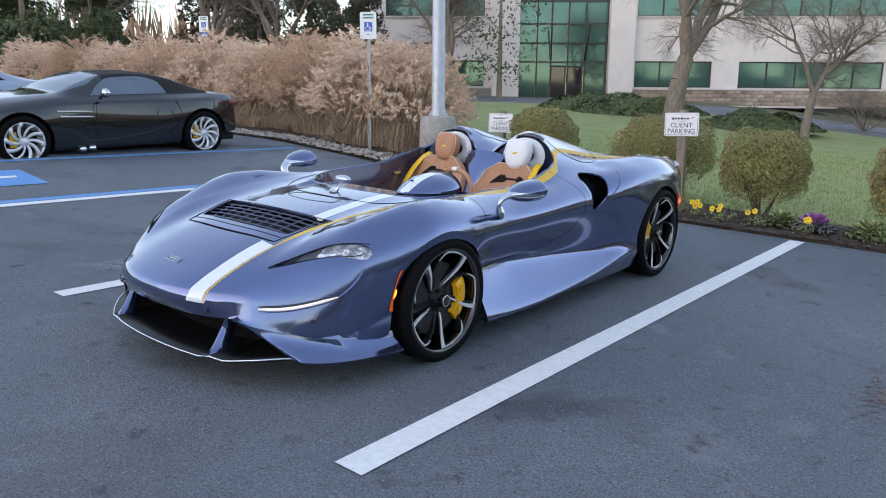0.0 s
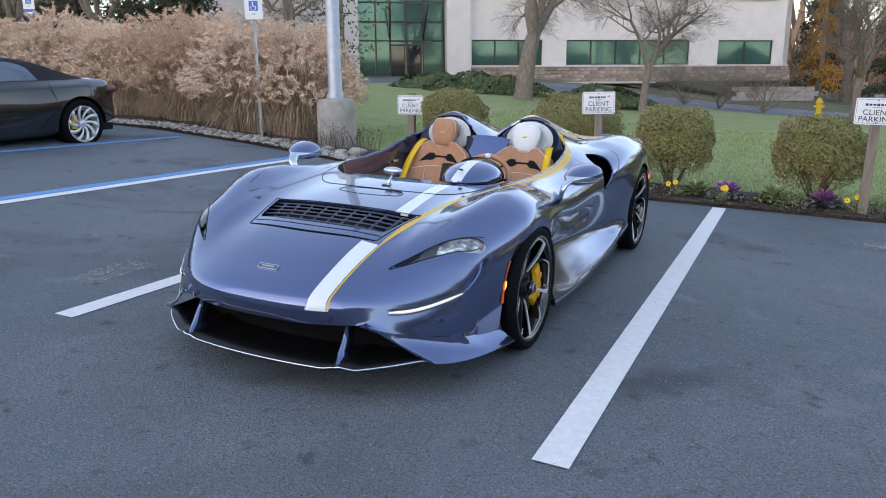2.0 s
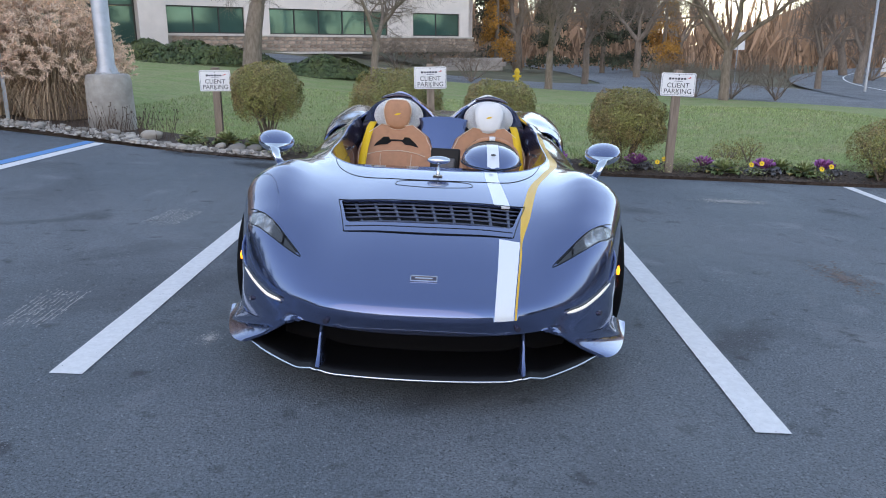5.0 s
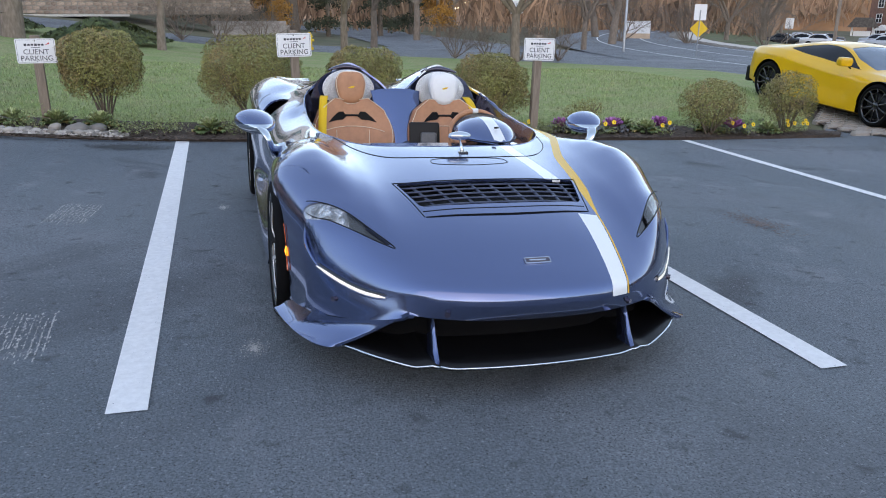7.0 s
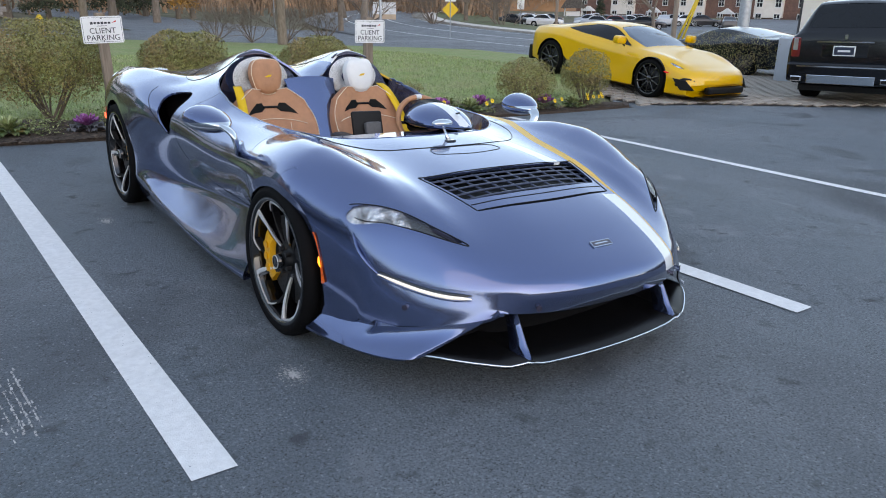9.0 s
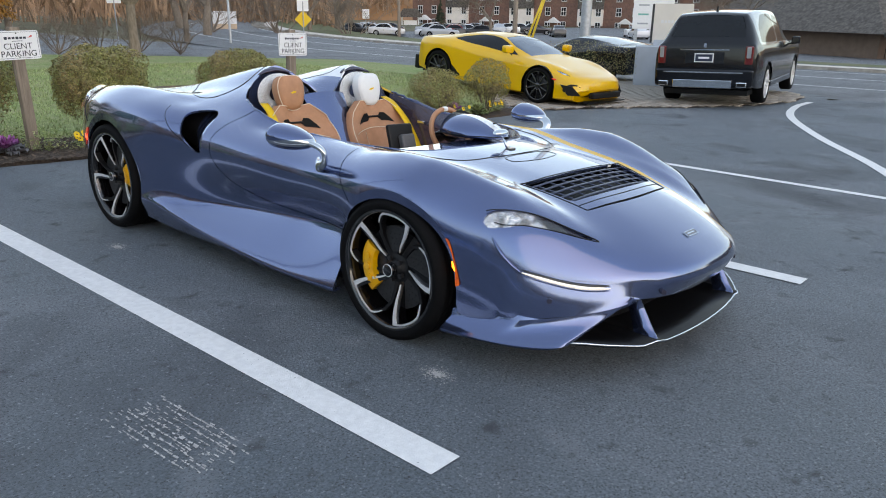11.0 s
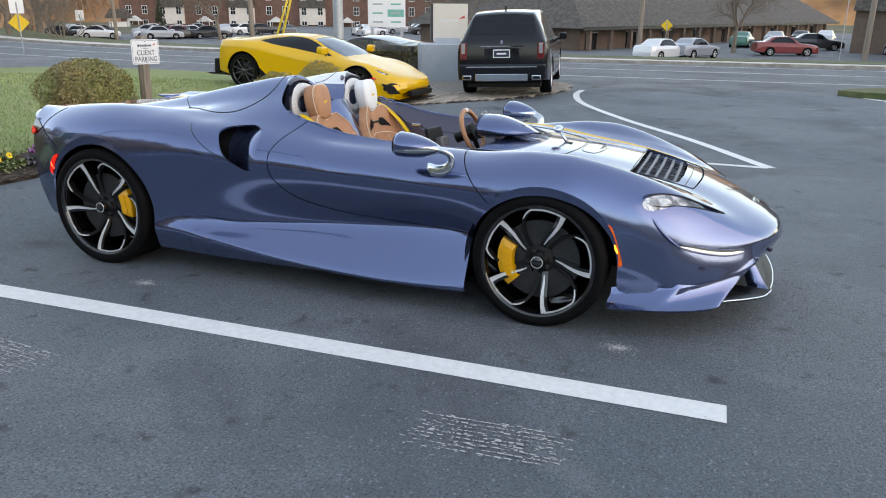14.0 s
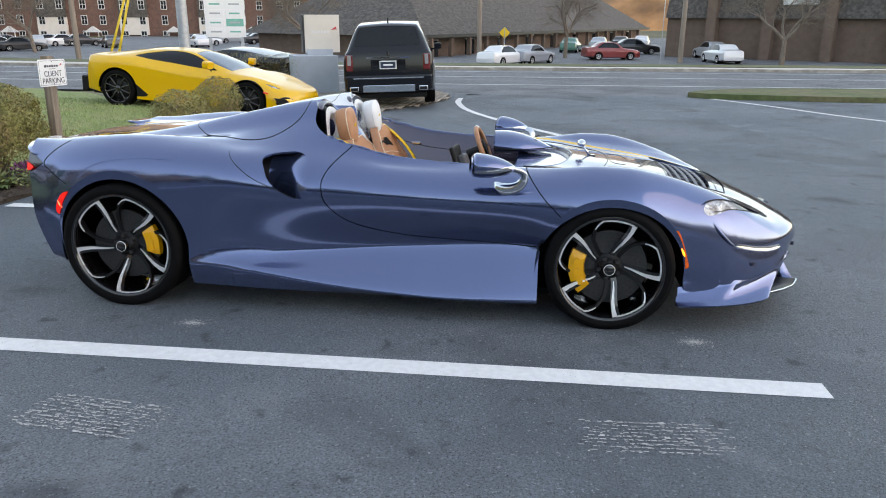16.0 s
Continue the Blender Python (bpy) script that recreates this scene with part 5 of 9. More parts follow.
# ---- buildings across the road ----
tagged(drape("far_lot", [(37.5, -60.0), (125.0, -60.0), (125.0, 75.0), (70.0, 75.0), (44.0, 34.0), (37.5, 2.0)], 0.02, ROAD, step=3.0), "grey asphalt of the lots across the road", "parking lot", kind="structure")
BRICK = mat("red_brown_brick", (0.2, 0.105, 0.08), 0.9, vary=0.2, scale=3.0, bump=0.3, bump_scale=25.0, second=(0.15, 0.085, 0.07), mix_scale=1.0)
BROWN = mat("brown_block_wall", (0.17, 0.115, 0.09), 0.9, vary=0.15, scale=2.0, bump=0.2, bump_scale=20.0)
SHINGLE = mat("grey_shingle", (0.075, 0.066, 0.06), 0.9, vary=0.35, scale=5.0, second=(0.125, 0.11, 0.1), mix_scale=3.0, bump=0.5, bump_scale=14.0)
TRIM_WHITE = mat("white_trim", (0.7, 0.7, 0.7), 0.6, vary=0.05, scale=4.0)


def apartments():
    t = thing("apartment_building", "long red-brick apartment building with white windows and grey mansard roof", "building", pose(116, 113, -3.6, 0, 0, -71.7))
    L = 74.0
    box("wall", L / 2, 6, 4.2, L, 12, 8.4, BRICK, t, "red-brown brick wall")
    for k in range(10):
        x = 3.5 + k * 7.0
        if k % 2:
            box("mansard_roof", x, -.35, 6.6, 5.0, .9, 3.8, SHINGLE, t, "dark shingled bay roof")
            box("bay_wall", x, -.25, 3.4, 5.0, .7, 3.6, STUCCO, t, "tan bay wall")
        for z in (1.5, 4.2, 6.9):
            for dx in (-1.6, 1.6):
                w = box("window", x + dx, -.06 if not k % 2 else -.82 if z > 5 else -.62, z, 1.0, .1, 1.5, GLASS_DARK, t, "white-framed window")
                bm = bmesh.new()
                yy = -.12 if not k % 2 else -.88 if z > 5 else -.68
                for ddx, ddz, sx, sz in ((-.5, 0, .1, 1.6), (.5, 0, .1, 1.6), (0, .78, 1.1, .1), (0, -.78, 1.1, .1), (0, 0, 1.0, .07), (0, 0, .06, 1.5)):
                    box_bm(bm, x + dx + ddx, yy, z + ddz, sx, .06, sz)
                part("frame", bm, TRIM_WHITE, w)
        if not k % 2:
            p = box("porch", x, -1.2, 1.2, 2.2, 2.0, .12, TRIM_WHITE, t, "white gabled porch")
            for sx in (-1, 1):
                box("porch_post", x + sx, -2.1, .6, .14, .14, 3.0, TRIM_WHITE, p)
            extrude_poly("porch_gable", [(-1.4, 0), (1.4, 0), (0, 1.0)], -.6, .9, TRIM_WHITE, p, m=pose(x, -1.3, 2.1, 90, 0, 0))
    box("roof", L / 2, 6, 8.8, L + 1, 13, .9, SHINGLE, t)


apartments()


def shop_block(name, label, x, y, z, yaw, L, wall_h, roof_h, depth, bays, columns, signs):
    t = thing(name, label, "building", pose(x, y, z, 0, 0, yaw))
    box("wall", L / 2, depth / 2, wall_h / 2, L, depth, wall_h, BROWN, t, "brown block wall")
    o = 1.2
    V = [(-o, -o, wall_h - .1), (L + o, -o, wall_h - .1), (L + o, depth + o, wall_h - .1), (-o, depth + o, wall_h - .1), (roof_h * 1.2, depth * .45, wall_h + roof_h), (L - roof_h * 1.2, depth * .45, wall_h + roof_h)]
    mesh_ob("roof", V, [(0, 1, 5, 4), (1, 2, 5), (2, 3, 4, 5), (3, 0, 4), (3, 2, 1, 0)], SHINGLE, t, "grey shingled hip roof", smooth=False)
    box("fascia", L / 2, -o, wall_h - .1, L + 2 * o, .12, .3, FRAME_DARK, t)
    for k in range(bays):
        xx = L * (k + .5) / bays
        if k % 2 == 0:
            w = box("shop_window", xx, -.05, wall_h * .42, L / bays * .5, .12, wall_h * .7, GLASS_DARK, t, "dark shop window")
            box("window_frame", xx, -.07, wall_h * .80, L / bays * .55, .14, .08, TRIM_WHITE, w)
            if k in signs:
                box("sign_board", xx, -.14, wall_h * .88, L / bays * .45, .08, wall_h * .16, SIGN_WHITE, w, "blank white shop sign")
        if columns:
            box("column", L * k / bays, -o + .25, wall_h / 2 - .1, .35, .35, wall_h - .2, BROWN, t)
    return t


shop_block("brown_shops", "long low brown shop building under a large grey shingle roof", 61.1, 11.4, -2.35, -24.7, 58.0, 2.35, 6.8, 20.0, 18, True, (1, 3, 6, 10, 13))
# taller brown building with a shingled upper storey
tb = thing("corner_building", "dark brown building with shingled upper storey and broad piers", "building", pose(65.7, -9.9, -2.0, 0, 0, -122))
box("wall", 13, 6, 2.0, 26, 12, 4.0, BROWN, tb, "brown block wall")
V = [(0, -.5, 3.5), (26, -.5, 3.5), (26, .9, 8.0), (0, .9, 8.0), (0, 12, 8.0), (26, 12, 8.0), (0, 12, 3.5), (26, 12, 3.5)]
mesh_ob("shingled_storey", V, [(0, 1, 2, 3), (3, 2, 5, 4), (0, 3, 4, 6), (1, 7, 5, 2)], SHINGLE, tb, "weathered shingled upper wall", smooth=False)
for k in range(6):
    box("pier", 4.2 + k * 4.6, -.35, 4.0, .8, 1.1, 8.2, BROWN, tb)
box("window", 11.0, -.25, 5.3, 2.6, .6, 1.5, TRIM_WHITE, tb, "pale shuttered window")
for k in range(3):
    box("upper_window", 19.6 + 2 * k, -.2, 5.2, 1.0, .5, 1.2, GLASS_DARK, tb)

# ---- poles, signs and cables along the road ----
POLE_WOOD = mat("utility_pole_wood", (0.25, 0.2, 0.16), 0.9, vary=0.2, scale=6.0, stretch=(1, 1, .1))
tops = []
for x, y, h, r in ((61.0, 6.4, 11, .22), (69.0, 80.0, 11, .2), (46, 34, 11, .2), (20.4, 34.4, 7, .07), (55.0, -9.5, 10, .2), (56, 57, 11, .18), (80, 93, 11, .18)):
    t = thing("utility_pole", "tall wooden utility pole beside the road" if r > .1 else "thin grey lamp pole on the verge", "pole", at(x, y), group="roadside poles")
    V, F = lathe([(r, -.3), (r * .75, h), (0, h)], 12, 'Z')
    mesh_ob("shaft", V, F, POLE_WOOD if r > .1 else STEEL, t)
    if r > .1:
        box("cross_arm", 0, 0, h - .6, .12, 2.2, .14, POLE_WOOD, t)
        tops.append(Vector((x, y, ground_z(x, y) + h - .6)))
tops.sort(key=lambda p: p.y)
CABLE = mat("cable_black", (0.02, 0.02, 0.022), 0.7)
for a, b in zip(tops, tops[1:]):
    for off in (-.9, .9):
        tagged(tube("overhead_cable", [a.lerp(b, t) + Vector((off * .3, off, -2.2 * math.sin(math.pi * t) * (.3 if off > 0 else .6) - (0 if off > 0 else 1.6))) for t in np.linspace(0, 1, 14)], .025, CABLE, seg=5), "black overhead cable between the poles", "cable", "overhead cables")
sp = thing("steel_pole", "thick grey steel utility pole at the roadside", "pole", at(28.9, 17.2))
V, F = lathe([(.26, -.3), (.2, 11)], 20, 'Z')
mesh_ob("shaft", V, F, STEEL, sp)
cyl("side_shaft", (.5, .3, -.3), (.45, .3, 11), .11, POLE_WOOD, sp)
GUY = mat("yellow_guy_guard", (0.75, 0.5, 0.04), 0.6, vary=0.1, scale=5.0)
for dx, k in ((0, 0), (1.2, 1)):
    t = thing("guy_wire_guard", "leaning yellow guard on a pole's guy wire", "guy wire", at(31 + dx, 22.0 + dx), group="guy wires")
    tube("guard", [(0, 0, 0), (.5 + .5 * k, -.9, 3.6)], .06, GUY, t)

# directory sign, school sign and traffic signs
ds = thing("directory_sign", "white multi-panel business directory sign on posts", "sign", pose(52.2, 25.4, -2.2, 0, 0, -66))
box("sign_cabinet", 0, 0, 3.6, 3.0, .3, 2.9, SIGN_WHITE, ds)
GREENISH = mat("sign_teal_panel", (0.15, 0.45, 0.38), 0.5, vary=0.1, scale=4.0)
for r in range(4):
    for c in range(2):
        box("sign_panel", -.72 + 1.44 * c, -.17, 2.55 + .68 * r, 1.3, .03, .56, GREENISH if (r, c) == (1, 1) else SIGN_WHITE, ds, bevel=.01)
        box("text_bar", -.72 + 1.44 * c, -.19, 2.55 + .68 * r, .8, .02, .12, GREENISH if (r + c) % 2 else STEEL, ds)
for x in (-1.2, 1.2):
    box("sign_post", x, .05, 1.0, .25, .25, 2.4, STEEL, ds)
ps = thing("roadside_sign", "white and tan roadside sign standing in mulch", "sign", pose(36.3, 60.0, -1.9, 0, 0, 148))
box("upper_panel", 0, 0, 2.05, 2.2, .4, 1.1, SIGN_WHITE, ps)
box("lower_panel", 0, -.02, .75, 2.2, .5, 1.5, mat("sign_tan", (0.62, 0.46, 0.33), 0.6, vary=0.08, scale=3.0), ps)
for k in range(5):
    box("letter_bar", -.72 + .36 * k, -.21, 2.0 + (.12 if k in (0, 2) else 0), .2, .03, .42 if k in (0, 2) else .34, STEEL, ps)
YEL = mat("sign_yellow", (0.8, 0.5, 0.02), 0.5, vary=0.04, scale=5.0)


def road_sign(x, y, yaw, shape, h):
    t = thing("road_sign", "yellow diamond warning sign on a post" if shape == "diamond" else "white rectangular road sign on a post", "sign", at(x, y, 0, yaw), group="road signs")
    cyl("post", (0, .03, 0), (0, .03, h), .03, STEEL, t, seg=6)
    if shape != "white":
        extrude_poly("diamond_plate", [(0, -.45), (.45, 0), (0, .45), (-.45, 0)], -.01, .01, YEL, t, m=pose(0, 0, h - .9 if shape == "both" else h - .4, 90, 0, 0))
    if shape != "diamond":
        extrude_poly("white_plate", rounded(.6, .78, .04), -.01, .01, SIGN_WHITE, t, m=pose(0, 0, h - .1, 90, 0, 0))
        box("arrow_mark", .0, -.014, h - .1, .08, .004, .5, SIGN_INK, t)


road_sign(22.4, 30.5, 150, "both", 2.3)
road_sign(57.0, 4.0, 100, "diamond", 2.6)
road_sign(42, 47, 140, "white", 2.4)
road_sign(13.0, 32.0, 160, "white", 2.4)
road_sign(50.6, -7.4, 95, "white", 5.2)
sh = thing("small_shelter", "small white roofed sign shelter", "shelter", pose(105, 103, -3.6, 0, 0, 135))
for x in (-1.6, 1.6):
    box("shelter_post", x, 0, 1.4, .3, .3, 2.8, TRIM_WHITE, sh)
extrude_poly("shelter_roof", [(-2.4, 0), (2.4, 0), (1.4, 1.6), (-1.4, 1.6)], -1, 1, SHINGLE, sh, m=pose(0, 0, 2.8, 90, 0, 0))
box("notice_board", 0, 0, 1.4, 2.6, .15, 1.6, SIGN_WHITE, sh)

# stone brand plinth by the exit, with its paved corner
PLINTH = mat("pale_blue_grey_plinth", (0.42, 0.47, 0.53), 0.7, vary=0.06, scale=3.0, bump=0.1, bump_scale=30.0)
SIGN_CREAM = mat("sign_cabinet_cream", (0.68, 0.64, 0.58), 0.5, vary=0.04, scale=3.0)
mo = thing("brand_monument", "cream illuminated sign cabinet on a blue-grey plinth", "sign", pose(15.0, 6.55, ground_z(15, 6.55), 0, 0, -62))
box("plinth", 0, .35, .5, 1.15, .95, 1.0, PLINTH, mo, "blue-grey plinth", bevel=.01)
box("neck", .2, .5, 1.05, .7, .3, .2, PLINTH, mo)
cab = box("sign_cabinet", .28, .55, 1.55, .95, .32, .98, SIGN_CREAM, mo, bevel=.01)
box("cabinet_side", -.215, .55, 1.55, .06, .3, .96, DARK_TRIM, cab)
bm = bmesh.new()
for k in range(6):
    box_bm(bm, .02 + .085 * k, .385, 1.60, .06, .01, .075 if k in (0, 3) else .06)
part("letter_bar", bm, TRIM_WHITE, cab)
extrude_poly("emblem_swoosh", [(.5, 1.64), (.66, 1.74), (.68, 1.66), (.6, 1.66)], -.39, -.38, SIGN_RED, cab, m=pose(0, 0, 0, 90, 0, 0))

PAVER = mat("concrete_paver", (0.33, 0.29, 0.25), 0.9, objrand=0.25, vary=0.15, scale=20.0, bump=0.3, bump_scale=60.0)
PAVED = [(7.95, 5.30), (9.1, 5.0), (10.9, 3.75), (12.6, 3.02), (14.0, 2.80), (15.4, 3.0), (16.2, 3.6), (16.4, 5.0), (15.5, 10.5), (11.0, 9.8), (8.2, 6.5)]
tagged(drape("lot_edge", [(7.4, 5.2), (9.0, 4.4), (10.8, 3.2), (12.6, 2.5), (14.2, 2.3), (15.8, 2.6), (16.8, 3.5), (16.6, 6.0), (11.0, 6.4), (8.2, 6.4)], -0.004, ASPHALT, step=0.5), "dark grey asphalt at the edge of the pavers", "pavement", kind="structure")
tagged(drape("paved_corner", PAVED, 0.012, MULCH, step=0.5), "dark earth under the open grid pavers", "pavement", kind="structure")
pv = np.array(PAVED)
near = tagged(new("grid_pavers"), "tan open grid concrete pavers with soil joints", "pavement", kind="structure")
bm = bmesh.new()
box_bm(bm, 0, 0, 0, .27, .11, .06, bevel=.008)
pm = bpy.data.meshes.new("paver")
bm.to_mesh(pm)
bm.free()
pm.materials.append(PAVER)
cells = []
for i in range(58):
    for j in range(32):
        cells.append((7.9 + .30 * j + .15 * (i % 2), 2.75 + .14 * i))
ok = inside(pv, np.array(cells)) > .05
cells = [c for c, g in zip(cells, ok) if g]
cells.sort(key=lambda c: c[1] - .1 * c[0] + 0.0)
V, F = [], []
for k, (x, y) in enumerate(cells):
    z = ground_z(x, y) + .004
    if k < 300:
        ob = new("paver", pm)
        ob.parent = near
        ob.matrix_local = pose(x, y, z, 0, 0, (k * 37 % 5) - 2)
    else:
        n = len(V)
        for dx in (-.13, .13):
            for dy in (-.05, .05):
                V += [(x + dx, y + dy, z - .03), (x + dx, y + dy, z + .03)]
        F += [(n + 1, n + 3, n + 7, n + 5), (n, n + 1, n + 5, n + 4), (n + 2, n + 6, n + 7, n + 3), (n, n + 2, n + 3, n + 1), (n + 4, n + 5, n + 7, n + 6)]
far_p = mesh_ob("far_pavers", V, F, PAVER, near, smooth=False)
far_p["kind"] = "stuff"

# ---- other parked cars ----
CAR_GLASS = mat("car_glass", (0.008, 0.010, 0.013), 0.05, spec=0.35, vary=0.1, scale=2.0)
# pale blue of the reflected sky is put into this glass's colour
SKY_GLASS = mat("sky_painted_car_glass", (0.13, 0.165, 0.21), 0.05, 0.35, spec=0.6, vary=0.1, scale=2.0)
GREY_PAINT = mat("dark_grey_paint", (0.009, 0.012, 0.017), 0.16, 0.3, coat=1.0, vary=0.04, scale=300.0)
SOFT_TOP = mat("black_canvas", (0.014, 0.014, 0.017), 0.9, vary=0.2, scale=160.0, bump=0.2, bump_scale=300.0)
YELLOW_PAINT = mat("yellow_paint", (0.78, 0.43, 0.001), 0.3, coat=0.6, vary=0.02, scale=200.0)
BLACK_PAINT = mat("black_paint", (0.004, 0.005, 0.008), 0.14, coat=0.15, spec=0.4, vary=0.1, scale=20.0)
SILVER_PAINT = mat("silver_paint", (0.38, 0.4, 0.41), 0.3, 0.6, coat=1.0, vary=0.03, scale=200.0)
BLUE_SILVER = mat("silver_blue_paint", (0.28, 0.34, 0.44), 0.3, 0.7, coat=1.0, vary=0.03, scale=200.0)
PLATE = mat("plate_dark_blue", (0.02, 0.03, 0.06), 0.4, vary=0.05, scale=10.0)


def loft_car(t, lines, regions, base, nose=None, ns=110, per=8):
    """Builds a body on a thing from lines (station, half-width, height), outwards and down; regions: (part name, label, outline in station and line number, material)."""
    fx = [pchip([(s, x) for s, x, z in ln]) for ln in lines]
    fz = [pchip([(s, z) for s, x, z in ln]) for ln in lines]
    s0, s1 = lines[0][0][0], lines[0][-1][0]
    S = np.unique(np.concatenate([np.linspace(s0, s0 + .12, 8), np.linspace(s0, s1, ns), np.linspace(s1 - .12, s1, 8)]))
    m = len(lines)
    Vv = np.linspace(-(m - 1), m - 1, 2 * per * (m - 1) + 1)
    gs, gv = [a.ravel() for a in np.meshgrid(S, Vv, indexing='ij')]
    X, Z = np.stack([f(gs) for f in fx]), np.stack([f(gs) for f in fz])
    X = np.vstack([-X[1:2], X, 2 * X[-1:] - X[-2:-1]])
    Z = np.vstack([Z[1:2], Z, 2 * Z[-1:] - Z[-2:-1]])
    a = np.abs(gv)
    i = np.clip(a.astype(int), 0, m - 2)
    u = a - i
    k = np.arange(len(gs))

    def cr(A):
        p0, p1, p2, p3 = A[i, k], A[i + 1, k], A[i + 2, k], A[i + 3, k]
        t0, t1 = .5 * (p2 - p0), .5 * (p3 - p1)
        lim = 1.2 * np.abs(p2 - p1) + 1e-6
        t0, t1 = np.clip(t0, -lim, lim), np.clip(t1, -lim, lim)
        return (2 * u ** 3 - 3 * u ** 2 + 1) * p1 + (u ** 3 - 2 * u ** 2 + u) * t0 + (3 * u ** 2 - 2 * u ** 3) * p2 + (u ** 3 - u ** 2) * t1
    x, z = cr(X), cr(Z)
    y = gs + (nose[0] * np.clip((nose[1] - gs) / (nose[1] - s0), 0, 1) * (np.abs(x) / nose[2]) ** 2.4 if nose else 0)
    if nose and len(nose) > 3:
        y = y - nose[3] * np.clip((gs - nose[4]) / (s1 - nose[4]), 0, 1) * (np.abs(x) / nose[2]) ** 2.4
    V = np.stack([np.where(gv < 0, -x, x), y, z, gs, gv], 1)
    n = len(Vv)
    F = [(p * n + q, p * n + q + 1, (p + 1) * n + q + 1, (p + 1) * n + q) for p in range(len(S) - 1) for q in range(n - 1)]
    V, F = V, F + [tuple(range(n))[::-1], tuple((len(S) - 1) * n + q for q in range(n))]
    return V, F


def add_car(name, label, lines, regions, wheels, base, m, nose=None, group="", arch_gap=.045):
    t = thing(name, label, "car", m, group=group)
    V, F = loft_car(t, lines, regions, base, nose)
    for y, R, half, _ in wheels:
        rr = R + arch_gap
        V, F = clip(V, F, np.where((np.abs(V[:, 4]) > 2.2), np.hypot(V[:, 1] - y, np.maximum(V[:, 2] - R, 0) + np.minimum(V[:, 2] - R, 0) * .25) - rr, 1.0))
    for pname, plabel, outline, material in regions:
        f = inside(outline, np.stack([V[:, 3], np.abs(V[:, 4])], 1))
        Vi, Fi = clip(V, F, f - .004)
        V, F = clip(V, F, -f)
        for side in (1, -1) if min(p[1] for p in outline) > .05 else (0,):
            Vs, Fs = clip(Vi, Fi, Vi[:, 4] * side) if side else (Vi, Fi)
            ob = mesh_ob(pname, Vs[:, :3] * np.array([.997, 1, 1]) - np.array([0, 0, .004]), Fs, material, t, plabel)
            ob.data.set_sharp_from_angle(angle=radians(50))
    body = mesh_ob("body", V[:, :3], F, base, t)
    body.data.set_sharp_from_angle(angle=radians(42))
    for y, R, half, (rim_mat, n_sp, rim_r, style) in wheels:
        for side in (1, -1):
            small_wheel(t, side * half, y, R, rim_r, side, rim_mat, n_sp, style)
            V2 = []
            for k in range(17):
                a = math.pi * k / 16
                for xx in (half - .01, half - .35):
                    V2.append((side * xx, y + (R + arch_gap) * math.cos(a), R + (R + arch_gap) * math.sin(a)))
            F2 = [(2 * k, 2 * k + 1, 2 * k + 3, 2 * k + 2) for k in range(16)]
            c = len(V2)
            V2.append((side * (half - .34), y, R))
            F2 += [(2 * k + 1, c, 2 * k + 3) for k in range(16)]
            mesh_ob("wheel_housing", V2, F2, BLACK, t)
    xs = max(abs(V[:, 0]).max(), .5)
    box("underbody", 0, (lines[0][0][0] + lines[0][-1][0]) / 2, .26, xs * 1.6, (lines[0][-1][0] - lines[0][0][0]) * .9, .1, BLACK, t)
    return t


def small_wheel(t, x, y, R, rim, side, rim_mat, n, style):
    w = new("wheel")
    w.parent = t
    w.matrix_local = pose(x, y, R)
    wd = .24
    V, F = lathe([(rim, -wd), (R - .02, -wd), (R, -wd + .03), (R, -.03), (R - .02, 0), (rim + .02, .006), (rim, -.004)], 40, 'X')
    mesh_ob("tyre", [(a * side, b, c) for a, b, c in V], F, RUBBER, w, "black tyre")
    V, F = lathe([(rim + .003, -.004), (rim - .012, -.002), (rim - .02, -.03), (rim - .03, -wd + .03), (0, -wd + .04)], 40, 'X')
    mesh_ob("rim", [(a * side, b, c) for a, b, c in V], F, rim_mat if style != "mesh" else BLACK_GLOSS, w)
    V, F = lathe([(.05, -.075), (rim * .72, -.075), (rim * .72, -.095)], 32, 'X')
    mesh_ob("brake_disc", [(a * side, b, c) for a, b, c in V], F, DISC, w)
    V, F = lathe([(0, -.012), (.05, -.014), (.062, -.03), (.07, -.06)], 20, 'X')
    mesh_ob("hub_cap", [(a * side, b, c) for a, b, c in V], F, rim_mat, w)
    for k in range(n):
        a0 = 2 * math.pi * k / n
        pts = []
        for i in range(6):
            r = .045 + (rim - .05) * i / 5
            a = a0 + (.55 * (i / 5) ** 1.3 * side if style == "swirl" else 0)
            pts.append((side * (-.032 + .022 * i / 5), r * math.sin(a), r * math.cos(a)))
        tube("spoke", pts, [.018 + .012 * i / 5 if style == "swirl" else .02 - .004 * i / 5 for i in range(6)], rim_mat, w, seg=6, flat=.6)
    cal = bmesh.new()
    box_bm(cal, -.06 * side, -.13 * (1 if style != "mesh" else -1), .03, .06, .09, .2, bevel=.012)
    part("brake_caliper", cal, GOLD_PAINT if style == "swirl" else BLACK, w)


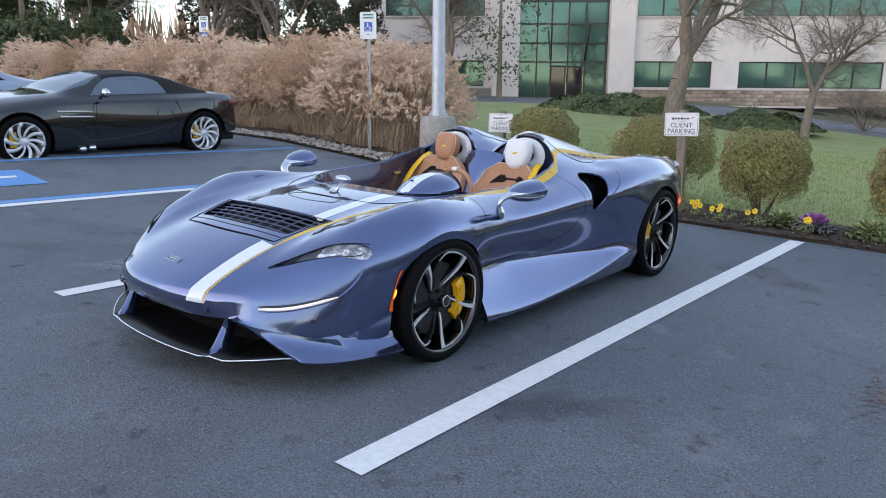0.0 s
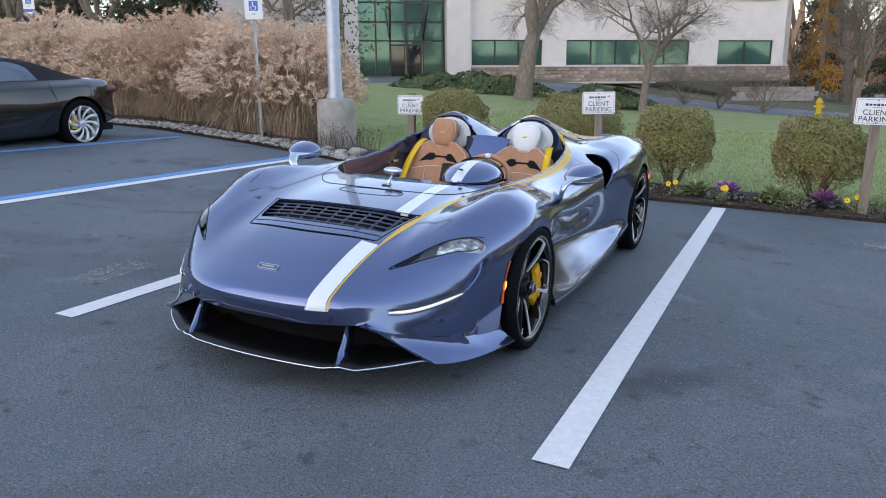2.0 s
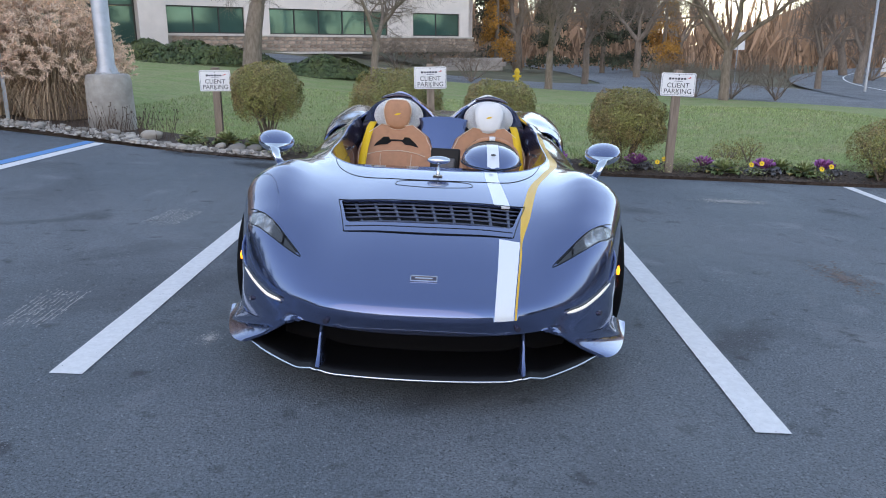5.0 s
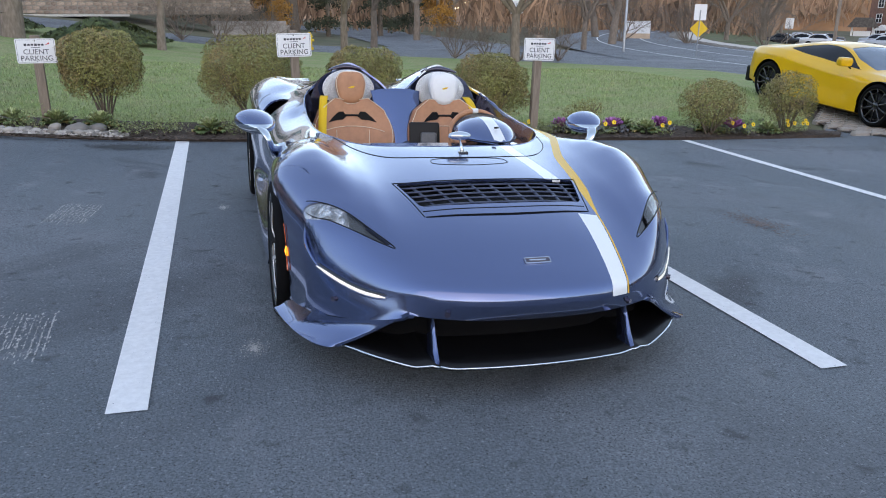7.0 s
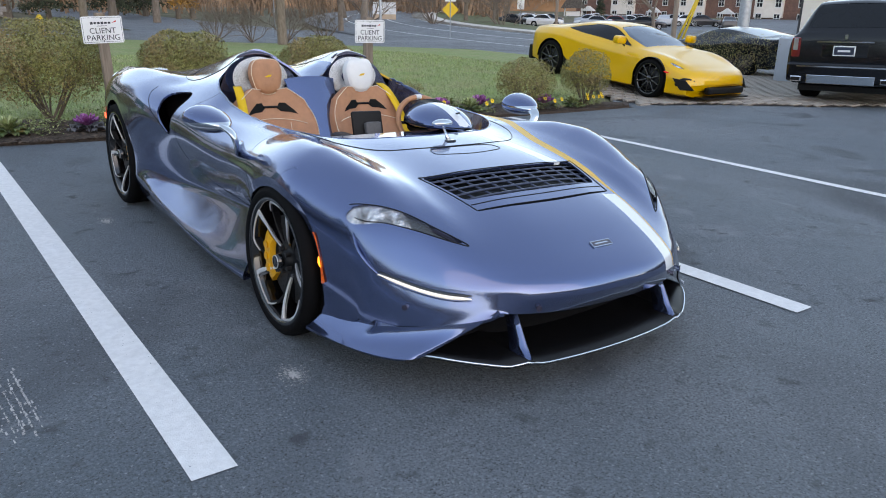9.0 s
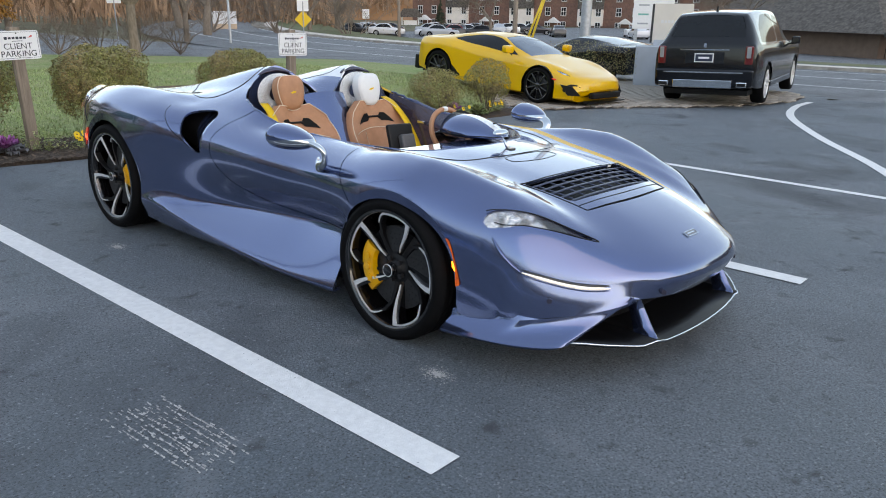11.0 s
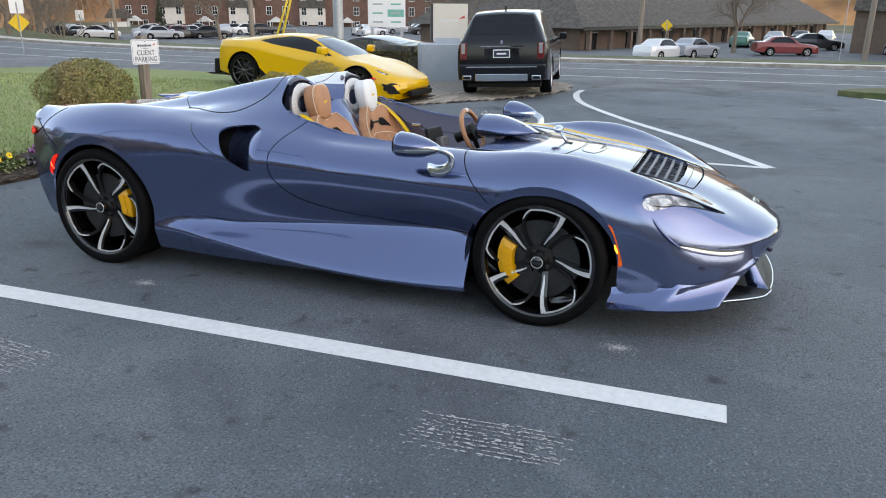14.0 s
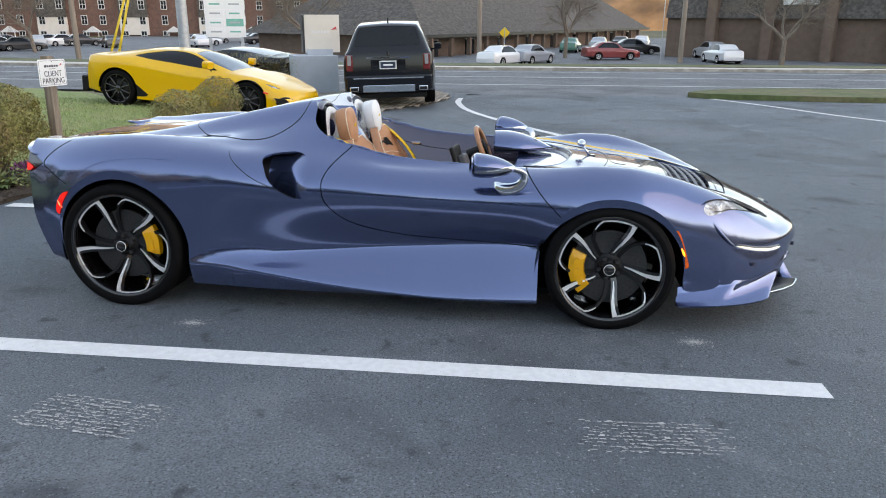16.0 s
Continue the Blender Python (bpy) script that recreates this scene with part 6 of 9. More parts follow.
# Dark grey grand tourer with a black canvas top.
GT = [
    [(-1.0, 0, .50), (-.95, 0, .66), (-.7, 0, .80), (-.2, 0, .90), (.3, 0, .96), (.55, 0, .99), (.9, 0, 1.13), (1.28, 0, 1.25), (1.75, 0, 1.285), (2.2, 0, 1.25), (2.75, 0, 1.07), (2.95, 0, 1.02), (3.35, 0, .98), (3.55, 0, .93), (3.62, 0, .6)],
    [(-1.0, .4, .49), (-.95, .42, .64), (-.7, .5, .78), (-.2, .56, .88), (.3, .60, .94), (.55, .62, .965), (.9, .60, 1.10), (1.28, .54, 1.22), (1.75, .53, 1.25), (2.2, .54, 1.21), (2.75, .60, 1.05), (2.95, .62, 1.0), (3.35, .6, .97), (3.55, .58, .92), (3.62, .55, .6)],
    [(-1.0, .6, .47), (-.95, .64, .58), (-.7, .72, .72), (-.2, .78, .83), (.3, .78, .89), (.55, .775, .915), (.9, .77, .925), (1.28, .765, .93), (1.75, .76, .94), (2.2, .76, .95), (2.75, .77, .965), (2.95, .78, .97), (3.35, .76, .95), (3.55, .72, .89), (3.62, .65, .58)],
    [(-1.0, .7, .44), (-.95, .75, .52), (-.7, .83, .66), (-.2, .89, .76), (.3, .89, .80), (.9, .865, .83), (1.75, .86, .84), (2.4, .90, .87), (2.8, .915, .885), (3.3, .86, .86), (3.55, .78, .80), (3.62, .7, .55)],
    [(-1.0, .72, .36), (-.95, .78, .40), (-.5, .9, .5), (0, .95, .56), (.4, .93, .56), (.9, .90, .56), (1.75, .905, .57), (2.4, .95, .6), (2.8, .955, .62), (3.3, .88, .62), (3.62, .72, .5)],
    [(-1.0, .7, .22), (-.5, .9, .22), (.4, .90, .24), (1.75, .90, .26), (2.8, .92, .28), (3.62, .7, .36)],
    [(-1.0, .6, .18), (-.5, .8, .17), (.4, .82, .19), (1.75, .82, .2), (2.8, .82, .22), (3.62, .6, .34)],
]
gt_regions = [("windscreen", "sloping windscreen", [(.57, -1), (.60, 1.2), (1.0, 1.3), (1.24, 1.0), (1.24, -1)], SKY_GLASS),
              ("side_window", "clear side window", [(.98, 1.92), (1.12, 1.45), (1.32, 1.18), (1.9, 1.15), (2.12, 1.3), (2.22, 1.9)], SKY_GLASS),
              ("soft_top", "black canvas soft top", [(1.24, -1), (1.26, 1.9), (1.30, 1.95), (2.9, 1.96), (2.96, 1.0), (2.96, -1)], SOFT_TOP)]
SW = (SILVER, 10, .26, "swirl")
gt = add_car("grand_tourer", "dark grey two-seat roadster with closed black canvas top and silver wheels", GT, gt_regions, [(0.0, .345, .945, SW), (2.72, .35, .955, SW)], GREY_PAINT,
             pose(-8.17, 1.22, .44, .9, 3.3, .7), nose=(.45, 0.0, .9, .25, 2.9), group="parked cars")
for z, y0, y1 in ((.665, .50, .96), (.735, .46, .95)):
    tube("side_fin", [(.915, y, z - .02 * (y - .5)) for y in np.linspace(y0, y1, 6)], .011, SILVER, gt, "bright side gill strip", seg=6)
tube("tail_pipe", [(.86, .72, .20), (.95, .80, .21)], .035, CHROME, gt, "chrome side exhaust")
tube("tail_pipe", [(.86, .86, .21), (.95, .94, .22)], .035, CHROME, gt, "chrome side exhaust")
bm = bmesh.new()
bmesh.ops.create_uvsphere(bm, u_segments=16, v_segments=10, radius=.1)
bmesh.ops.scale(bm, vec=(.9, .6, .65), verts=bm.verts)
bmesh.ops.translate(bm, vec=(.97, 1.12, .985), verts=bm.verts)
mi = part("door_mirror", bm, MIRROR_SILVER, gt, "silver door mirror", smooth=True)
tube("mirror_arm", [(.87, 1.08, .90), (.93, 1.10, .96)], .02, BLACK, mi)
for side in (1, -1):
    bm = bmesh.new()
    bmesh.ops.create_uvsphere(bm, u_segments=14, v_segments=8, radius=.1)
    bmesh.ops.scale(bm, vec=(.4, 1.0, .55), verts=bm.verts)
    bmesh.ops.translate(bm, vec=(side * .82, 3.36, .82), verts=bm.verts)
    part("tail_light", bm, RED_OFF, gt, "red tail light", smooth=True)
tube("door_gap", spline([(.905, 1.02, .90), (.935, .98, .55), (.925, 1.05, .33)], 14), .004, BLACK, gt, seg=4)
tube("door_gap", spline([(.90, 2.25, .93), (.945, 2.32, .62), (.94, 2.1, .36)], 14), .004, BLACK, gt, seg=4)

# Silver-blue coupe beyond it.
SB = add_car("silver_blue_coupe", "silver-blue coupe with dark windows parked beyond the grey roadster", GT, [("windscreen", "", [(.57, -1), (.60, 1.2), (1.0, 1.3), (1.24, 1.0), (1.24, -1)], CAR_GLASS), ("side_window", "", [(.98, 1.92), (1.12, 1.45), (1.32, 1.18), (2.0, 1.15), (2.5, 1.5), (2.6, 1.9)], CAR_GLASS)],
             [(0.0, .34, .945, (SILVER, 8, .26, "swirl")), (2.72, .34, .955, (SILVER, 8, .26, "swirl"))], BLUE_SILVER, pose(-11.0, -.4, .62, .9, 3.3, 0), nose=(.45, 0.0, .9, .25, 2.9), group="parked cars")

# Yellow wedge-shaped sports car.
YC = [
    [(-1.0, 0, .36), (-.97, 0, .50), (-.7, 0, .60), (-.2, 0, .72), (.15, 0, .80), (.35, 0, .84), (.8, 0, 1.01), (1.2, 0, 1.125), (1.55, 0, 1.165), (2.0, 0, 1.15), (2.6, 0, 1.06), (3.1, 0, .98), (3.4, 0, .95), (3.46, 0, .80)],
    [(-1.0, .4, .35), (-.97, .42, .49), (-.7, .45, .60), (-.2, .5, .72), (.15, .54, .79), (.35, .57, .82), (.8, .56, .97), (1.2, .50, 1.09), (1.55, .49, 1.13), (2.0, .50, 1.11), (2.6, .54, 1.02), (3.1, .58, .95), (3.4, .58, .93), (3.46, .56, .78)],
    [(-1.0, .62, .34), (-.97, .66, .46), (-.7, .70, .60), (-.3, .74, .725), (0, .76, .77), (.35, .76, .79), (.8, .765, .805), (1.2, .78, .83), (1.55, .80, .855), (2.0, .82, .89), (2.35, .84, .94), (2.6, .84, .95), (3.1, .80, .94), (3.4, .75, .91), (3.46, .72, .76)],
    [(-1.0, .74, .32), (-.97, .79, .40), (-.7, .86, .54), (-.3, .91, .65), (0, .93, .68), (.35, .91, .66), (.8, .89, .67), (1.55, .895, .72), (2.0, .92, .78), (2.35, .945, .82), (2.65, .955, .83), (3.1, .93, .82), (3.4, .88, .80), (3.46, .84, .68)],
    [(-1.0, .80, .26), (-.97, .84, .30), (-.5, .93, .40), (0, .96, .48), (.4, .93, .46), (.8, .90, .46), (1.55, .90, .48), (2.0, .93, .5), (2.65, .965, .56), (3.2, .94, .55), (3.46, .86, .5)],
    [(-1.0, .80, .16), (-.5, .93, .16), (.4, .93, .17), (1.55, .93, .17), (2.65, .95, .2), (3.46, .82, .3)],
    [(-1.0, .7, .13), (-.5, .8, .12), (1.55, .8, .13), (3.46, .7, .26)],
]
yc_regions = [("windscreen", "steep windscreen with pale sky put into its colour", [(.38, -1), (.42, 1.25), (.85, 1.2), (1.22, .95), (1.24, -1)], SKY_GLASS),
              ("side_window", "dark side window", [(.62, 1.88), (.95, 1.3), (1.3, 1.1), (1.75, 1.1), (2.15, 1.35), (2.4, 1.72), (1.9, 1.80), (1.2, 1.86)], CAR_GLASS),
              ("side_intake", "black side intake", [(1.95, 4.7), (2.25, 4.15), (2.3, 4.85)], BLACK),
              ("headlight", "slim clear headlight", [(-.80, 2.1), (-.52, 2.35), (-.44, 2.55), (-.62, 2.55)], LAMP_BODY),
              ("nose_intake", "black hexagonal nose intake", [(-.995, 2.2), (-.93, 3.6), (-.86, 4.35), (-.80, 4.2), (-.90, 3.2)], BLACK)]
BW = (BLACK_GLOSS, 10, .27, "mesh")
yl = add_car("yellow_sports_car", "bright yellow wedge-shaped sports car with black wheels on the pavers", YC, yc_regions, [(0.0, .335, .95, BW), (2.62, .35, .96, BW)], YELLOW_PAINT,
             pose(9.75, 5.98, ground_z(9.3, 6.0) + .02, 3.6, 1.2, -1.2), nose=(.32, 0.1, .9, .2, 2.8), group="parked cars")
box("nose_mouth", 0, -.945, .25, 1.0, .12, .12, BLACK, yl, "black lower nose mouth", bevel=.03)
box("front_lip", 0, -.88, .13, 1.3, .28, .018, BLACK, yl)
for side in (1, -1):
    mi = extrude_poly("door_mirror", rounded(.22, .14, .05), -.06, .06, YELLOW_PAINT, yl, "yellow door mirror", m=pose(side * 1.02, .72, .93, 90, 0, 8 * side), bevel=.02)
    tube("mirror_arm", [(side * .86, .74, .82), (side * .97, .73, .90)], .015, BLACK, mi)
    for k in range(1):
        tube("marker_strip", [(side * .935, -.42, .50), (side * .955, -.33, .51)], .012, RED_LENS, yl, flat=.5)
    extrude_poly("corner_intake", [(-.20, -.08), (-.04, .07), (.20, .10), (.04, -.09)], -.01, .012, BLACK, yl, "black corner intake", m=pose(side * .845, -.70, .33, 90, 0, 58 * side) @ Matrix.Diagonal((side, 1, 1, 1)))
box("rear_bumper", 0, 3.40, .38, 1.6, .14, .3, BLACK, yl, bevel=.03)

# Black and silver luxury off-roader seen from behind.
SV = [
    [(-.92, 0, .80), (-.9, 0, 1.05), (-.6, 0, 1.14), (.2, 0, 1.20), (.62, 0, 1.24), (1.3, 0, 1.72), (1.7, 0, 1.80), (2.8, 0, 1.83), (3.8, 0, 1.79), (4.06, 0, 1.74), (4.34, 0, 1.28), (4.41, 0, 1.18), (4.43, 0, 1.0), (4.44, 0, .55)],
    [(-.92, .6, .80), (-.9, .62, 1.04), (-.6, .68, 1.12), (.2, .72, 1.17), (.62, .74, 1.20), (1.3, .66, 1.69), (1.7, .655, 1.77), (2.8, .66, 1.80), (3.8, .64, 1.76), (4.06, .62, 1.71), (4.34, .70, 1.27), (4.41, .72, 1.17), (4.43, .72, 1.0), (4.44, .72, .55)],
    [(-.92, .85, .78), (-.9, .88, .98), (-.6, .92, 1.05), (.2, .94, 1.09), (.62, .945, 1.11), (1.3, .94, 1.12), (1.7, .94, 1.125), (2.8, .94, 1.14), (3.8, .935, 1.16), (4.06, .925, 1.17), (4.34, .91, 1.16), (4.41, .90, 1.12), (4.43, .89, .95), (4.44, .89, .55)],
    [(-.92, .88, .7), (-.9, .92, .88), (-.6, .97, .95), (.2, .985, 1.0), (1.3, .985, 1.02), (2.8, .985, 1.03), (3.8, .985, 1.03), (4.2, .97, 1.0), (4.41, .94, .95), (4.43, .92, .85), (4.44, .92, .5)],
    [(-.92, .88, .5), (-.6, .98, .6), (.2, 1.0, .66), (2.8, 1.0, .68), (3.8, 1.0, .68), (4.3, .97, .64), (4.43, .94, .6), (4.44, .93, .45)],
    [(-.92, .86, .3), (.2, .99, .3), (2.8, .99, .32), (4.2, .97, .36), (4.43, .92, .42), (4.44, .9, .42)],
    [(-.92, .7, .25), (.2, .85, .25), (2.8, .85, .27), (4.43, .8, .36), (4.44, .8, .36)],
]
ROOF_SILVER = mat("dark_silver_paint", (0.24, 0.25, 0.26), 0.25, 0.6, coat=1.0, vary=0.03, scale=200.0)
sv_regions = [("windscreen", "", [(.66, -1), (.70, 1.3), (1.1, 1.3), (1.27, .95), (1.27, -1)], CAR_GLASS),
              ("rear_window", "dark rear window", [(4.10, -1), (4.09, .92), (4.31, 1.08), (4.33, -1)], CAR_GLASS),
              ("side_window", "dark side window", [(.95, 1.88), (1.2, 1.32), (1.5, 1.18), (2.2, 1.14), (2.2, 1.9)], CAR_GLASS),
              ("rear_side_window", "dark rear side window", [(2.28, 1.9), (2.28, 1.14), (3.3, 1.16), (3.75, 1.45), (3.85, 1.9)], CAR_GLASS),
              ("silver_roof", "pale silver roof and pillars", [(.62, -1), (.64, 2.0), (4.02, 2.0), (3.98, 1.05), (3.90, -1)], ROOF_SILVER)]
CW = (SILVER, 7, .28, "plain")
sv = add_car("luxury_off_roader", "tall black and silver luxury off-roader seen from behind on the pavers", SV, sv_regions, [(0.0, .385, .985, CW), (3.3, .385, .985, CW)], BLACK_PAINT,
             pose(12.35, 3.92, ground_z(12.4, 3.9) + .035, 0, 0, 0) @ pose(0, 0, 0, 0, 1.8, 99) @ pose(0, -3.3, 0), group="parked cars", arch_gap=.06)
for side in (1, -1):
    tl = box("tail_light", side * .82, 4.405, .98, .15, .10, .34, RED_OFF, sv, "upright red and clear tail light", bevel=.02)
    box("clear_lens", side * .82, 4.44, 1.03, .08, .05, .2, SILVER_PAINT, tl, bevel=.01)
    pipe = box("exhaust_trim", side * .74, 4.485, .44, .2, .06, .1, CHROME, sv, "chrome exhaust surround", bevel=.02)
    box("exhaust_hole", side * .74, 4.51, .44, .15, .02, .06, BLACK, pipe)
box("rear_bumper", 0, 4.42, .56, 1.86, .14, .34, BLACK_PAINT, sv, bevel=.05)
box("chrome_strip", 0, 4.495, .66, 1.5, .012, .022, CHROME, sv, "chrome bumper strip")
box("skid_plate", 0, 4.49, .44, 1.12, .03, .15, MIRROR_SILVER, sv, "brushed metal skid plate", bevel=.01)
pp = box("number_plate", 0, 4.455, .93, .36, .012, .17, SIGN_WHITE, sv, "dark plate in a white frame", bevel=.003)
box("plate_face", 0, 4.463, .93, .32, .006, .13, PLATE, pp)
box("plate_bar", 0, 4.468, .93, .2, .004, .035, SIGN_WHITE, pp)
box("plate_recess", 0, 4.435, .93, .74, .012, .22, BLACK_GLOSS, sv, bevel=.004)
box("boot_handle", 0, 4.455, 1.08, .92, .02, .022, CHROME, sv, "long chrome boot handle")
box("boot_badge", 0, 4.43, 1.16, .05, .012, .08, CHROME, sv)
extrude_poly("roof_fin", [(-.05, 0), (.06, 0), (.0, .09)], -.015, .015, BLACK, sv, m=pose(0, 3.7, 1.79, 90, 0, 90))
for side in (1, -1):
    mm = box("door_mirror", side * 1.10, .95, 1.16, .18, .1, .16, BLACK_PAINT, sv, bevel=.03)
    box("mirror_arm", side * .99, .95, 1.09, .12, .05, .04, BLACK_PAINT, mm)
    box("sill_strip", side * 1.0, 1.9, .42, .02, 2.4, .03, CHROME, sv)

# Black coupe with a pale roof behind the yellow car.
bk = add_car("black_coupe", "black coupe with pale roof parked behind the yellow car", YC, [yc_regions[0], yc_regions[1], ("pale_roof", "", [(1.24, -1), (1.26, 1.05), (2.9, 1.3), (2.9, -1)], SILVER_PAINT)],
             [(0.0, .335, .95, BW), (2.62, .35, .96, BW)], BLACK_PAINT, pose(16.5, 9.5, ground_z(16.5, 9.5) + .03, 0, 1, 172) @ pose(0, -1.3, 0), nose=(.32, 0.1, .9, .2, 2.8), group="parked cars")
for side in (1, -1):
    V, F = lathe([(0, .03), (.07, .03), (.085, .0)], 18, 'Y')
    mesh_ob("tail_light", [(x + side * .55, y + 3.44, z + .72) for x, y, z in V], F, RED_OFF, bk, "round tail light")

# Distant parked cars, plain saloons.
far_paints = [mat(n, c, 0.3, 0.2, coat=1.0, vary=0.04, scale=50.0) for n, c in (("far_white", (.7, .7, .72)), ("far_silver", (.4, .42, .45)), ("far_black", (.02, .02, .025)), ("far_red", (.25, .03, .03)), ("far_blue", (.3, .32, .36)), ("far_green", (.03, .16, .12)))]
SD = [
    [(-.85, 0, .5), (-.82, 0, .72), (-.5, 0, .85), (.3, 0, .95), (.5, 0, .98), (1.1, 0, 1.38), (1.5, 0, 1.46), (2.3, 0, 1.44), (3.0, 0, 1.08), (3.6, 0, 1.02), (3.7, 0, .6)],
    [(-.85, .5, .5), (-.82, .55, .7), (-.5, .6, .83), (.3, .66, .93), (.5, .68, .96), (1.1, .58, 1.35), (1.5, .56, 1.43), (2.3, .56, 1.41), (3.0, .64, 1.06), (3.6, .62, 1.0), (3.7, .6, .6)],
    [(-.85, .7, .48), (-.82, .75, .62), (-.5, .8, .76), (.3, .82, .86), (1.1, .82, .91), (2.3, .82, .94), (3.0, .8, .95), (3.6, .76, .92), (3.7, .72, .58)],
    [(-.85, .74, .4), (-.5, .86, .6), (.3, .89, .7), (2.3, .89, .74), (3.2, .87, .74), (3.7, .76, .5)],
    [(-.85, .72, .25), (-.5, .87, .25), (2.3, .89, .27), (3.2, .87, .3), (3.7, .74, .36)],
    [(-.85, .6, .2), (2.3, .8, .2), (3.7, .6, .3)],
]
sd_regions = [("windscreen", "", [(.55, -1), (.58, 1.2), (1.0, 1.2), (1.12, .95), (1.12, -1)], CAR_GLASS), ("side_window", "", [(.75, 1.85), (1.05, 1.3), (1.5, 1.12), (2.2, 1.12), (2.7, 1.5), (2.75, 1.85)], CAR_GLASS)]
FW = (SILVER, 5, .2, "plain")
protos = [add_car("saloon_car", lab, SD, sd_regions, [(0.0, .32, .885, FW), (2.7, .32, .885, FW)], far_paints[k], at(*p), group="distant parked cars") for k, (lab, p) in enumerate((
    ("white car parked across the road", (52.0, 3.0, 0, 60)), ("silver car parked by the apartments", (66, 58, 0, 40)), ("black car parked by the apartments", (70, 54.5, 0, 40)), ("red car parked across the road", (60, -6.0, 0, 15)), ("blue car parked across the road", (54.5, 1.0, 0, 60)), ("green car parked by the shops", (75, -2, 0, 80))))]
rg = random.Random(17)
for k in range(34):
    f = rg.random()
    x, y = 60 + 42 * (1 - f) + rg.uniform(-1, 1), 30 + 46 * f + rg.uniform(-6, 6) - 4
    if k % 3 == 0:
        x, y = 66 + 38 * (1 - f), 34 + 44 * f
    if abs(x - 60) < 4 and abs(y - 27) < 6:
        continue
    copy_thing(protos[rg.choice([0, 1, 1, 2, 2, 3, 4, 0])], at(x, y, 0, rg.choice([40, 44, 220, 130])))
for x, y, yaw, p in ((78, -5, 80, 1), (81, -7.5, 80, 2), (84, -10, 80, 0), (70, -9, 10, 2), (57.5, -12.5, 100, 0), (64, -13, 100, 1)):
    copy_thing(protos[p], at(x, y, 0, yaw))

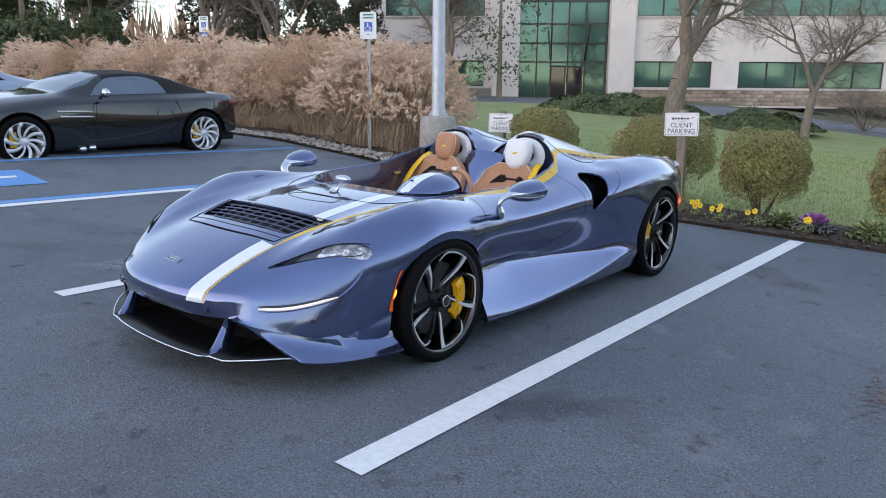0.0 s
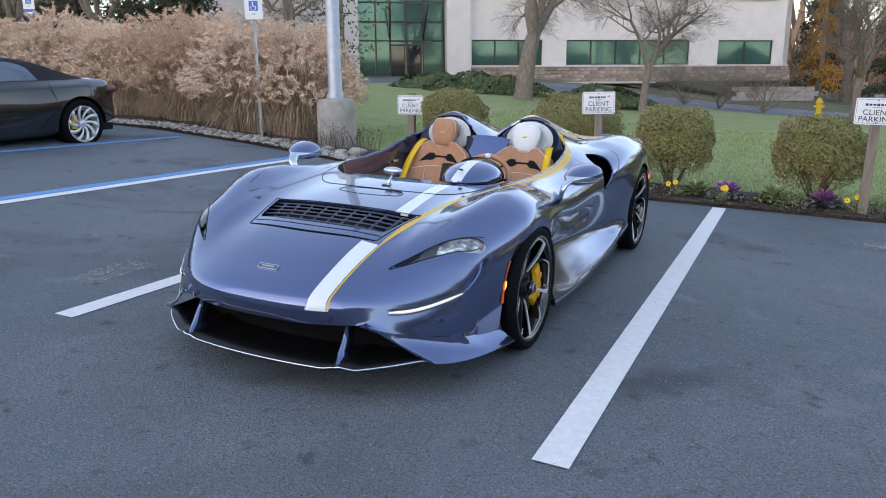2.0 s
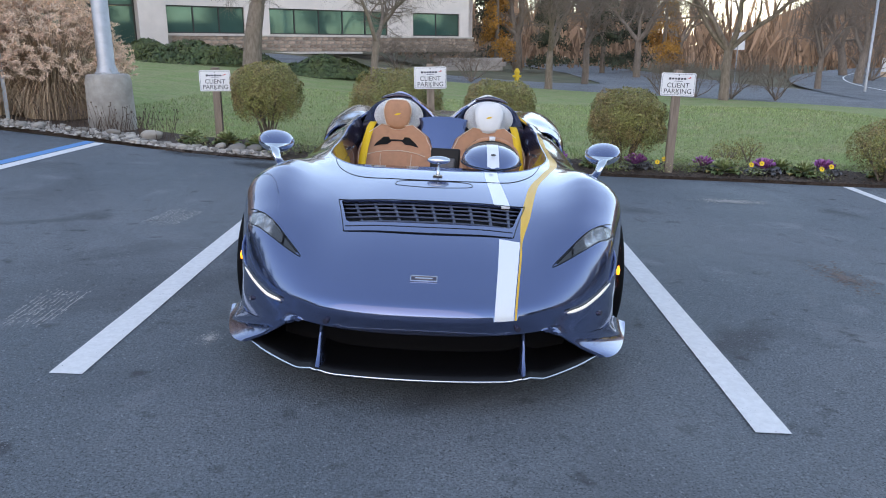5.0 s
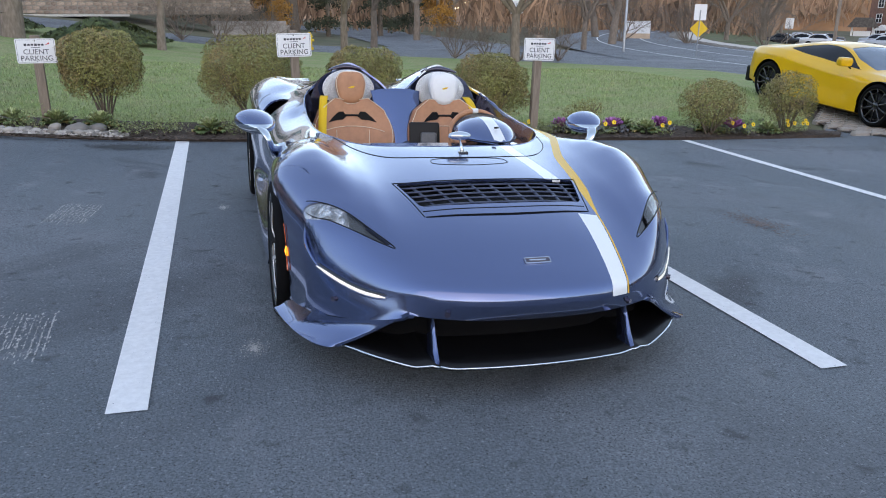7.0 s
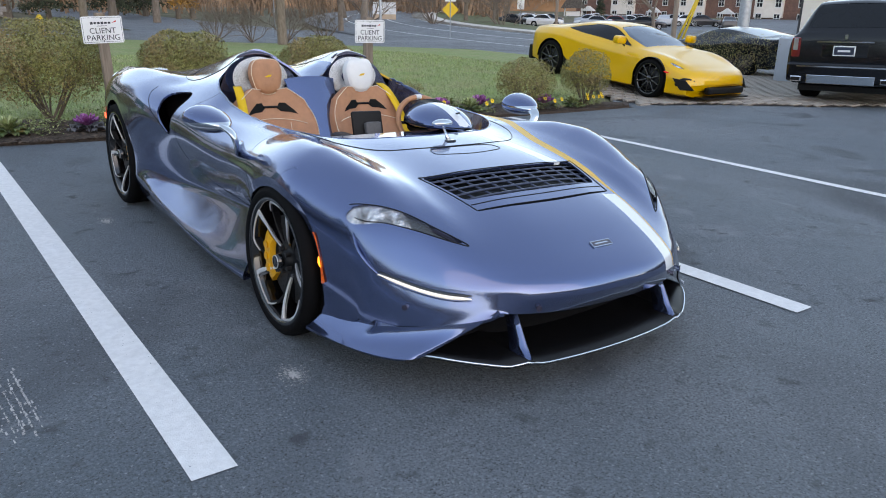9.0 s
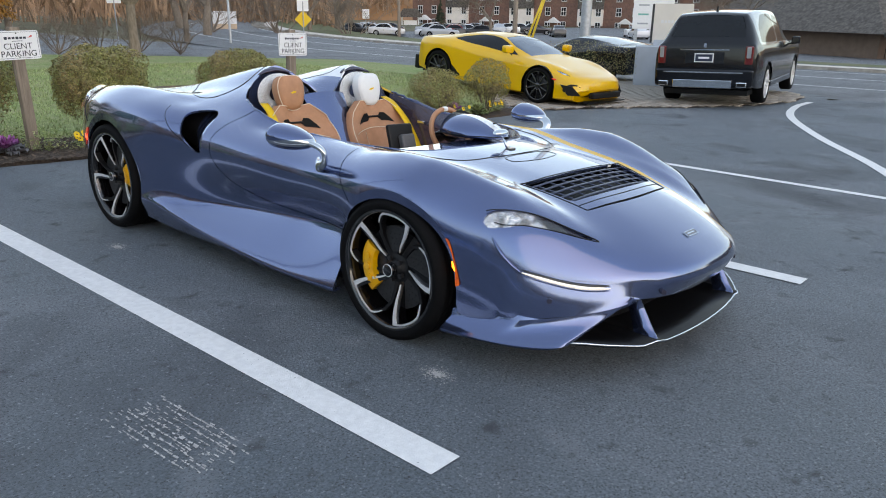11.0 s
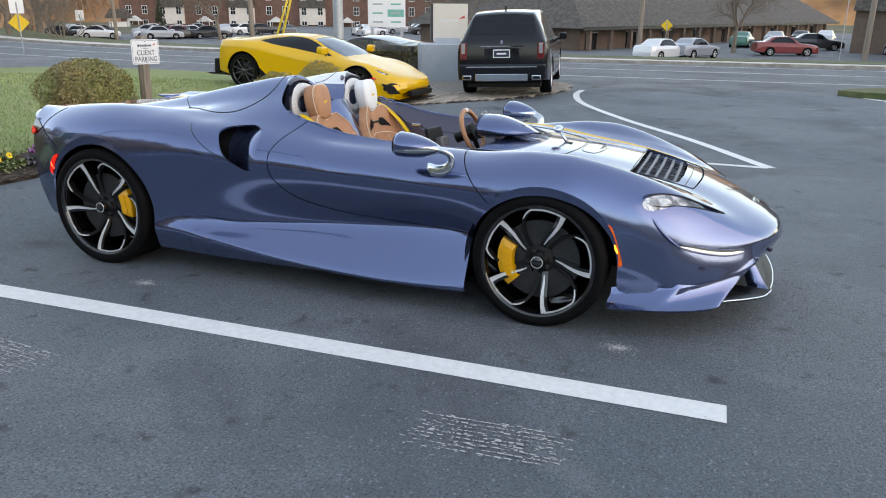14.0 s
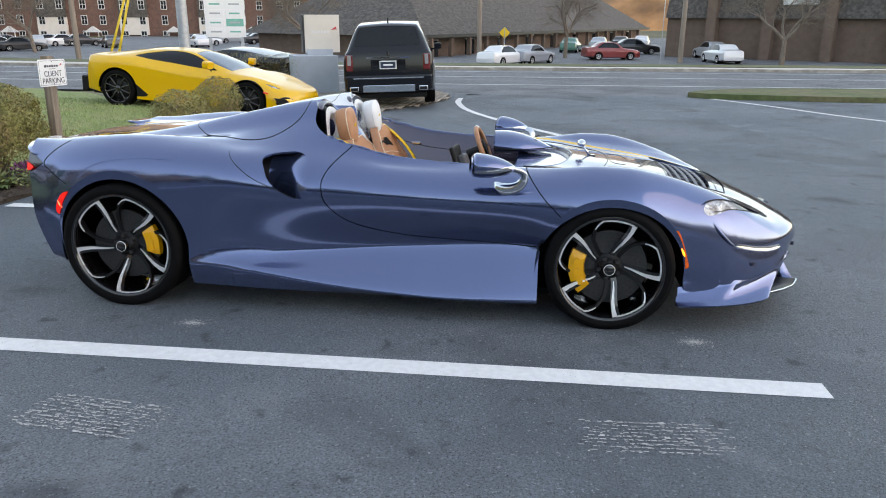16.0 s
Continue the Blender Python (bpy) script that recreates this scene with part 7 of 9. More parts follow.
# ---- the open roadster: body ----
# Lines along the body, from the middle of the bonnet out and down to the sill: station, half-width, height.
BODY_LINES = [
    [(-1.10, 0, .405), (-1.085, 0, .448), (-1.04, 0, .484), (-.95, 0, .532), (-.8, 0, .600), (-.65, 0, .652), (-.45, 0, .702), (-.3, 0, .728), (0, 0, .768), (.25, 0, .79), (.6, 0, .80), (1.2, 0, .86), (1.45, 0, .915), (1.75, 0, .935), (2.1, 0, .925), (2.6, 0, .90), (3.0, 0, .885), (3.36, 0, .875)],
    [(-1.10, .22, .405), (-1.085, .22, .446), (-1.04, .22, .482), (-.95, .22, .530), (-.8, .22, .598), (-.65, .22, .650), (-.45, .22, .70), (-.3, .22, .726), (0, .22, .765), (.25, .22, .787), (.6, .2, .80), (1.2, .15, .93), (1.45, .14, 1.03), (1.75, .14, 1.03), (2.1, .15, .985), (2.6, .18, .918), (3.0, .2, .888), (3.36, .2, .875)],
    [(-1.10, .44, .40), (-1.085, .44, .440), (-1.04, .44, .478), (-.95, .44, .530), (-.8, .44, .594), (-.65, .44, .642), (-.45, .44, .692), (-.3, .44, .718), (0, .45, .752), (.25, .48, .775), (.6, .45, .80), (1.2, .34, 1.05), (1.45, .33, 1.125), (1.62, .325, 1.13), (1.8, .325, 1.112), (2.05, .325, 1.066), (2.3, .33, 1.012), (2.6, .35, .948), (2.9, .38, .905), (3.36, .4, .872)],
    [(-1.10, .58, .395), (-1.085, .58, .43), (-1.04, .58, .488), (-.95, .58, .555), (-.8, .58, .628), (-.65, .58, .68), (-.45, .58, .725), (-.3, .58, .745), (0, .60, .775), (.25, .62, .79), (.6, .6, .80), (1.2, .52, .96), (1.45, .51, 1.035), (1.75, .5, 1.0), (2.05, .5, .96), (2.3, .51, .925), (2.6, .53, .90), (2.9, .56, .888), (3.2, .58, .884), (3.36, .58, .892)],
    [(-1.10, .71, .40), (-1.085, .71, .435), (-1.04, .71, .50), (-.95, .71, .59), (-.8, .715, .665), (-.65, .72, .71), (-.45, .74, .765), (-.25, .75, .803), (-.05, .755, .826), (.1, .755, .83), (.27, .75, .815), (.45, .725, .80), (.8, .70, .80), (1.2, .69, .82), (1.45, .675, .872), (1.7, .67, .89), (2.0, .68, .893), (2.3, .71, .925), (2.67, .745, .945), (2.95, .75, .93), (3.2, .738, .905), (3.36, .725, .898)],
    [(-1.10, .80, .425), (-1.085, .805, .45), (-1.04, .815, .51), (-.95, .828, .588), (-.85, .84, .635), (-.65, .868, .678), (-.45, .888, .72), (-.2, .902, .762), (0, .905, .78), (.25, .892, .762), (.45, .86, .75), (.8, .815, .755), (1.2, .82, .775), (1.5, .82, .795), (1.75, .825, .805), (2.0, .875, .84), (2.3, .905, .87), (2.67, .918, .875), (3.0, .905, .85), (3.25, .865, .812), (3.36, .842, .80)],
    [(-1.10, .835, .41), (-1.04, .855, .46), (-.95, .872, .51), (-.85, .888, .55), (-.65, .915, .595), (-.45, .938, .63), (-.2, .956, .675), (0, .96, .69), (.25, .95, .675), (.45, .92, .665), (.8, .893, .675), (1.2, .898, .685), (1.5, .893, .70), (1.75, .90, .71), (2.0, .945, .73), (2.3, .965, .76), (2.67, .972, .765), (3.0, .955, .735), (3.25, .91, .67), (3.36, .88, .64)],
    [(-1.10, .85, .36), (-.95, .885, .42), (-.65, .93, .49), (-.4, .95, .53), (0, .968, .56), (.25, .955, .555), (.45, .91, .555), (.8, .877, .555), (1.2, .876, .56), (1.6, .878, .57), (1.9, .908, .58), (2.3, .965, .60), (2.67, .978, .60), (3.0, .962, .57), (3.25, .915, .51), (3.36, .88, .48)],
    [(-1.10, .86, .30), (-.65, .94, .38), (-.3, .955, .42), (.25, .93, .44), (.45, .852, .445), (.8, .811, .432), (1.2, .809, .415), (1.6, .827, .395), (1.9, .875, .38), (2.2, .935, .375), (2.67, .97, .45), (3.0, .95, .42), (3.36, .87, .36)],
    [(-1.10, .86, .25), (-.3, .95, .33), (.3, .86, .385), (.45, .835, .385), (.8, .808, .364), (1.2, .816, .336), (1.6, .848, .305), (1.9, .90, .290), (2.15, .948, .29), (2.67, .95, .28), (3.0, .93, .27), (3.36, .86, .27)],
    [(-1.10, .86, .18), (-.3, .96, .17), (.3, .958, .15), (.8, .962, .147), (1.2, .962, .165), (1.6, .962, .20), (1.9, .962, .236), (2.15, .96, .258), (2.4, .95, .24), (3.0, .89, .2), (3.36, .84, .24)],
    [(-1.10, .82, .16), (-.3, .9, .15), (.3, .91, .13), (1.2, .925, .125), (1.8, .935, .13), (2.3, .92, .14), (3.0, .83, .18), (3.36, .8, .22)],
]
body_x = [pchip([(s, x) for s, x, z in line]) for line in BODY_LINES]
body_z = [pchip([(s, z) for s, x, z in line]) for line in BODY_LINES]


def bow(s):
    """How far a station is swept back at its sides by the rounded nose."""
    return 0.48 * np.clip((-0.05 - s) / 1.05, 0, 1) ** 1.05


def body_at(s, v):
    """Points of the body at stations s and line numbers v (one for one; the sign of v is the side)."""
    s, v = np.asarray(s, float), np.asarray(v, float)
    X = np.stack([f(s) for f in body_x])
    Z = np.stack([f(s) for f in body_z])
    X = np.vstack([-X[1:2], X, 2 * X[-1:] - X[-2:-1]])
    Z = np.vstack([Z[1:2], Z, 2 * Z[-1:] - Z[-2:-1]])
    a = np.abs(v)
    i = np.clip(a.astype(int), 0, len(BODY_LINES) - 2)
    u = a - i
    k = np.arange(len(s))

    def cr(A):
        p0, p1, p2, p3 = A[i, k], A[i + 1, k], A[i + 2, k], A[i + 3, k]
        return 0.5 * (2 * p1 + (p2 - p0) * u + (2 * p0 - 5 * p1 + 4 * p2 - p3) * u ** 2 + (3 * p1 - p0 - 3 * p2 + p3) * u ** 3)
    x, z = cr(X), cr(Z)
    y = s + bow(s) * (np.abs(x) / 0.81) ** 2.6 - 0.11 * np.clip((s - 2.85) / 0.51, 0, 1) ** 1.4 * np.clip(np.abs(x) / 0.9, 0, 1) ** 3 - 0.10 * np.clip((s - 2.9) / 0.46, 0, 1) * np.clip((.52 - z) / .33, 0, 1) ** 1.5
    return np.stack([np.where(v < 0, -x, x), y, z], 1)


s_axis = np.unique(np.round(np.concatenate([np.linspace(-1.10, -1.0, 14), np.linspace(-1.0, 3.3, 190), np.linspace(3.3, 3.36, 4)]), 5))
v_axis = np.linspace(-11, 11, 221)
gs, gv = np.meshgrid(s_axis, v_axis, indexing='ij')
BV = np.hstack([body_at(gs.ravel(), gv.ravel()), gs.reshape(-1, 1), gv.reshape(-1, 1)])
nv = len(v_axis)
# the flanks and haunches are evened out along and across the body; the nose's edge and the sill keep their lines
G3 = BV[:, :3].reshape(len(s_axis), nv, 3).copy()
hold = np.clip((gs + .95) / .3, 0, 1) * np.clip((3.30 - gs) / .3, 0, 1) * np.clip((np.abs(gv) - 4.3) / .7, 0, 1) * np.clip((8.7 + 2.6 * np.clip((gs - 1.85) / .22, 0, 1) - np.abs(gv)) / .6, 0, 1)
for _ in range(26):
    L = np.zeros_like(G3)
    L[1:-1] += (G3[2:] + G3[:-2] - 2 * G3[1:-1]) * .25
    L[:, 1:-1] += (G3[:, 2:] + G3[:, :-2] - 2 * G3[:, 1:-1]) * .22
    G3 += L * hold[:, :, None]
BV[:, :3] = G3.reshape(-1, 3)
BF = [(i * nv + j, i * nv + j + 1, (i + 1) * nv + j + 1, (i + 1) * nv + j) for i in range(len(s_axis) - 1) for j in range(nv - 1)]


def cut(V, F, *fields):
    for fn in fields:
        V, F = clip(V, F, fn(V))
    return V, F


def side_poly(pts):
    return lambda V: inside(pts, V[:, 1:3])


def plan_poly(pts):
    return lambda V: inside(pts, np.stack([np.abs(V[:, 0]), V[:, 1]], 1))


def minus(fn, gap=0.0):
    return lambda V: -fn(V) - gap


def plus(fn, gap=0.0):
    return lambda V: fn(V) - gap


def arch(yc, zc, a, b):
    """Outside of a wheel opening, seen from the side."""
    def f(V):
        dy, dz = (V[:, 1] - yc) / a, np.maximum(V[:, 2] - zc, 0) / b
        return np.where(np.abs(V[:, 4]) > 4.0, (np.hypot(dy, dz) - 1) * a, 1.0)
    return f


def lip_width(yc, zc, a, b, V):
    """Width of the flat lip round a wheel opening: broad on top, gone at its feet."""
    dy, dz = (V[:, 1] - yc) / a, np.maximum(V[:, 2] - zc, 0) / b
    return .046 * (dz / np.maximum(np.hypot(dy, dz), 1e-6)) ** 1.1


def beyond_lip(*oval):
    inner = arch(*oval)
    return lambda V: np.where(np.abs(V[:, 4]) > 4.0, inner(V) - lip_width(*oval, V), 1.0)


OVAL_F, OVAL_R = (0.02, 0.315, 0.370, 0.338), (2.69, 0.345, 0.383, 0.380)
LIP_F, LIP_R = arch(*OVAL_F), arch(*OVAL_R)
ARCH_F, ARCH_R = beyond_lip(*OVAL_F), beyond_lip(*OVAL_R)
COCKPIT = spline([(-.2, .22), (0, .21), (.2, .235), (.4, .30), (.55, .43), (.635, .60), (.662, .8), (.66, 1.15), (.645, 1.44), (.60, 1.60), (.5, 1.69), (.36, 1.70), (.22, 1.665), (.12, 1.61), (0, 1.585), (-.2, 1.585), (-.3, 1.2), (-.3, .5)], 220, closed=True)
cockpit_hole = plan_poly(COCKPIT)


def cockpit_out(V):
    return np.where(np.abs(V[:, 4]) < 4.6, -cockpit_hole(V), 1.0)


DOOR_POLY = np.vstack([spline([(.235, .545), (.30, .61), (.366, .675), (.425, .745), (.47, .80)], 14),
                       [(.47, 1.2), (1.40, 1.2)],
                       spline([(1.43, .90), (1.50, .83), (1.545, .76), (1.555, .70), (1.53, .605), (1.40, .505), (1.15, .445), (.84, .42), (.43, .405)], 40),
                       [(.38, .405)]])
door_in = side_poly(DOOR_POLY)


def door_field(V):
    return np.where(np.abs(V[:, 4]) > 3.5, door_in(V), -1.0)


INTAKE = spline([(1.72, .862), (1.80, .862), (1.875, .853), (1.895, .835), (1.872, .79), (1.83, .715), (1.735, .645), (1.665, .635), (1.638, .67), (1.64, .76), (1.66, .83)], 60, closed=True)
DUCT = spline([(1.69, .89), (1.80, .90), (1.95, .89), (2.04, .84), (2.04, .72), (1.92, .64), (1.76, .605), (1.66, .612), (1.638, .67), (1.64, .76), (1.655, .83)], 70, closed=True)
intake_in = side_poly(INTAKE)


def intake_out(V):
    return np.where(np.abs(V[:, 4]) > 3.8, -intake_in(V), 1.0)


def duct_out(V):
    return np.where(np.abs(V[:, 4]) > 3.8, -inside(DUCT, V[:, 1:3]), 1.0)


def near_fit(A, keys, value, p):
    """Height of the skin at a place, from a plane through the nearest points of the body's grid."""
    d = np.hypot(A[:, keys[0]] - p[0], A[:, keys[1]] - p[1])
    k = np.argpartition(d, 8)[:8]
    M = np.stack([np.ones(8), A[k, keys[0]] - p[0], A[k, keys[1]] - p[1]], 1)
    return float(np.linalg.lstsq(M, A[k, value], rcond=None)[0][0])


SIDE_SKIN = BV[(BV[:, 4] > 3.9) & (BV[:, 4] < 8.6)]
TOP_SKIN = BV[(BV[:, 4] >= 0) & (BV[:, 4] < 5.6)]


def skin_x(y, z):
    return near_fit(SIDE_SKIN, (1, 2), 0, (y, z))


def skin_z(x, y):
    return near_fit(TOP_SKIN, (0, 1), 2, (abs(x), y))



GRILLE = [(0, -.332), (.2, -.334), (.432, -.32), (.372, -.555), (.2, -.575), (0, -.578), (-.3, -.57), (-.3, -.33)]
SLOT = [(0, -.655), (.2, -.652), (.352, -.632), (.347, -.648), (.2, -.672), (0, -.676), (-.3, -.676), (-.3, -.655)]
grille_in, slot_in = plan_poly(GRILLE), plan_poly(SLOT)
LAMP = spline([(.848, -.430), (.80, -.460), (.72, -.552), (.63, -.665), (.533, -.790), (.60, -.742), (.69, -.660), (.77, -.568), (.815, -.518), (.848, -.464)], 60, closed=True)
lamp_in = plan_poly(LAMP)


def lamp_field(V):
    return np.where((V[:, 1] < -.3) & (np.abs(V[:, 4]) < 6.6), lamp_in(V), -1.0)


def front_in(V):
    """The front clamshell: ahead of the doors, above the bumper."""
    line = 0.235 + np.interp(np.minimum(V[:, 2], 0.80), [.3, .545, .61, .675, .745, .80], [-.2, 0, .065, .131, .19, .235])
    return line - V[:, 1]


def bumper_line(V):
    return np.where(V[:, 1] < -.2, 9.9 - np.abs(V[:, 4]), 9.0 - np.abs(V[:, 4]))


def sill_line(V):
    return 9.0 - np.abs(V[:, 4])


CAR = thing("roadster", "open violet-blue metallic sports roadster with white and gold stripes", "car", SLOPE @ pose(0.017, 0, 0))


def panel(name, V, F, material, label="", thick=0.012, parent=None, mats=None, index=None):
    ob = mesh_ob(name, V[:, :3], F, material, parent or CAR, label, mats=mats, index=index)
    md = ob.modifiers.new("thick", 'SOLIDIFY')
    md.thickness, md.offset = thick, -1
    es = ob.modifiers.new("edges", 'EDGE_SPLIT')
    es.split_angle = radians(62)
    return ob


G = 0.0028
# Stripe bounds across the bonnet and over the driver's hump.
lo_edge, hi_edge = pchip([(-1.10, .282), (-.9, .297), (-.75, .306), (-.66, .310), (-.3, .295), (.12, .265)]), pchip([(-1.10, .355), (-.9, .377), (-.75, .393), (-.66, .400), (-.3, .372), (.12, .335)])


def split(V, F, f):
    return clip(V, F, f(V)), clip(V, F, -f(V))


def band(V, F, lo, hi):
    """Cuts out what lies between two lines x = lo(y) and x = hi(y): the band, and what is left on both sides."""
    A = clip(V, F, V[:, 0] - lo(V[:, 1]))
    B = clip(V, F, lo(V[:, 1]) - V[:, 0])
    C = clip(*A, hi(A[0][:, 1]) - A[0][:, 0])
    D = clip(*A, A[0][:, 0] - hi(A[0][:, 1]))
    return C, [B, D]


def by_gold(V, F):
    C, rest = band(V, F, lambda y: gold_x(y) - gold_w(y), lambda y: gold_x(y) + gold_w(y))
    return [(*C, 2)], rest


def by_stripe(V, F):
    """Splits the bonnet mesh along the stripe's edges and gives verts, faces and paint."""
    done, rest = by_gold(V, F)
    for V, F in rest:
        front = clip(V, F, -.658 - V[:, 1])
        back = clip(V, F, V[:, 1] + .658)
        middle = clip(*back, -.326 - back[0][:, 1])
        back = clip(*back, back[0][:, 1] + .326)
        done.append((*middle, 0))
        for piece in (front, back):
            if len(piece[1]):
                C, left = band(*piece, lo_edge, hi_edge)
                done.append((*C, 1))
                done += [(*q, 0) for q in left]
    return done


def weld(V, F):
    """Joins points that coincide, so that the shading runs on across the cuts."""
    key = np.round(V[:, :3] / 2e-5).astype(np.int64)
    _, first, inv = np.unique(key, axis=0, return_index=True, return_inverse=True)
    inv = inv.ravel()
    out, keep = [], []
    for k, f in enumerate(F):
        g = []
        for i in f:
            if inv[i] not in g:
                g.append(int(inv[i]))
        if len(g) > 2:
            out.append(tuple(g))
            keep.append(k)
    return V[first], out, keep


gold_x = pchip([(-1.10, .363), (-.9, .385), (-.75, .401), (-.66, .408), (-.45, .438), (-.3, .462), (0, .515), (.25, .60), (.45, .665), (.8, .69), (1.3, .685), (1.5, .66), (1.6, .60), (1.7, .53), (1.85, .49), (2.2, .47), (2.6, .46), (3.4, .46)])


def gold_w(y):
    return 0.004 + 0.018 * np.clip((y + .66) / .22, 0, 1)


def merge(parts):
    Vs, Fs, idx, n = [], [], [], 0
    for V, F, k in parts:
        if len(F):
            Vs.append(V)
            Fs += [tuple(i + n for i in f) for f in F]
            idx += [k] * len(F)
            n += len(V)
    return np.vstack(Vs), Fs, idx


STRIPED = [PAINT, WHITE_PAINT, GOLD_PAINT]
CREASE_T = np.linspace(0, 1, 60)
CREASE_Y, CREASE_Z = -.969 + .64 * CREASE_T ** 1.18, .348 - .146 * CREASE_T ** 0.66


def above_crease(V):
    """What lies above the cheek's crease, ahead of the wheel."""
    return np.where((V[:, 1] < -.2) & (np.abs(V[:, 4]) > 6), V[:, 2] - np.interp(V[:, 1], CREASE_Y, CREASE_Z) + .003, 1.0)


FRONT = by_stripe(*cut(BV, BF, above_crease, plus(front_in, G), bumper_line, cockpit_out, ARCH_F, minus(grille_in), minus(lamp_field)))
for side, word in ((1, "left"), (-1, "right")):
    V, F = cut(BV, BF, lambda V: V[:, 4] * side - 3.0, plus(door_field, G), cockpit_out, ARCH_F, sill_line)
    if side > 0:
        g, rest = by_gold(V, F)
        V, F, I = merge(g + [(*q, 0) for q in rest])
    else:
        I = [0] * len(F)
    panel("door", V, F, None, "violet-blue door with a deep hollow along its foot", mats=STRIPED, index=I)
    V, F = cut(BV, BF, lambda V: V[:, 4] * side - 9.0, LIP_F, lambda V: V[:, 1] - .3, lambda V: 2.06 - V[:, 1])
    panel("sill", V, F, PAINT, "flared bright sill blade")
V, F = cut(BV, BF, minus(plus(front_in), G), minus(door_field, G), cockpit_out, ARCH_R, intake_out, lambda V: np.where(V[:, 1] < 2.06, 9.0 - np.abs(V[:, 4]), 1.0), ARCH_F)


g, rest = by_gold(V, F)
done = list(g)
for V, F in rest:
    done.append((*clip(V, F, 1.5 - V[:, 1]), 0))
    back = clip(V, F, V[:, 1] - 1.5)
    if len(back[1]):
        # white field over the driver's hump, bounded by the gold line
        C, left = band(*back, lambda y: np.interp(y, [1.5, 1.9, 2.6, 3.4], [.165, .17, .24, .30]), lambda y: gold_x(y) - gold_w(y) + 1e-4)
        done.append((*C, 1))
        done += [(*q, 0) for q in left]
V, F, I = merge(done)
V, F, keep = weld(V, F)
I = [I[k] for k in keep]
panel("rear_clamshell", V, F, None, "violet-blue rear body with twin humps, the driver's one white with a gold edge", mats=STRIPED, index=I)

# A dark inner shell a little below the skin closes the gaps and holes.
V, F = cut(BV[:, :], BF, lambda V: -cockpit_hole(V) + np.where(np.abs(V[:, 4]) < 4.6, -.004, 10.0), lambda V: 8.8 - np.abs(V[:, 4]), ARCH_F, ARCH_R, duct_out, minus(lamp_field), minus(grille_in), lambda V: V[:, 1] + .45 - np.where(np.abs(V[:, 4]) < 5, -1.0, 0.0))
nrm = bpy.data.meshes.new("inner_tmp")
nrm.from_pydata([tuple(p) for p in V[:, :3]], [], F)
N = np.array([n.vector[:] for n in nrm.vertex_normals])
bpy.data.meshes.remove(nrm)
flip = np.sign((N * (V[:, :3] - np.array([0, 1.2, 0.3]))).sum(1).mean())
mesh_ob("inner_shell", V[:, :3] - N * flip * 0.016, F, BLACK, CAR, "dark inner shell in the panel gaps")

# flat lips rolled round the wheel openings
for side in (1, -1):
    for oval, inner, outer in ((OVAL_F, LIP_F, ARCH_F), (OVAL_R, LIP_R, ARCH_R)):
        yc, zc, a, b = oval
        V, F = cut(BV, BF, lambda V: V[:, 4] * side - 4.05, lambda V: 8.5 - V[:, 4] * side, lambda V: V[:, 2] - zc - .03, inner, minus(outer))
        V = V.copy()
        wd = lip_width(*oval, V)
        dy, dz = (V[:, 1] - yc) / a, np.maximum(V[:, 2] - zc, 0) / b
        h = np.hypot(dy, dz)
        for k in range(len(V)):
            g = (1 + wd[k] / a) / h[k]
            xo = side * skin_x(yc + dy[k] * g * a, zc + dz[k] * g * b)
            V[k, 0] = xo - (V[k, 0] - xo) * .30
        panel("arch_lip", V, F, PAINT, "flat rolled lip round the wheel opening", thick=.02)


def bonnet_z(x, y):
    s = y - bow(y) * (abs(x) / .81) ** 2.6
    for _ in range(4):
        s = y - float(bow(np.array(s))) * (abs(x) / .81) ** 2.6
    vv = np.linspace(0, 4.5, 91)
    P = body_at(np.full(91, s), vv)
    return float(np.interp(abs(x), P[:, 0], P[:, 2]))


# Headlights.
for side in (1, -1):
    V, F = cut(BV, BF, lambda V: V[:, 4] * side, lamp_field)
    hl = mesh_ob("headlight", V[:, :3] - np.array([side * .006, -.004, .012]), F, BLACK_GLOSS, CAR, "dark leaf-shaped headlight")
    # the bright bowl fills the outer, upper half; a dark wedge runs on towards the nose, the body's shading painted
    # into its lower part
    V2, F2 = cut(V, F, lambda V: np.abs(V[:, 0]) - .632)
    V3, F3 = cut(V, F, lambda V: np.abs(V[:, 0]) - .695, lambda V: V[:, 2] - np.interp(np.abs(V[:, 0]), [.66, .72, .80, .86], [.610, .612, .606, .598]))
    V4, F4 = cut(V, F, lambda V: np.interp(np.abs(V[:, 0]), [.5, .66, .72, .80, .86], [.545, .596, .598, .592, .585]) - V[:, 2])
    mesh_ob("lens", V2[:, :3] - np.array([0, 0, .002]), F2, LAMP_GLASS, hl, "clear lens").visible_shadow = False
    mesh_ob("lamp_bowl", V3[:, :3] - np.array([side * .006, -.004, .0100]), F3, LAMP_BODY, hl, "bright inner bowl")
    if len(F4):
        mesh_ob("lower_wedge", V4[:, :3] - np.array([side * .004, -.003, .0060]), F4, PAINT_DARK, hl, "dark violet wedge, the body's shading put into its paint")
    # dark rim that frames the glass
    edge = [(side * x, y, bonnet_z(x, y) + .001) for x, y in LAMP if x < .84]
    tube("lamp_rim", edge, .0022, BLACK, hl, seg=5)

# Bumper band round the nose, from the bonnet's lip down to the crease.
edge_v = np.linspace(0, 9.0, 91)
row0 = body_at(np.full(91, -1.10), edge_v)
arc = np.r_[0, np.cumsum(np.linalg.norm(np.diff(row0, axis=0), axis=1))]
arc /= arc[-1]
apex_k = int(np.argmin(np.abs(row0[:50, 0] - .518)))


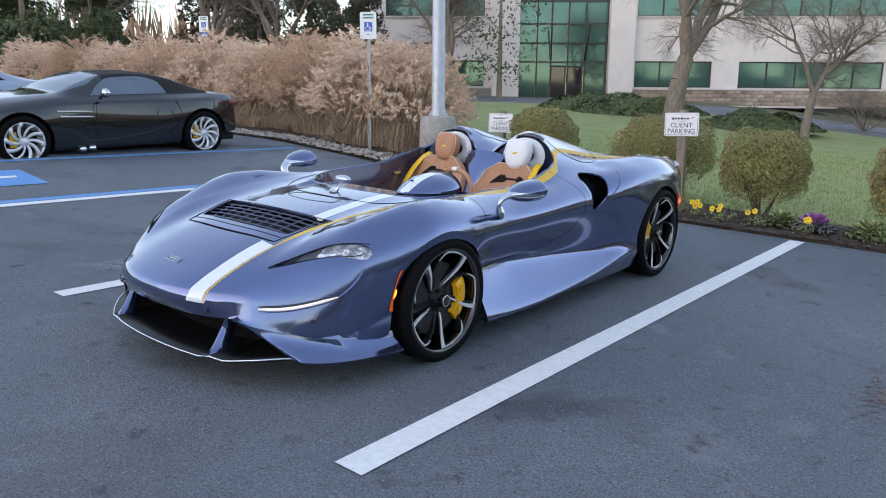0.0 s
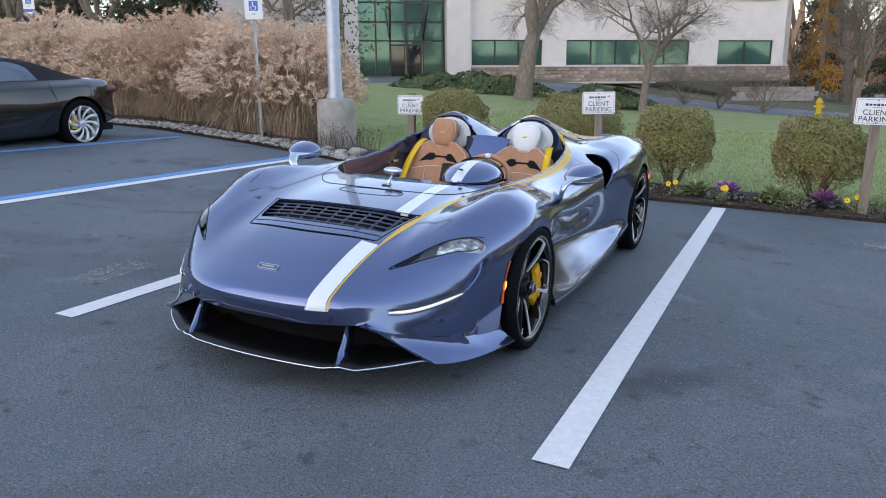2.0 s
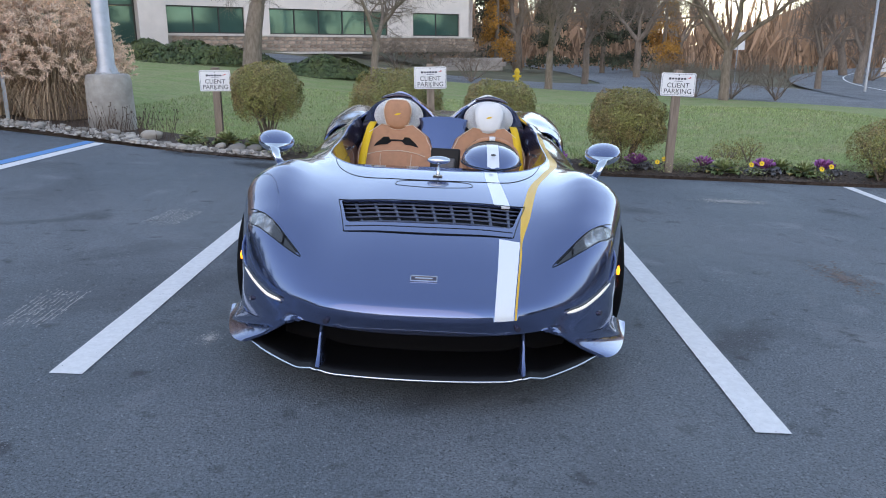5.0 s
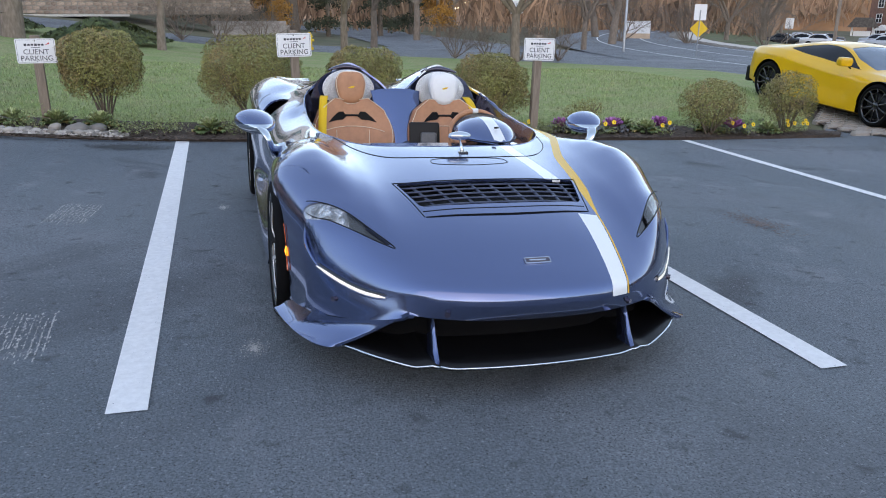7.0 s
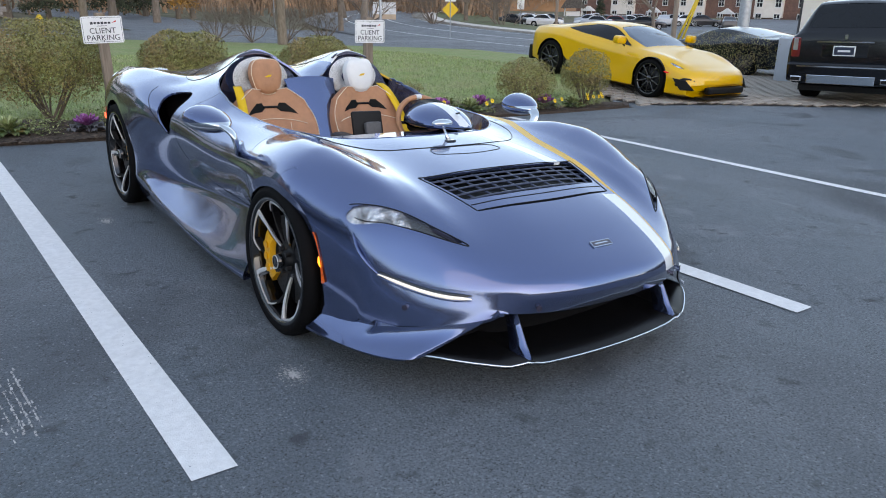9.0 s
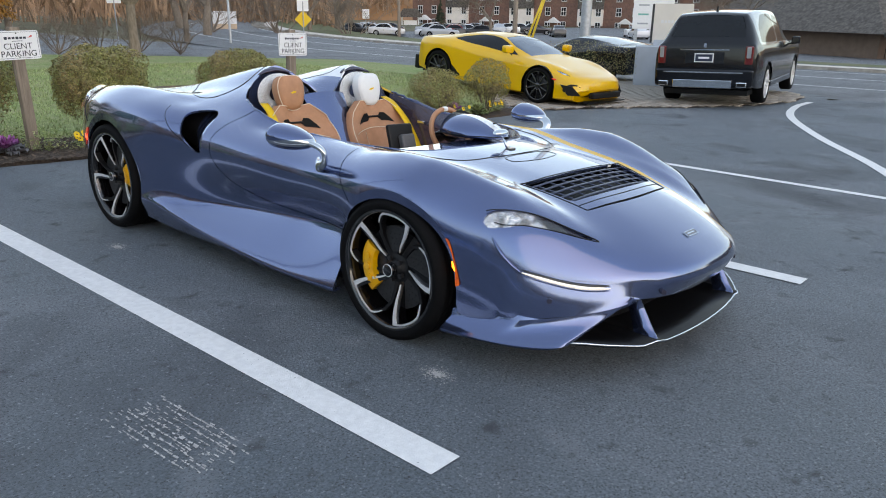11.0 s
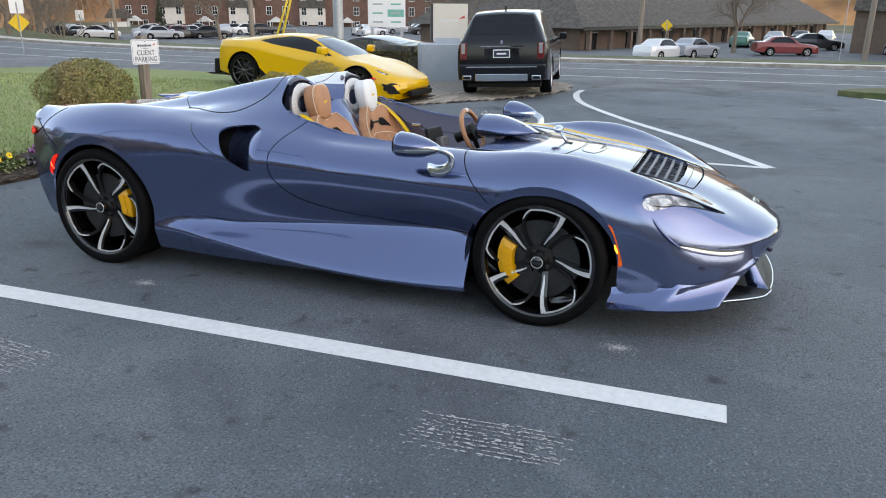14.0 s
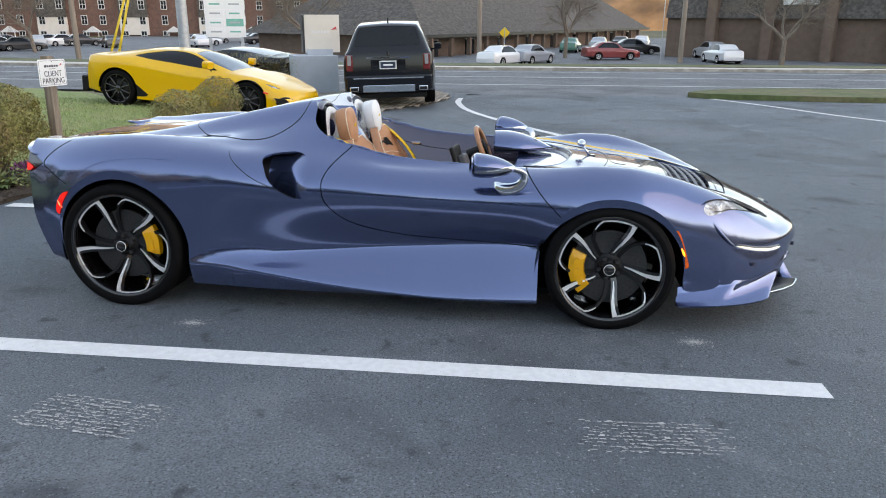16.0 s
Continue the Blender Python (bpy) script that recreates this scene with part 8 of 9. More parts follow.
def cheek(t):
    """The crease from the opening's corner back along the cheek."""
    return np.array((.515 + (.945 - .515) * (1 - (1 - t) ** 1.55), -.969 + .64 * t ** 1.18, .348 - .146 * t ** 0.66))


crease = []
for k, p in enumerate(row0):
    if k <= apex_k:
        crease.append((p[0], p[1] + .045 - .064 * (k / apex_k) ** 3, .330 + .018 * (k / apex_k) ** 4))
    else:
        t = (arc[k] - arc[apex_k]) / (1 - arc[apex_k])
        q = cheek(.71 * t)
        crease.append(q * (1 - t ** 6) + (row0[-1] - np.array([.002, 0, 0])) * t ** 6)
crease = np.array(crease)
rows = []
for a in np.linspace(0, 1, 16):
    m = row0 * (1 - a) + crease * a
    out = np.stack([np.clip(row0[:, 0], 0, 1) ** 2, -np.clip(1 - row0[:, 0], 0, 1) ** .5, np.zeros(len(row0))], 1)
    rows.append(m + out * math.sin(math.pi * a) * (.002 + .008 * np.clip((row0[:, 0] - .45) / .3, 0, 1) * np.clip((1 - arc) / .25, 0, 1))[:, None])
n = len(row0)
both = [np.vstack([r[::-1] * np.array([-1, 1, 1]), r[1:]]) for r in rows]
nb = 2 * n - 1
bumper_v = np.hstack([np.vstack(both), np.zeros((nb * 16, 2))])
bumper_f = [(r * nb + k, (r + 1) * nb + k, (r + 1) * nb + k + 1, r * nb + k + 1) for r in range(15) for k in range(nb - 1)]
probe = bumper_v[list(bumper_f[nb // 2]), :3]
if np.cross(probe[1] - probe[0], probe[2] - probe[0])[1] > 0:
    bumper_f = [f[::-1] for f in bumper_f]
V, F, I = merge(FRONT)
probe = V[list(F[0]), :3]
up = np.array([f_ for f_ in F if len(f_) == 4][:400])
flat_n = np.cross(V[up[:, 1], :3] - V[up[:, 0], :3], V[up[:, 2], :3] - V[up[:, 0], :3])
if flat_n[:, 2].sum() < 0:
    bumper_f = [f[::-1] for f in bumper_f]
V, F, I = merge(FRONT + [(bumper_v, bumper_f, 0)])
V, F, keep = weld(V, F)


def relax(V, F, weight, times):
    """Evens out a surface where weight is above 0; its open edges keep their line and are only rounded at the sides."""
    e = np.array([(f[i], f[(i + 1) % len(f)]) for f in F for i in range(len(f))])
    u, c = np.unique(np.sort(e, axis=1), axis=0, return_counts=True)
    w = weight.copy()
    rim = u[c == 1]
    w[rim.ravel()] = 0
    round_off = weight * np.clip((np.abs(V[:, 0]) - .70) / .06, 0, 1) * (np.bincount(rim.ravel(), minlength=len(V)) == 2)
    P = V[:, :3].copy()
    deg = np.bincount(u.ravel(), minlength=len(P)).clip(1)[:, None]
    for _ in range(times):
        m = np.zeros_like(P)
        np.add.at(m, u[:, 0], P[u[:, 1]])
        np.add.at(m, u[:, 1], P[u[:, 0]])
        P += (m / deg - P) * .6 * w[:, None]
        b = np.zeros_like(P)
        np.add.at(b, rim[:, 0], P[rim[:, 1]])
        np.add.at(b, rim[:, 1], P[rim[:, 0]])
        P += (b / 2 - P) * .5 * round_off[:, None]
    return np.hstack([P, V[:, 3:]])


step = lambda q: np.clip(q, 0, 1) ** 2 * (3 - 2 * np.clip(q, 0, 1))
V = relax(V, F, step((np.abs(V[:, 0]) - .40) / .12) * step((.425 - V[:, 2]) / .05) * step((-.30 - V[:, 1]) / .08), 70)
panel("front_clamshell", V, F, None, "violet-blue bonnet, wings and nose with white stripe edged in gold", mats=STRIPED, index=[I[k] for k in keep])
blade_x = pchip([(-.70, float(cheek(((.969 - .70) / .64) ** (1 / 1.18))[0])), (-.62, .838), (-.54, .855), (-.49, .867), (-.37, .898), (-.32, .909)])
for side in (1, -1):
    t = np.linspace(0, 1, 50)
    ck = np.array([cheek(k_) for k_ in t])
    ck[:, 0] = np.where(ck[:, 1] > -.70, blade_x(np.maximum(ck[:, 1], -.70)), ck[:, 0])
    low = np.stack([.765 + (.975 - .765) * t ** .48, -.822 + (.495) * t, .172 - .01 * t - .012 * np.sin(np.pi * t)], 1)
    # the blade's upper edge runs on a little way up behind the skin
    tuck = np.clip((ck[:, 1] + .70) / .12, 0, 1)[:, None] * np.array([-.010, 0, .032])
    V, F, R = [(ck + tuck) * np.array([side, 1, 1]), ck * np.array([side, 1, 1])], [], 12
    for a in np.linspace(0, 1, R - 2):
        V.append((ck * (1 - a) + low * a + np.array([.0, .012, -.012]) * math.sin(math.pi * a)) * np.array([side, 1, 1]))
    m_ = len(ck)
    F = [(r * m_ + k, r * m_ + k + 1, (r + 1) * m_ + k + 1, (r + 1) * m_ + k) for r in range(R - 1) if r != 1 for k in range(m_ - 1)]
    panel("cheek_blade", np.hstack([np.vstack(V), np.zeros((R * m_, 2))]), F if side < 0 else [f[::-1] for f in F], PAINT, "flared bright blade beside the nose opening")
    # daytime running light
    mid = spline([(.590, -.893, .393), (.650, -.834, .393), (.700, -.772, .400), (.755, -.700, .417), (.816, -.612, .443)], 26) + np.array([.003, -.005, .001])
    taper = np.interp(np.linspace(0, 1, 26), [0, .1, .35, .85, 1], [.25, .8, 1, .8, .3])
    drl = tube("running_light", [(p[0] * side, p[1], p[2]) for p in mid], [float(.0085 * w) for w in taper], LED, CAR, "slim white light strip", flat=.8)
    tube("light_bezel", [(p[0] * side * .996, p[1] + .004, p[2] + .010) for p in mid], [float(.007 * w) for w in taper], BLACK_GLOSS, drl)
    tube("light_lip", [(p[0] * side, p[1] + .003, p[2] - .010) for p in mid], [float(.006 * w) for w in taper], PAINT, drl)
    for sx, sy, sz in ((.378, -1.022, .362), (.755, -.715, .338)):
        cyl("parking_sensor", (side * sx, sy, sz), (side * sx * 1.02, sy - .012, sz), .011, PAINT_DARK, CAR, "small round parking sensor")
    # sharp ridge that runs from the lamp down to the light strip
    tube("crease_ridge", spline([(side * .842, -.462, .592), (side * .853, -.52, .525), (side * .835, -.57, .472), (side * .808, -.615, .435)], 20), [.0035 + .004 * math.sin(math.pi * (k + .5) / 20) for k in range(20)], PAINT, CAR, seg=8)
    # lit markers lying in the skin at the edges of the arches; outline in y, z
    amber = side_poly(spline([(-.285, .528), (-.306, .536), (-.332, .48), (-.356, .41), (-.371, .352), (-.355, .342), (-.33, .35), (-.29, .43)], 40, closed=True))
    red = side_poly(spline([(2.97, .645), (3.02, .635), (3.05, .60), (3.072, .55), (3.066, .52), (3.04, .52), (3.0, .55)], 40, closed=True))
    for nm, fld, edge, material, words in (("side_marker", amber, ARCH_F, AMBER, "lit amber side marker"), ("rear_marker", red, ARCH_R, RED_LENS, "lit red side marker")):
        V, F = cut(BV, BF, lambda V: V[:, 4] * side - 4.5, fld, edge)
        V = V.copy()
        V[:, 0] += side * .005
        lens = mesh_ob(nm, V[:, :3], F, material, CAR, words)
        by, bz_, glow = (-.338, .425, AMBER_GLOW) if nm == "side_marker" else (3.043, .575, RED_GLOW)
        bx = side * (skin_x(by, bz_) + .001)
        tube("bulb", [(bx, by + .010, bz_ + .020), (bx + side * .003, by, bz_), (bx, by - .008, bz_ - .020)], [.003, .006, .003], glow, lens, "glowing bulb", seg=8)

# Nose opening: splitter tray, back wall and struts.
front = spline([(-.745, -.815), (-.67, -.90), (-.55, -.99), (-.45, -1.045), (-.42, -1.055), (-.39, -1.05), (-.2, -1.072), (0, -1.08), (.2, -1.072), (.39, -1.05), (.42, -1.055), (.45, -1.045), (.55, -.99), (.67, -.90), (.745, -.815)], 80)
rise = lambda x: .152 + .035 * np.clip((abs(x) - .36) / .08, 0, 1) * np.clip((.50 - abs(x)) / .06, 0, 1) * .6 + .03 * np.clip((abs(x) - .45) / .25, 0, 1)
V, F = [], []
for x, y in front:
    for a in np.linspace(0, 1, 6):
        V.append((x * (1 - .02 * a), y + (-.55 - y) * a, rise(x) + .012 * a))
F = [(k * 6 + a, (k + 1) * 6 + a, (k + 1) * 6 + a + 1, k * 6 + a + 1) for k in range(79) for a in range(5)]
ob = mesh_ob("splitter", V, F, CARBON, CAR, "gloss carbon front splitter tray")
md = ob.modifiers.new("thick", 'SOLIDIFY')
md.thickness, md.offset = .014, -1
# bright metal strip put in for the silver highlight along the edge
tube("splitter_edge", [(x, y - .003, rise(x) - .004) for x, y in front], .0055, MIRROR_SILVER, CAR, "bright splitter edge", seg=6)
V = [(x, -.70 - .1 * (1 - (x / .62) ** 2), z) for x in np.linspace(-.62, .62, 20) for z in (.13, .40)]
mesh_ob("nose_back_wall", V, [(2 * k, 2 * k + 2, 2 * k + 3, 2 * k + 1) for k in range(19)], MATT_BLACK, CAR, "black mesh at the back of the nose opening")
for side in (1, -1):
    V = []
    for z, y, w, d in ((.318, -.935, .020, .05), (.27, -.965, .022, .06), (.21, -1.0, .030, .07), (.166, -1.03, .044, .085)):
        V += [(side * .415 - w / 2 * .4, y - .012, z), (side * .415 + w / 2 * .4, y - .012, z), (side * .415 + w / 2, y + d, z), (side * .415 - w / 2, y + d, z)]
    F = [(4 * r + a, 4 * r + (a + 1) % 4, 4 * r + 4 + (a + 1) % 4, 4 * r + 4 + a) for r in range(3) for a in range(4)] + [(0, 1, 2, 3), (15, 14, 13, 12)]
    ob = mesh_ob("splitter_strut", V, F, PAINT, CAR, "painted upright strut on the splitter")

# Bonnet grille lattice, lip of the slot, badge plate.
gr = thing("bonnet_grille", "", "", None)
gr.parent = CAR
gr["label"] = "black bonnet grille with crossing fins"


for k in range(5):
    t = (k + .5) / 5
    y = -.335 - .23 * t
    hw = .43 - .055 * t
    tube("fin", [(x, y + .012 * (x / hw) ** 2, bonnet_z(x, y) - .012) for x in np.linspace(-hw, hw, 14)], .0045, GRILLE_FIN, gr, flat=2.2, seg=6)
for k in range(9):
    x = -.36 + .09 * k
    tube("fin_upright", [(x * (1 - .10 * t) + .035 * t, -.338 - .228 * t, bonnet_z(x, -.338 - .228 * t) - .014) for t in np.linspace(0, 1, 6)], .0038, GRILLE_FIN, gr, flat=2.4, seg=6)
V = [(x, y, bonnet_z(x, y) - .055) for x in np.linspace(-.44, .44, 12) for y in (-.30, -.45, -.60)]
mesh_ob("grille_floor", V, [(3 * k + a, 3 * k + a + 1, 3 * k + a + 4, 3 * k + a + 3) for k in range(11) for a in range(2)], BLACK, gr)
def over_bonnet(pts, lift=.0008):
    return [(x, y, bonnet_z(x, y) + lift) for x, y in pts]


tube("panel_groove", over_bonnet([(x, -.612 + .02 * (x / .36) ** 2) for x in np.linspace(-.372, .372, 24)]), .0018, BLACK, CAR, seg=5)
tube("panel_slot", over_bonnet([(x, -.668 + .034 * (x / .37) ** 2) for x in np.linspace(-.37, .37, 30)], .001), [.0015 + .003 * math.sin(math.pi * (k + .5) / 30) ** .5 for k in range(30)], MATT_BLACK, CAR, "dark slot across the bonnet", seg=8)
for side in (1, -1):
    tube("panel_gap", over_bonnet(spline([(side * .445, -.318), (side * .425, -.40), (side * .395, -.53), (side * .374, -.632)], 16)), .0022, BLACK, CAR, seg=4)
tube("panel_gap", over_bonnet([(x, -.318 - .008 * (1 - (x / .445) ** 2)) for x in np.linspace(-.445, .445, 24)]), .0022, BLACK, CAR, seg=4)
bp = thing("nose_badge", "", "", None)
bp.parent = CAR
bp["label"] = "small framed metal nose badge"
bz = bonnet_z(.02, -.955)
tilt = math.degrees(math.atan2(bonnet_z(.02, -.93) - bonnet_z(.02, -.98), .05))
mb = pose(.0, -.955, bz + .002, tilt, 0, 0)
box("badge_plate", 0, 0, 0, .105, .028, .004, PAINT_DARK, bp, m=mb, bevel=.001)
for cx, cy, sx, sy in ((0, .014, .108, .003), (0, -.014, .108, .003), (.0525, 0, .003, .03), (-.0525, 0, .003, .03), (.0, .001, .07, .006)):
    box("badge_rim", cx, cy, .002, sx, sy, .005, MIRROR_SILVER, bp, m=mb)
# thin grooves on the bonnet: the oval hatch and the screen's arc
for pts in (spline([(-.17, -.10), (0, -.125), (.17, -.10), (.195, -.06), (.16, -.02), (0, -.012), (-.16, -.02), (-.195, -.06)], 48, closed=True),):
    tube("hatch_groove", [(x, y, bonnet_z(x, y) + .0006) for x, y in pts], .0016, BLACK, CAR, closed=True, seg=4)
pts = spline([(-.60, .52), (-.53, .25), (-.40, .075), (-.2, .012), (0, -.0), (.2, .012), (.40, .075), (.53, .25), (.60, .52)], 60)
tube("screen_groove", [(x, y, bonnet_z(x, y) + .0008) for x, y in pts], .002, BLACK, CAR, seg=4)

# ---- the roadster: wheels ----
def wheel(name, R, rim, width, side, hand, caliper_at, parent, m, spokes="roadster"):
    """A wheel whose outer face looks along +x (side 1) or -x (side -1)."""
    w = new(name)
    w.parent = parent
    w.matrix_parent_inverse = Matrix()
    w.matrix_local = m
    w["label"] = "black alloy wheel with bright machined spokes on a low tyre"
    h = width / 2
    prof = [(rim - .012, -h + .02), (rim + .006, -h + .004), (rim + .03, -h - .004), (R - .022, -h), (R - .006, -h + .010), (R, -h + .030)]
    for g in (-.45, -.15, .15, .45):
        prof += [(R, g * h - .009), (R - .007, g * h - .006), (R - .007, g * h + .006), (R, g * h + .009)]
    prof += [(R, h - .030), (R - .006, h - .010), (R - .022, h), (rim + .03, h + .004), (rim + .006, h - .004), (rim - .012, h - .02)]
    V, F = lathe(prof, 72, 'X')
    mesh_ob("tyre", [(x * side, y, z) for x, y, z in V], F, RUBBER, w, "low-profile black tyre")
    V, F = lathe([(rim + .004, h - .004), (rim - .006, h - .002), (rim - .014, h - .016), (rim - .022, h - .05), (rim - .03, -h + .03), (rim - .012, -h + .004)], 72, 'X')
    mesh_ob("rim", [(x * side, y, z) for x, y, z in V], F, BLACK_GLOSS, w, "gloss black rim barrel")
    return w


def spoke_set(w, rim, h, side, hand, turn, n=5):
    """Swept spokes: a black arm with a bright machined face that runs on along the rim and back in."""
    face = h - .016
    for k in range(n):
        a0 = 2 * math.pi * k / n + turn

        def pol(r, a, x):
            a = a0 + hand * a
            return (x * side, r * math.sin(a), r * math.cos(a))

        def slab(name, path, material, parent, depth, label=""):
            """Follows r, angle, width, face height; flat faced, with depth behind."""
            V = []
            m = len(path)
            mid = [Vector(pol(r, a, x)) for r, a, wd, x in path]
            for i, (r, a, wd, x) in enumerate(path):
                t_ = mid[min(i + 1, m - 1)] - mid[max(i - 1, 0)]
                e = Vector((0, -t_.z, t_.y)).normalized() * wd * .5
                back = Vector((-depth * side, 0, 0))
                V += [mid[i] - e + back, mid[i] - e * .9, mid[i] + e * .9, mid[i] + e + back]
            F = [(4 * i + b, 4 * i + (b + 1) % 4, 4 * i + 4 + (b + 1) % 4, 4 * i + 4 + b) for i in range(m - 1) for b in range(4)] + [(0, 1, 2, 3), (4 * m - 1, 4 * m - 2, 4 * m - 3, 4 * m - 4)]
            bm = bmesh.new()
            vs = [bm.verts.new(v) for v in V]
            for f in F:
                bm.faces.new([vs[i] for i in f])
            bmesh.ops.recalc_face_normals(bm, faces=bm.faces)
            return part(name, bm, material, parent, label, angle=30)
        Re = rim - .010
        blade = [(.30, -.20, .005, .050), (.42, -.115, .009, .037), (.55, -.035, .013, .026), (.70, .010, .017, .015), (.85, .015, .021, .006), (.975, .0, .026, .0)]
        sp = slab("spoke", [(.030, -.62, .034, face - .062)] + [(r * Re, a - .03, .030 + w * .55, face - d - .004) for r, a, w, d in blade], BLACK_GLOSS, w, .045)
        slab("machined_face", [(r * Re, a, w, face - d + .003) for r, a, w, d in blade], SILVER, sp, .005, "bright machined face")
        slab("rim_edge", [(.968 * Re, -.01 - .062 * i, .0085, face + .003) for i in range(11)], SILVER, sp, .005, "bright machined edge along the rim")
        slab("branch_edge", [(.968 * Re, -.62, .0085, face + .003), (.935 * Re, -.69, .0085, face), (.885 * Re, -.765, .007, face - .006), (.83 * Re, -.83, .0045, face - .012)], SILVER, sp, .005)
        slab("branch_spoke", [(.055, -1.02, .034, face - .062), (.36 * Re, -1.06, .022, face - .050), (.62 * Re, -.99, .018, face - .038), (.82 * Re, -.84, .016, face - .022), (.97 * Re, -.64, .018, face - .006)], BLACK, w, .03)
        c = pol(.052, .36, face - .045)
        cyl("wheel_bolt", c, (c[0] + side * .022, c[1], c[2]), .011, DISC, w, seg=8)


def brake(w, r, side, x, ang, span=1.25):
    V, F = lathe([(.07, x - .012), (r, x - .012), (r, x + .012), (.07, x + .012), (.07, x - .012)], 60, 'X')
    d = mesh_ob("brake_disc", [(a * side, b, c) for a, b, c in V], F, DISC, w, "drilled dark carbon brake disc", smooth=False)
    bm = bmesh.new()
    for k in range(34):
        for rr, o in ((r * .58, 0), (r * .70, .06), (r * .82, .12), (r * .94, .0)):
            a = 2 * math.pi * k / 34 + o
            p = Vector(((x + .0125) * side, rr * math.sin(a), rr * math.cos(a)))
            cyl_bm(bm, p, p + Vector((.001 * side, 0, 0)), .003, seg=6)
    part("drilling", bm, BLACK, d)["kind"] = "stuff"
    V, F = lathe([(0, x + .045), (.03, x + .045), (.045, x + .03), (.05, x + .014), (.075, x + .012)], 30, 'X')
    mesh_ob("hub", [(a * side, b, c) for a, b, c in V], F, BLACK, w)
    V, F = lathe([(0, x + .078), (.026, x + .078), (.031, x + .073), (.033, x + .05)], 24, 'X')
    cap = mesh_ob("hub_cap", [(a * side, b, c) for a, b, c in V], F, BLACK_GLOSS, w)
    tube("cap_ring", [((x + .076) * side, .028 * math.cos(a), .028 * math.sin(a)) for a in np.linspace(0, 2 * math.pi, 24, endpoint=False)], .002, SILVER, cap, closed=True, seg=5)
    bm = bmesh.new()
    n = 12
    prof = [(r + .014, .0), (r + .012, .038), (r - .02, .05), (r - .062, .045), (r - .07, .02)]
    rings = []
    for i in range(n + 1):
        a = ang + (i / n - .5) * span
        e = 1 - .25 * abs(2 * i / n - 1) ** 4
        rings.append([bm.verts.new(((x + dx * e) * side, rr * math.sin(a), rr * math.cos(a))) for rr, dx in prof])
    for A, B in zip(rings, rings[1:]):
        for j in range(len(prof) - 1):
            bm.faces.new((A[j], B[j], B[j + 1], A[j + 1]))
    bm.faces.new(rings[0])
    bm.faces.new(rings[-1][::-1])
    c = part("brake_caliper", bm, CALIPER, w, "yellow brake caliper", angle=35)
    for i in (-1, 0, 1):
        a = ang + i * .26 * span
        p = Vector(((x + .046) * side, (r - .03) * math.sin(a), (r - .03) * math.cos(a)))
        cyl("caliper_piston", p, p + Vector((.008 * side, 0, 0)), .018, CALIPER, c, seg=14)


for side in (1, -1):
    for nm, y, R, rim, wd, xo, zc, turn in (("front_wheel", 0.026, .331, .276, .245, .955, .325, radians(-26)), ("rear_wheel", 2.70, .351, .292, .305, .968, .345, radians(-47))):
        w = wheel(nm, R, rim, wd, side, side, 0, CAR, pose(side * (xo - wd / 2), y, zc))
        spoke_set(w, rim, wd / 2, side, side, turn if side < 0 else radians(-36) if y < 1 else radians(-20))
        brake(w, .195, side, wd / 2 - .085, math.radians(98) if y < 1 else math.radians(-80), 1.25 if y < 1 else .85)
    # dark wheel housings
    for y, zc, R in ((0.02, .33, .40), (2.69, .35, .41)):
        V, F = [], []
        for k in range(25):
            a = math.pi * (k / 24) * 1.16 - .25
            for x in (.90 if y < 1 else .915, .55):
                V.append((side * x, y + R * .97 * math.cos(a), zc - .02 + R * .93 * math.sin(a)))
        n = 2
        F = [(2 * k, 2 * k + 1, 2 * k + 3, 2 * k + 2) for k in range(24)]
        i = len(V)
        V.append((side * .55, y, zc))
        F += [(2 * k + 1, i, 2 * k + 3) for k in range(24)]
        mesh_ob("wheel_housing", V, F, BLACK, CAR, "black wheel-arch lining")

# ---- the roadster: cockpit, mirrors, intakes, tail ----
# side air scoops behind the doors
for side in (1, -1):
    # a ramp sinks smoothly from behind the door and runs in under the haunch's leading edge
    V, F = cut(BV, BF, lambda V: V[:, 4] * side - 3.8, side_poly(DUCT))
    V = V.copy()
    u = np.clip((V[:, 1] - 1.635) / .25, 0, 1)
    V[:, 0] -= side * (.0006 + .15 * u * u * (3 - 2 * u))
    I = [1 if V[list(f), 1].mean() > 1.90 else 0 for f in F]
    mesh_ob("side_scoop", V[:, :3], F, None, CAR, "deep side air scoop with a painted ramp", mats=[PAINT, BLACK], index=I)
    # edge of the scoop's fairing
    ys = [(side * (skin_x(y, z) + .0008), y, z) for y, z in spline([(2.086, .870), (2.052, .838), (1.985, .785), (1.911, .735), (1.803, .684), (1.695, .634)], 26)]
    tube("fairing_gap", ys, .0024, BLACK, CAR, seg=4)

# dark inner tub
half = [p for p in spline([(0, .21), (.2, .235), (.4, .30), (.55, .43), (.635, .60), (.662, .8), (.66, 1.15), (.645, 1.44), (.60, 1.60)], 60)]


def rim_z(x, y):
    sub = BV[(np.abs(BV[:, 0] - x) < .05) & (np.abs(BV[:, 1] - y) < .05) & (BV[:, 4] >= 0) & (BV[:, 4] < 5.2)]
    if not len(sub):
        return .8
    d = np.hypot(sub[:, 0] - x, sub[:, 1] - y)
    return float(sub[np.argmin(d), 2])


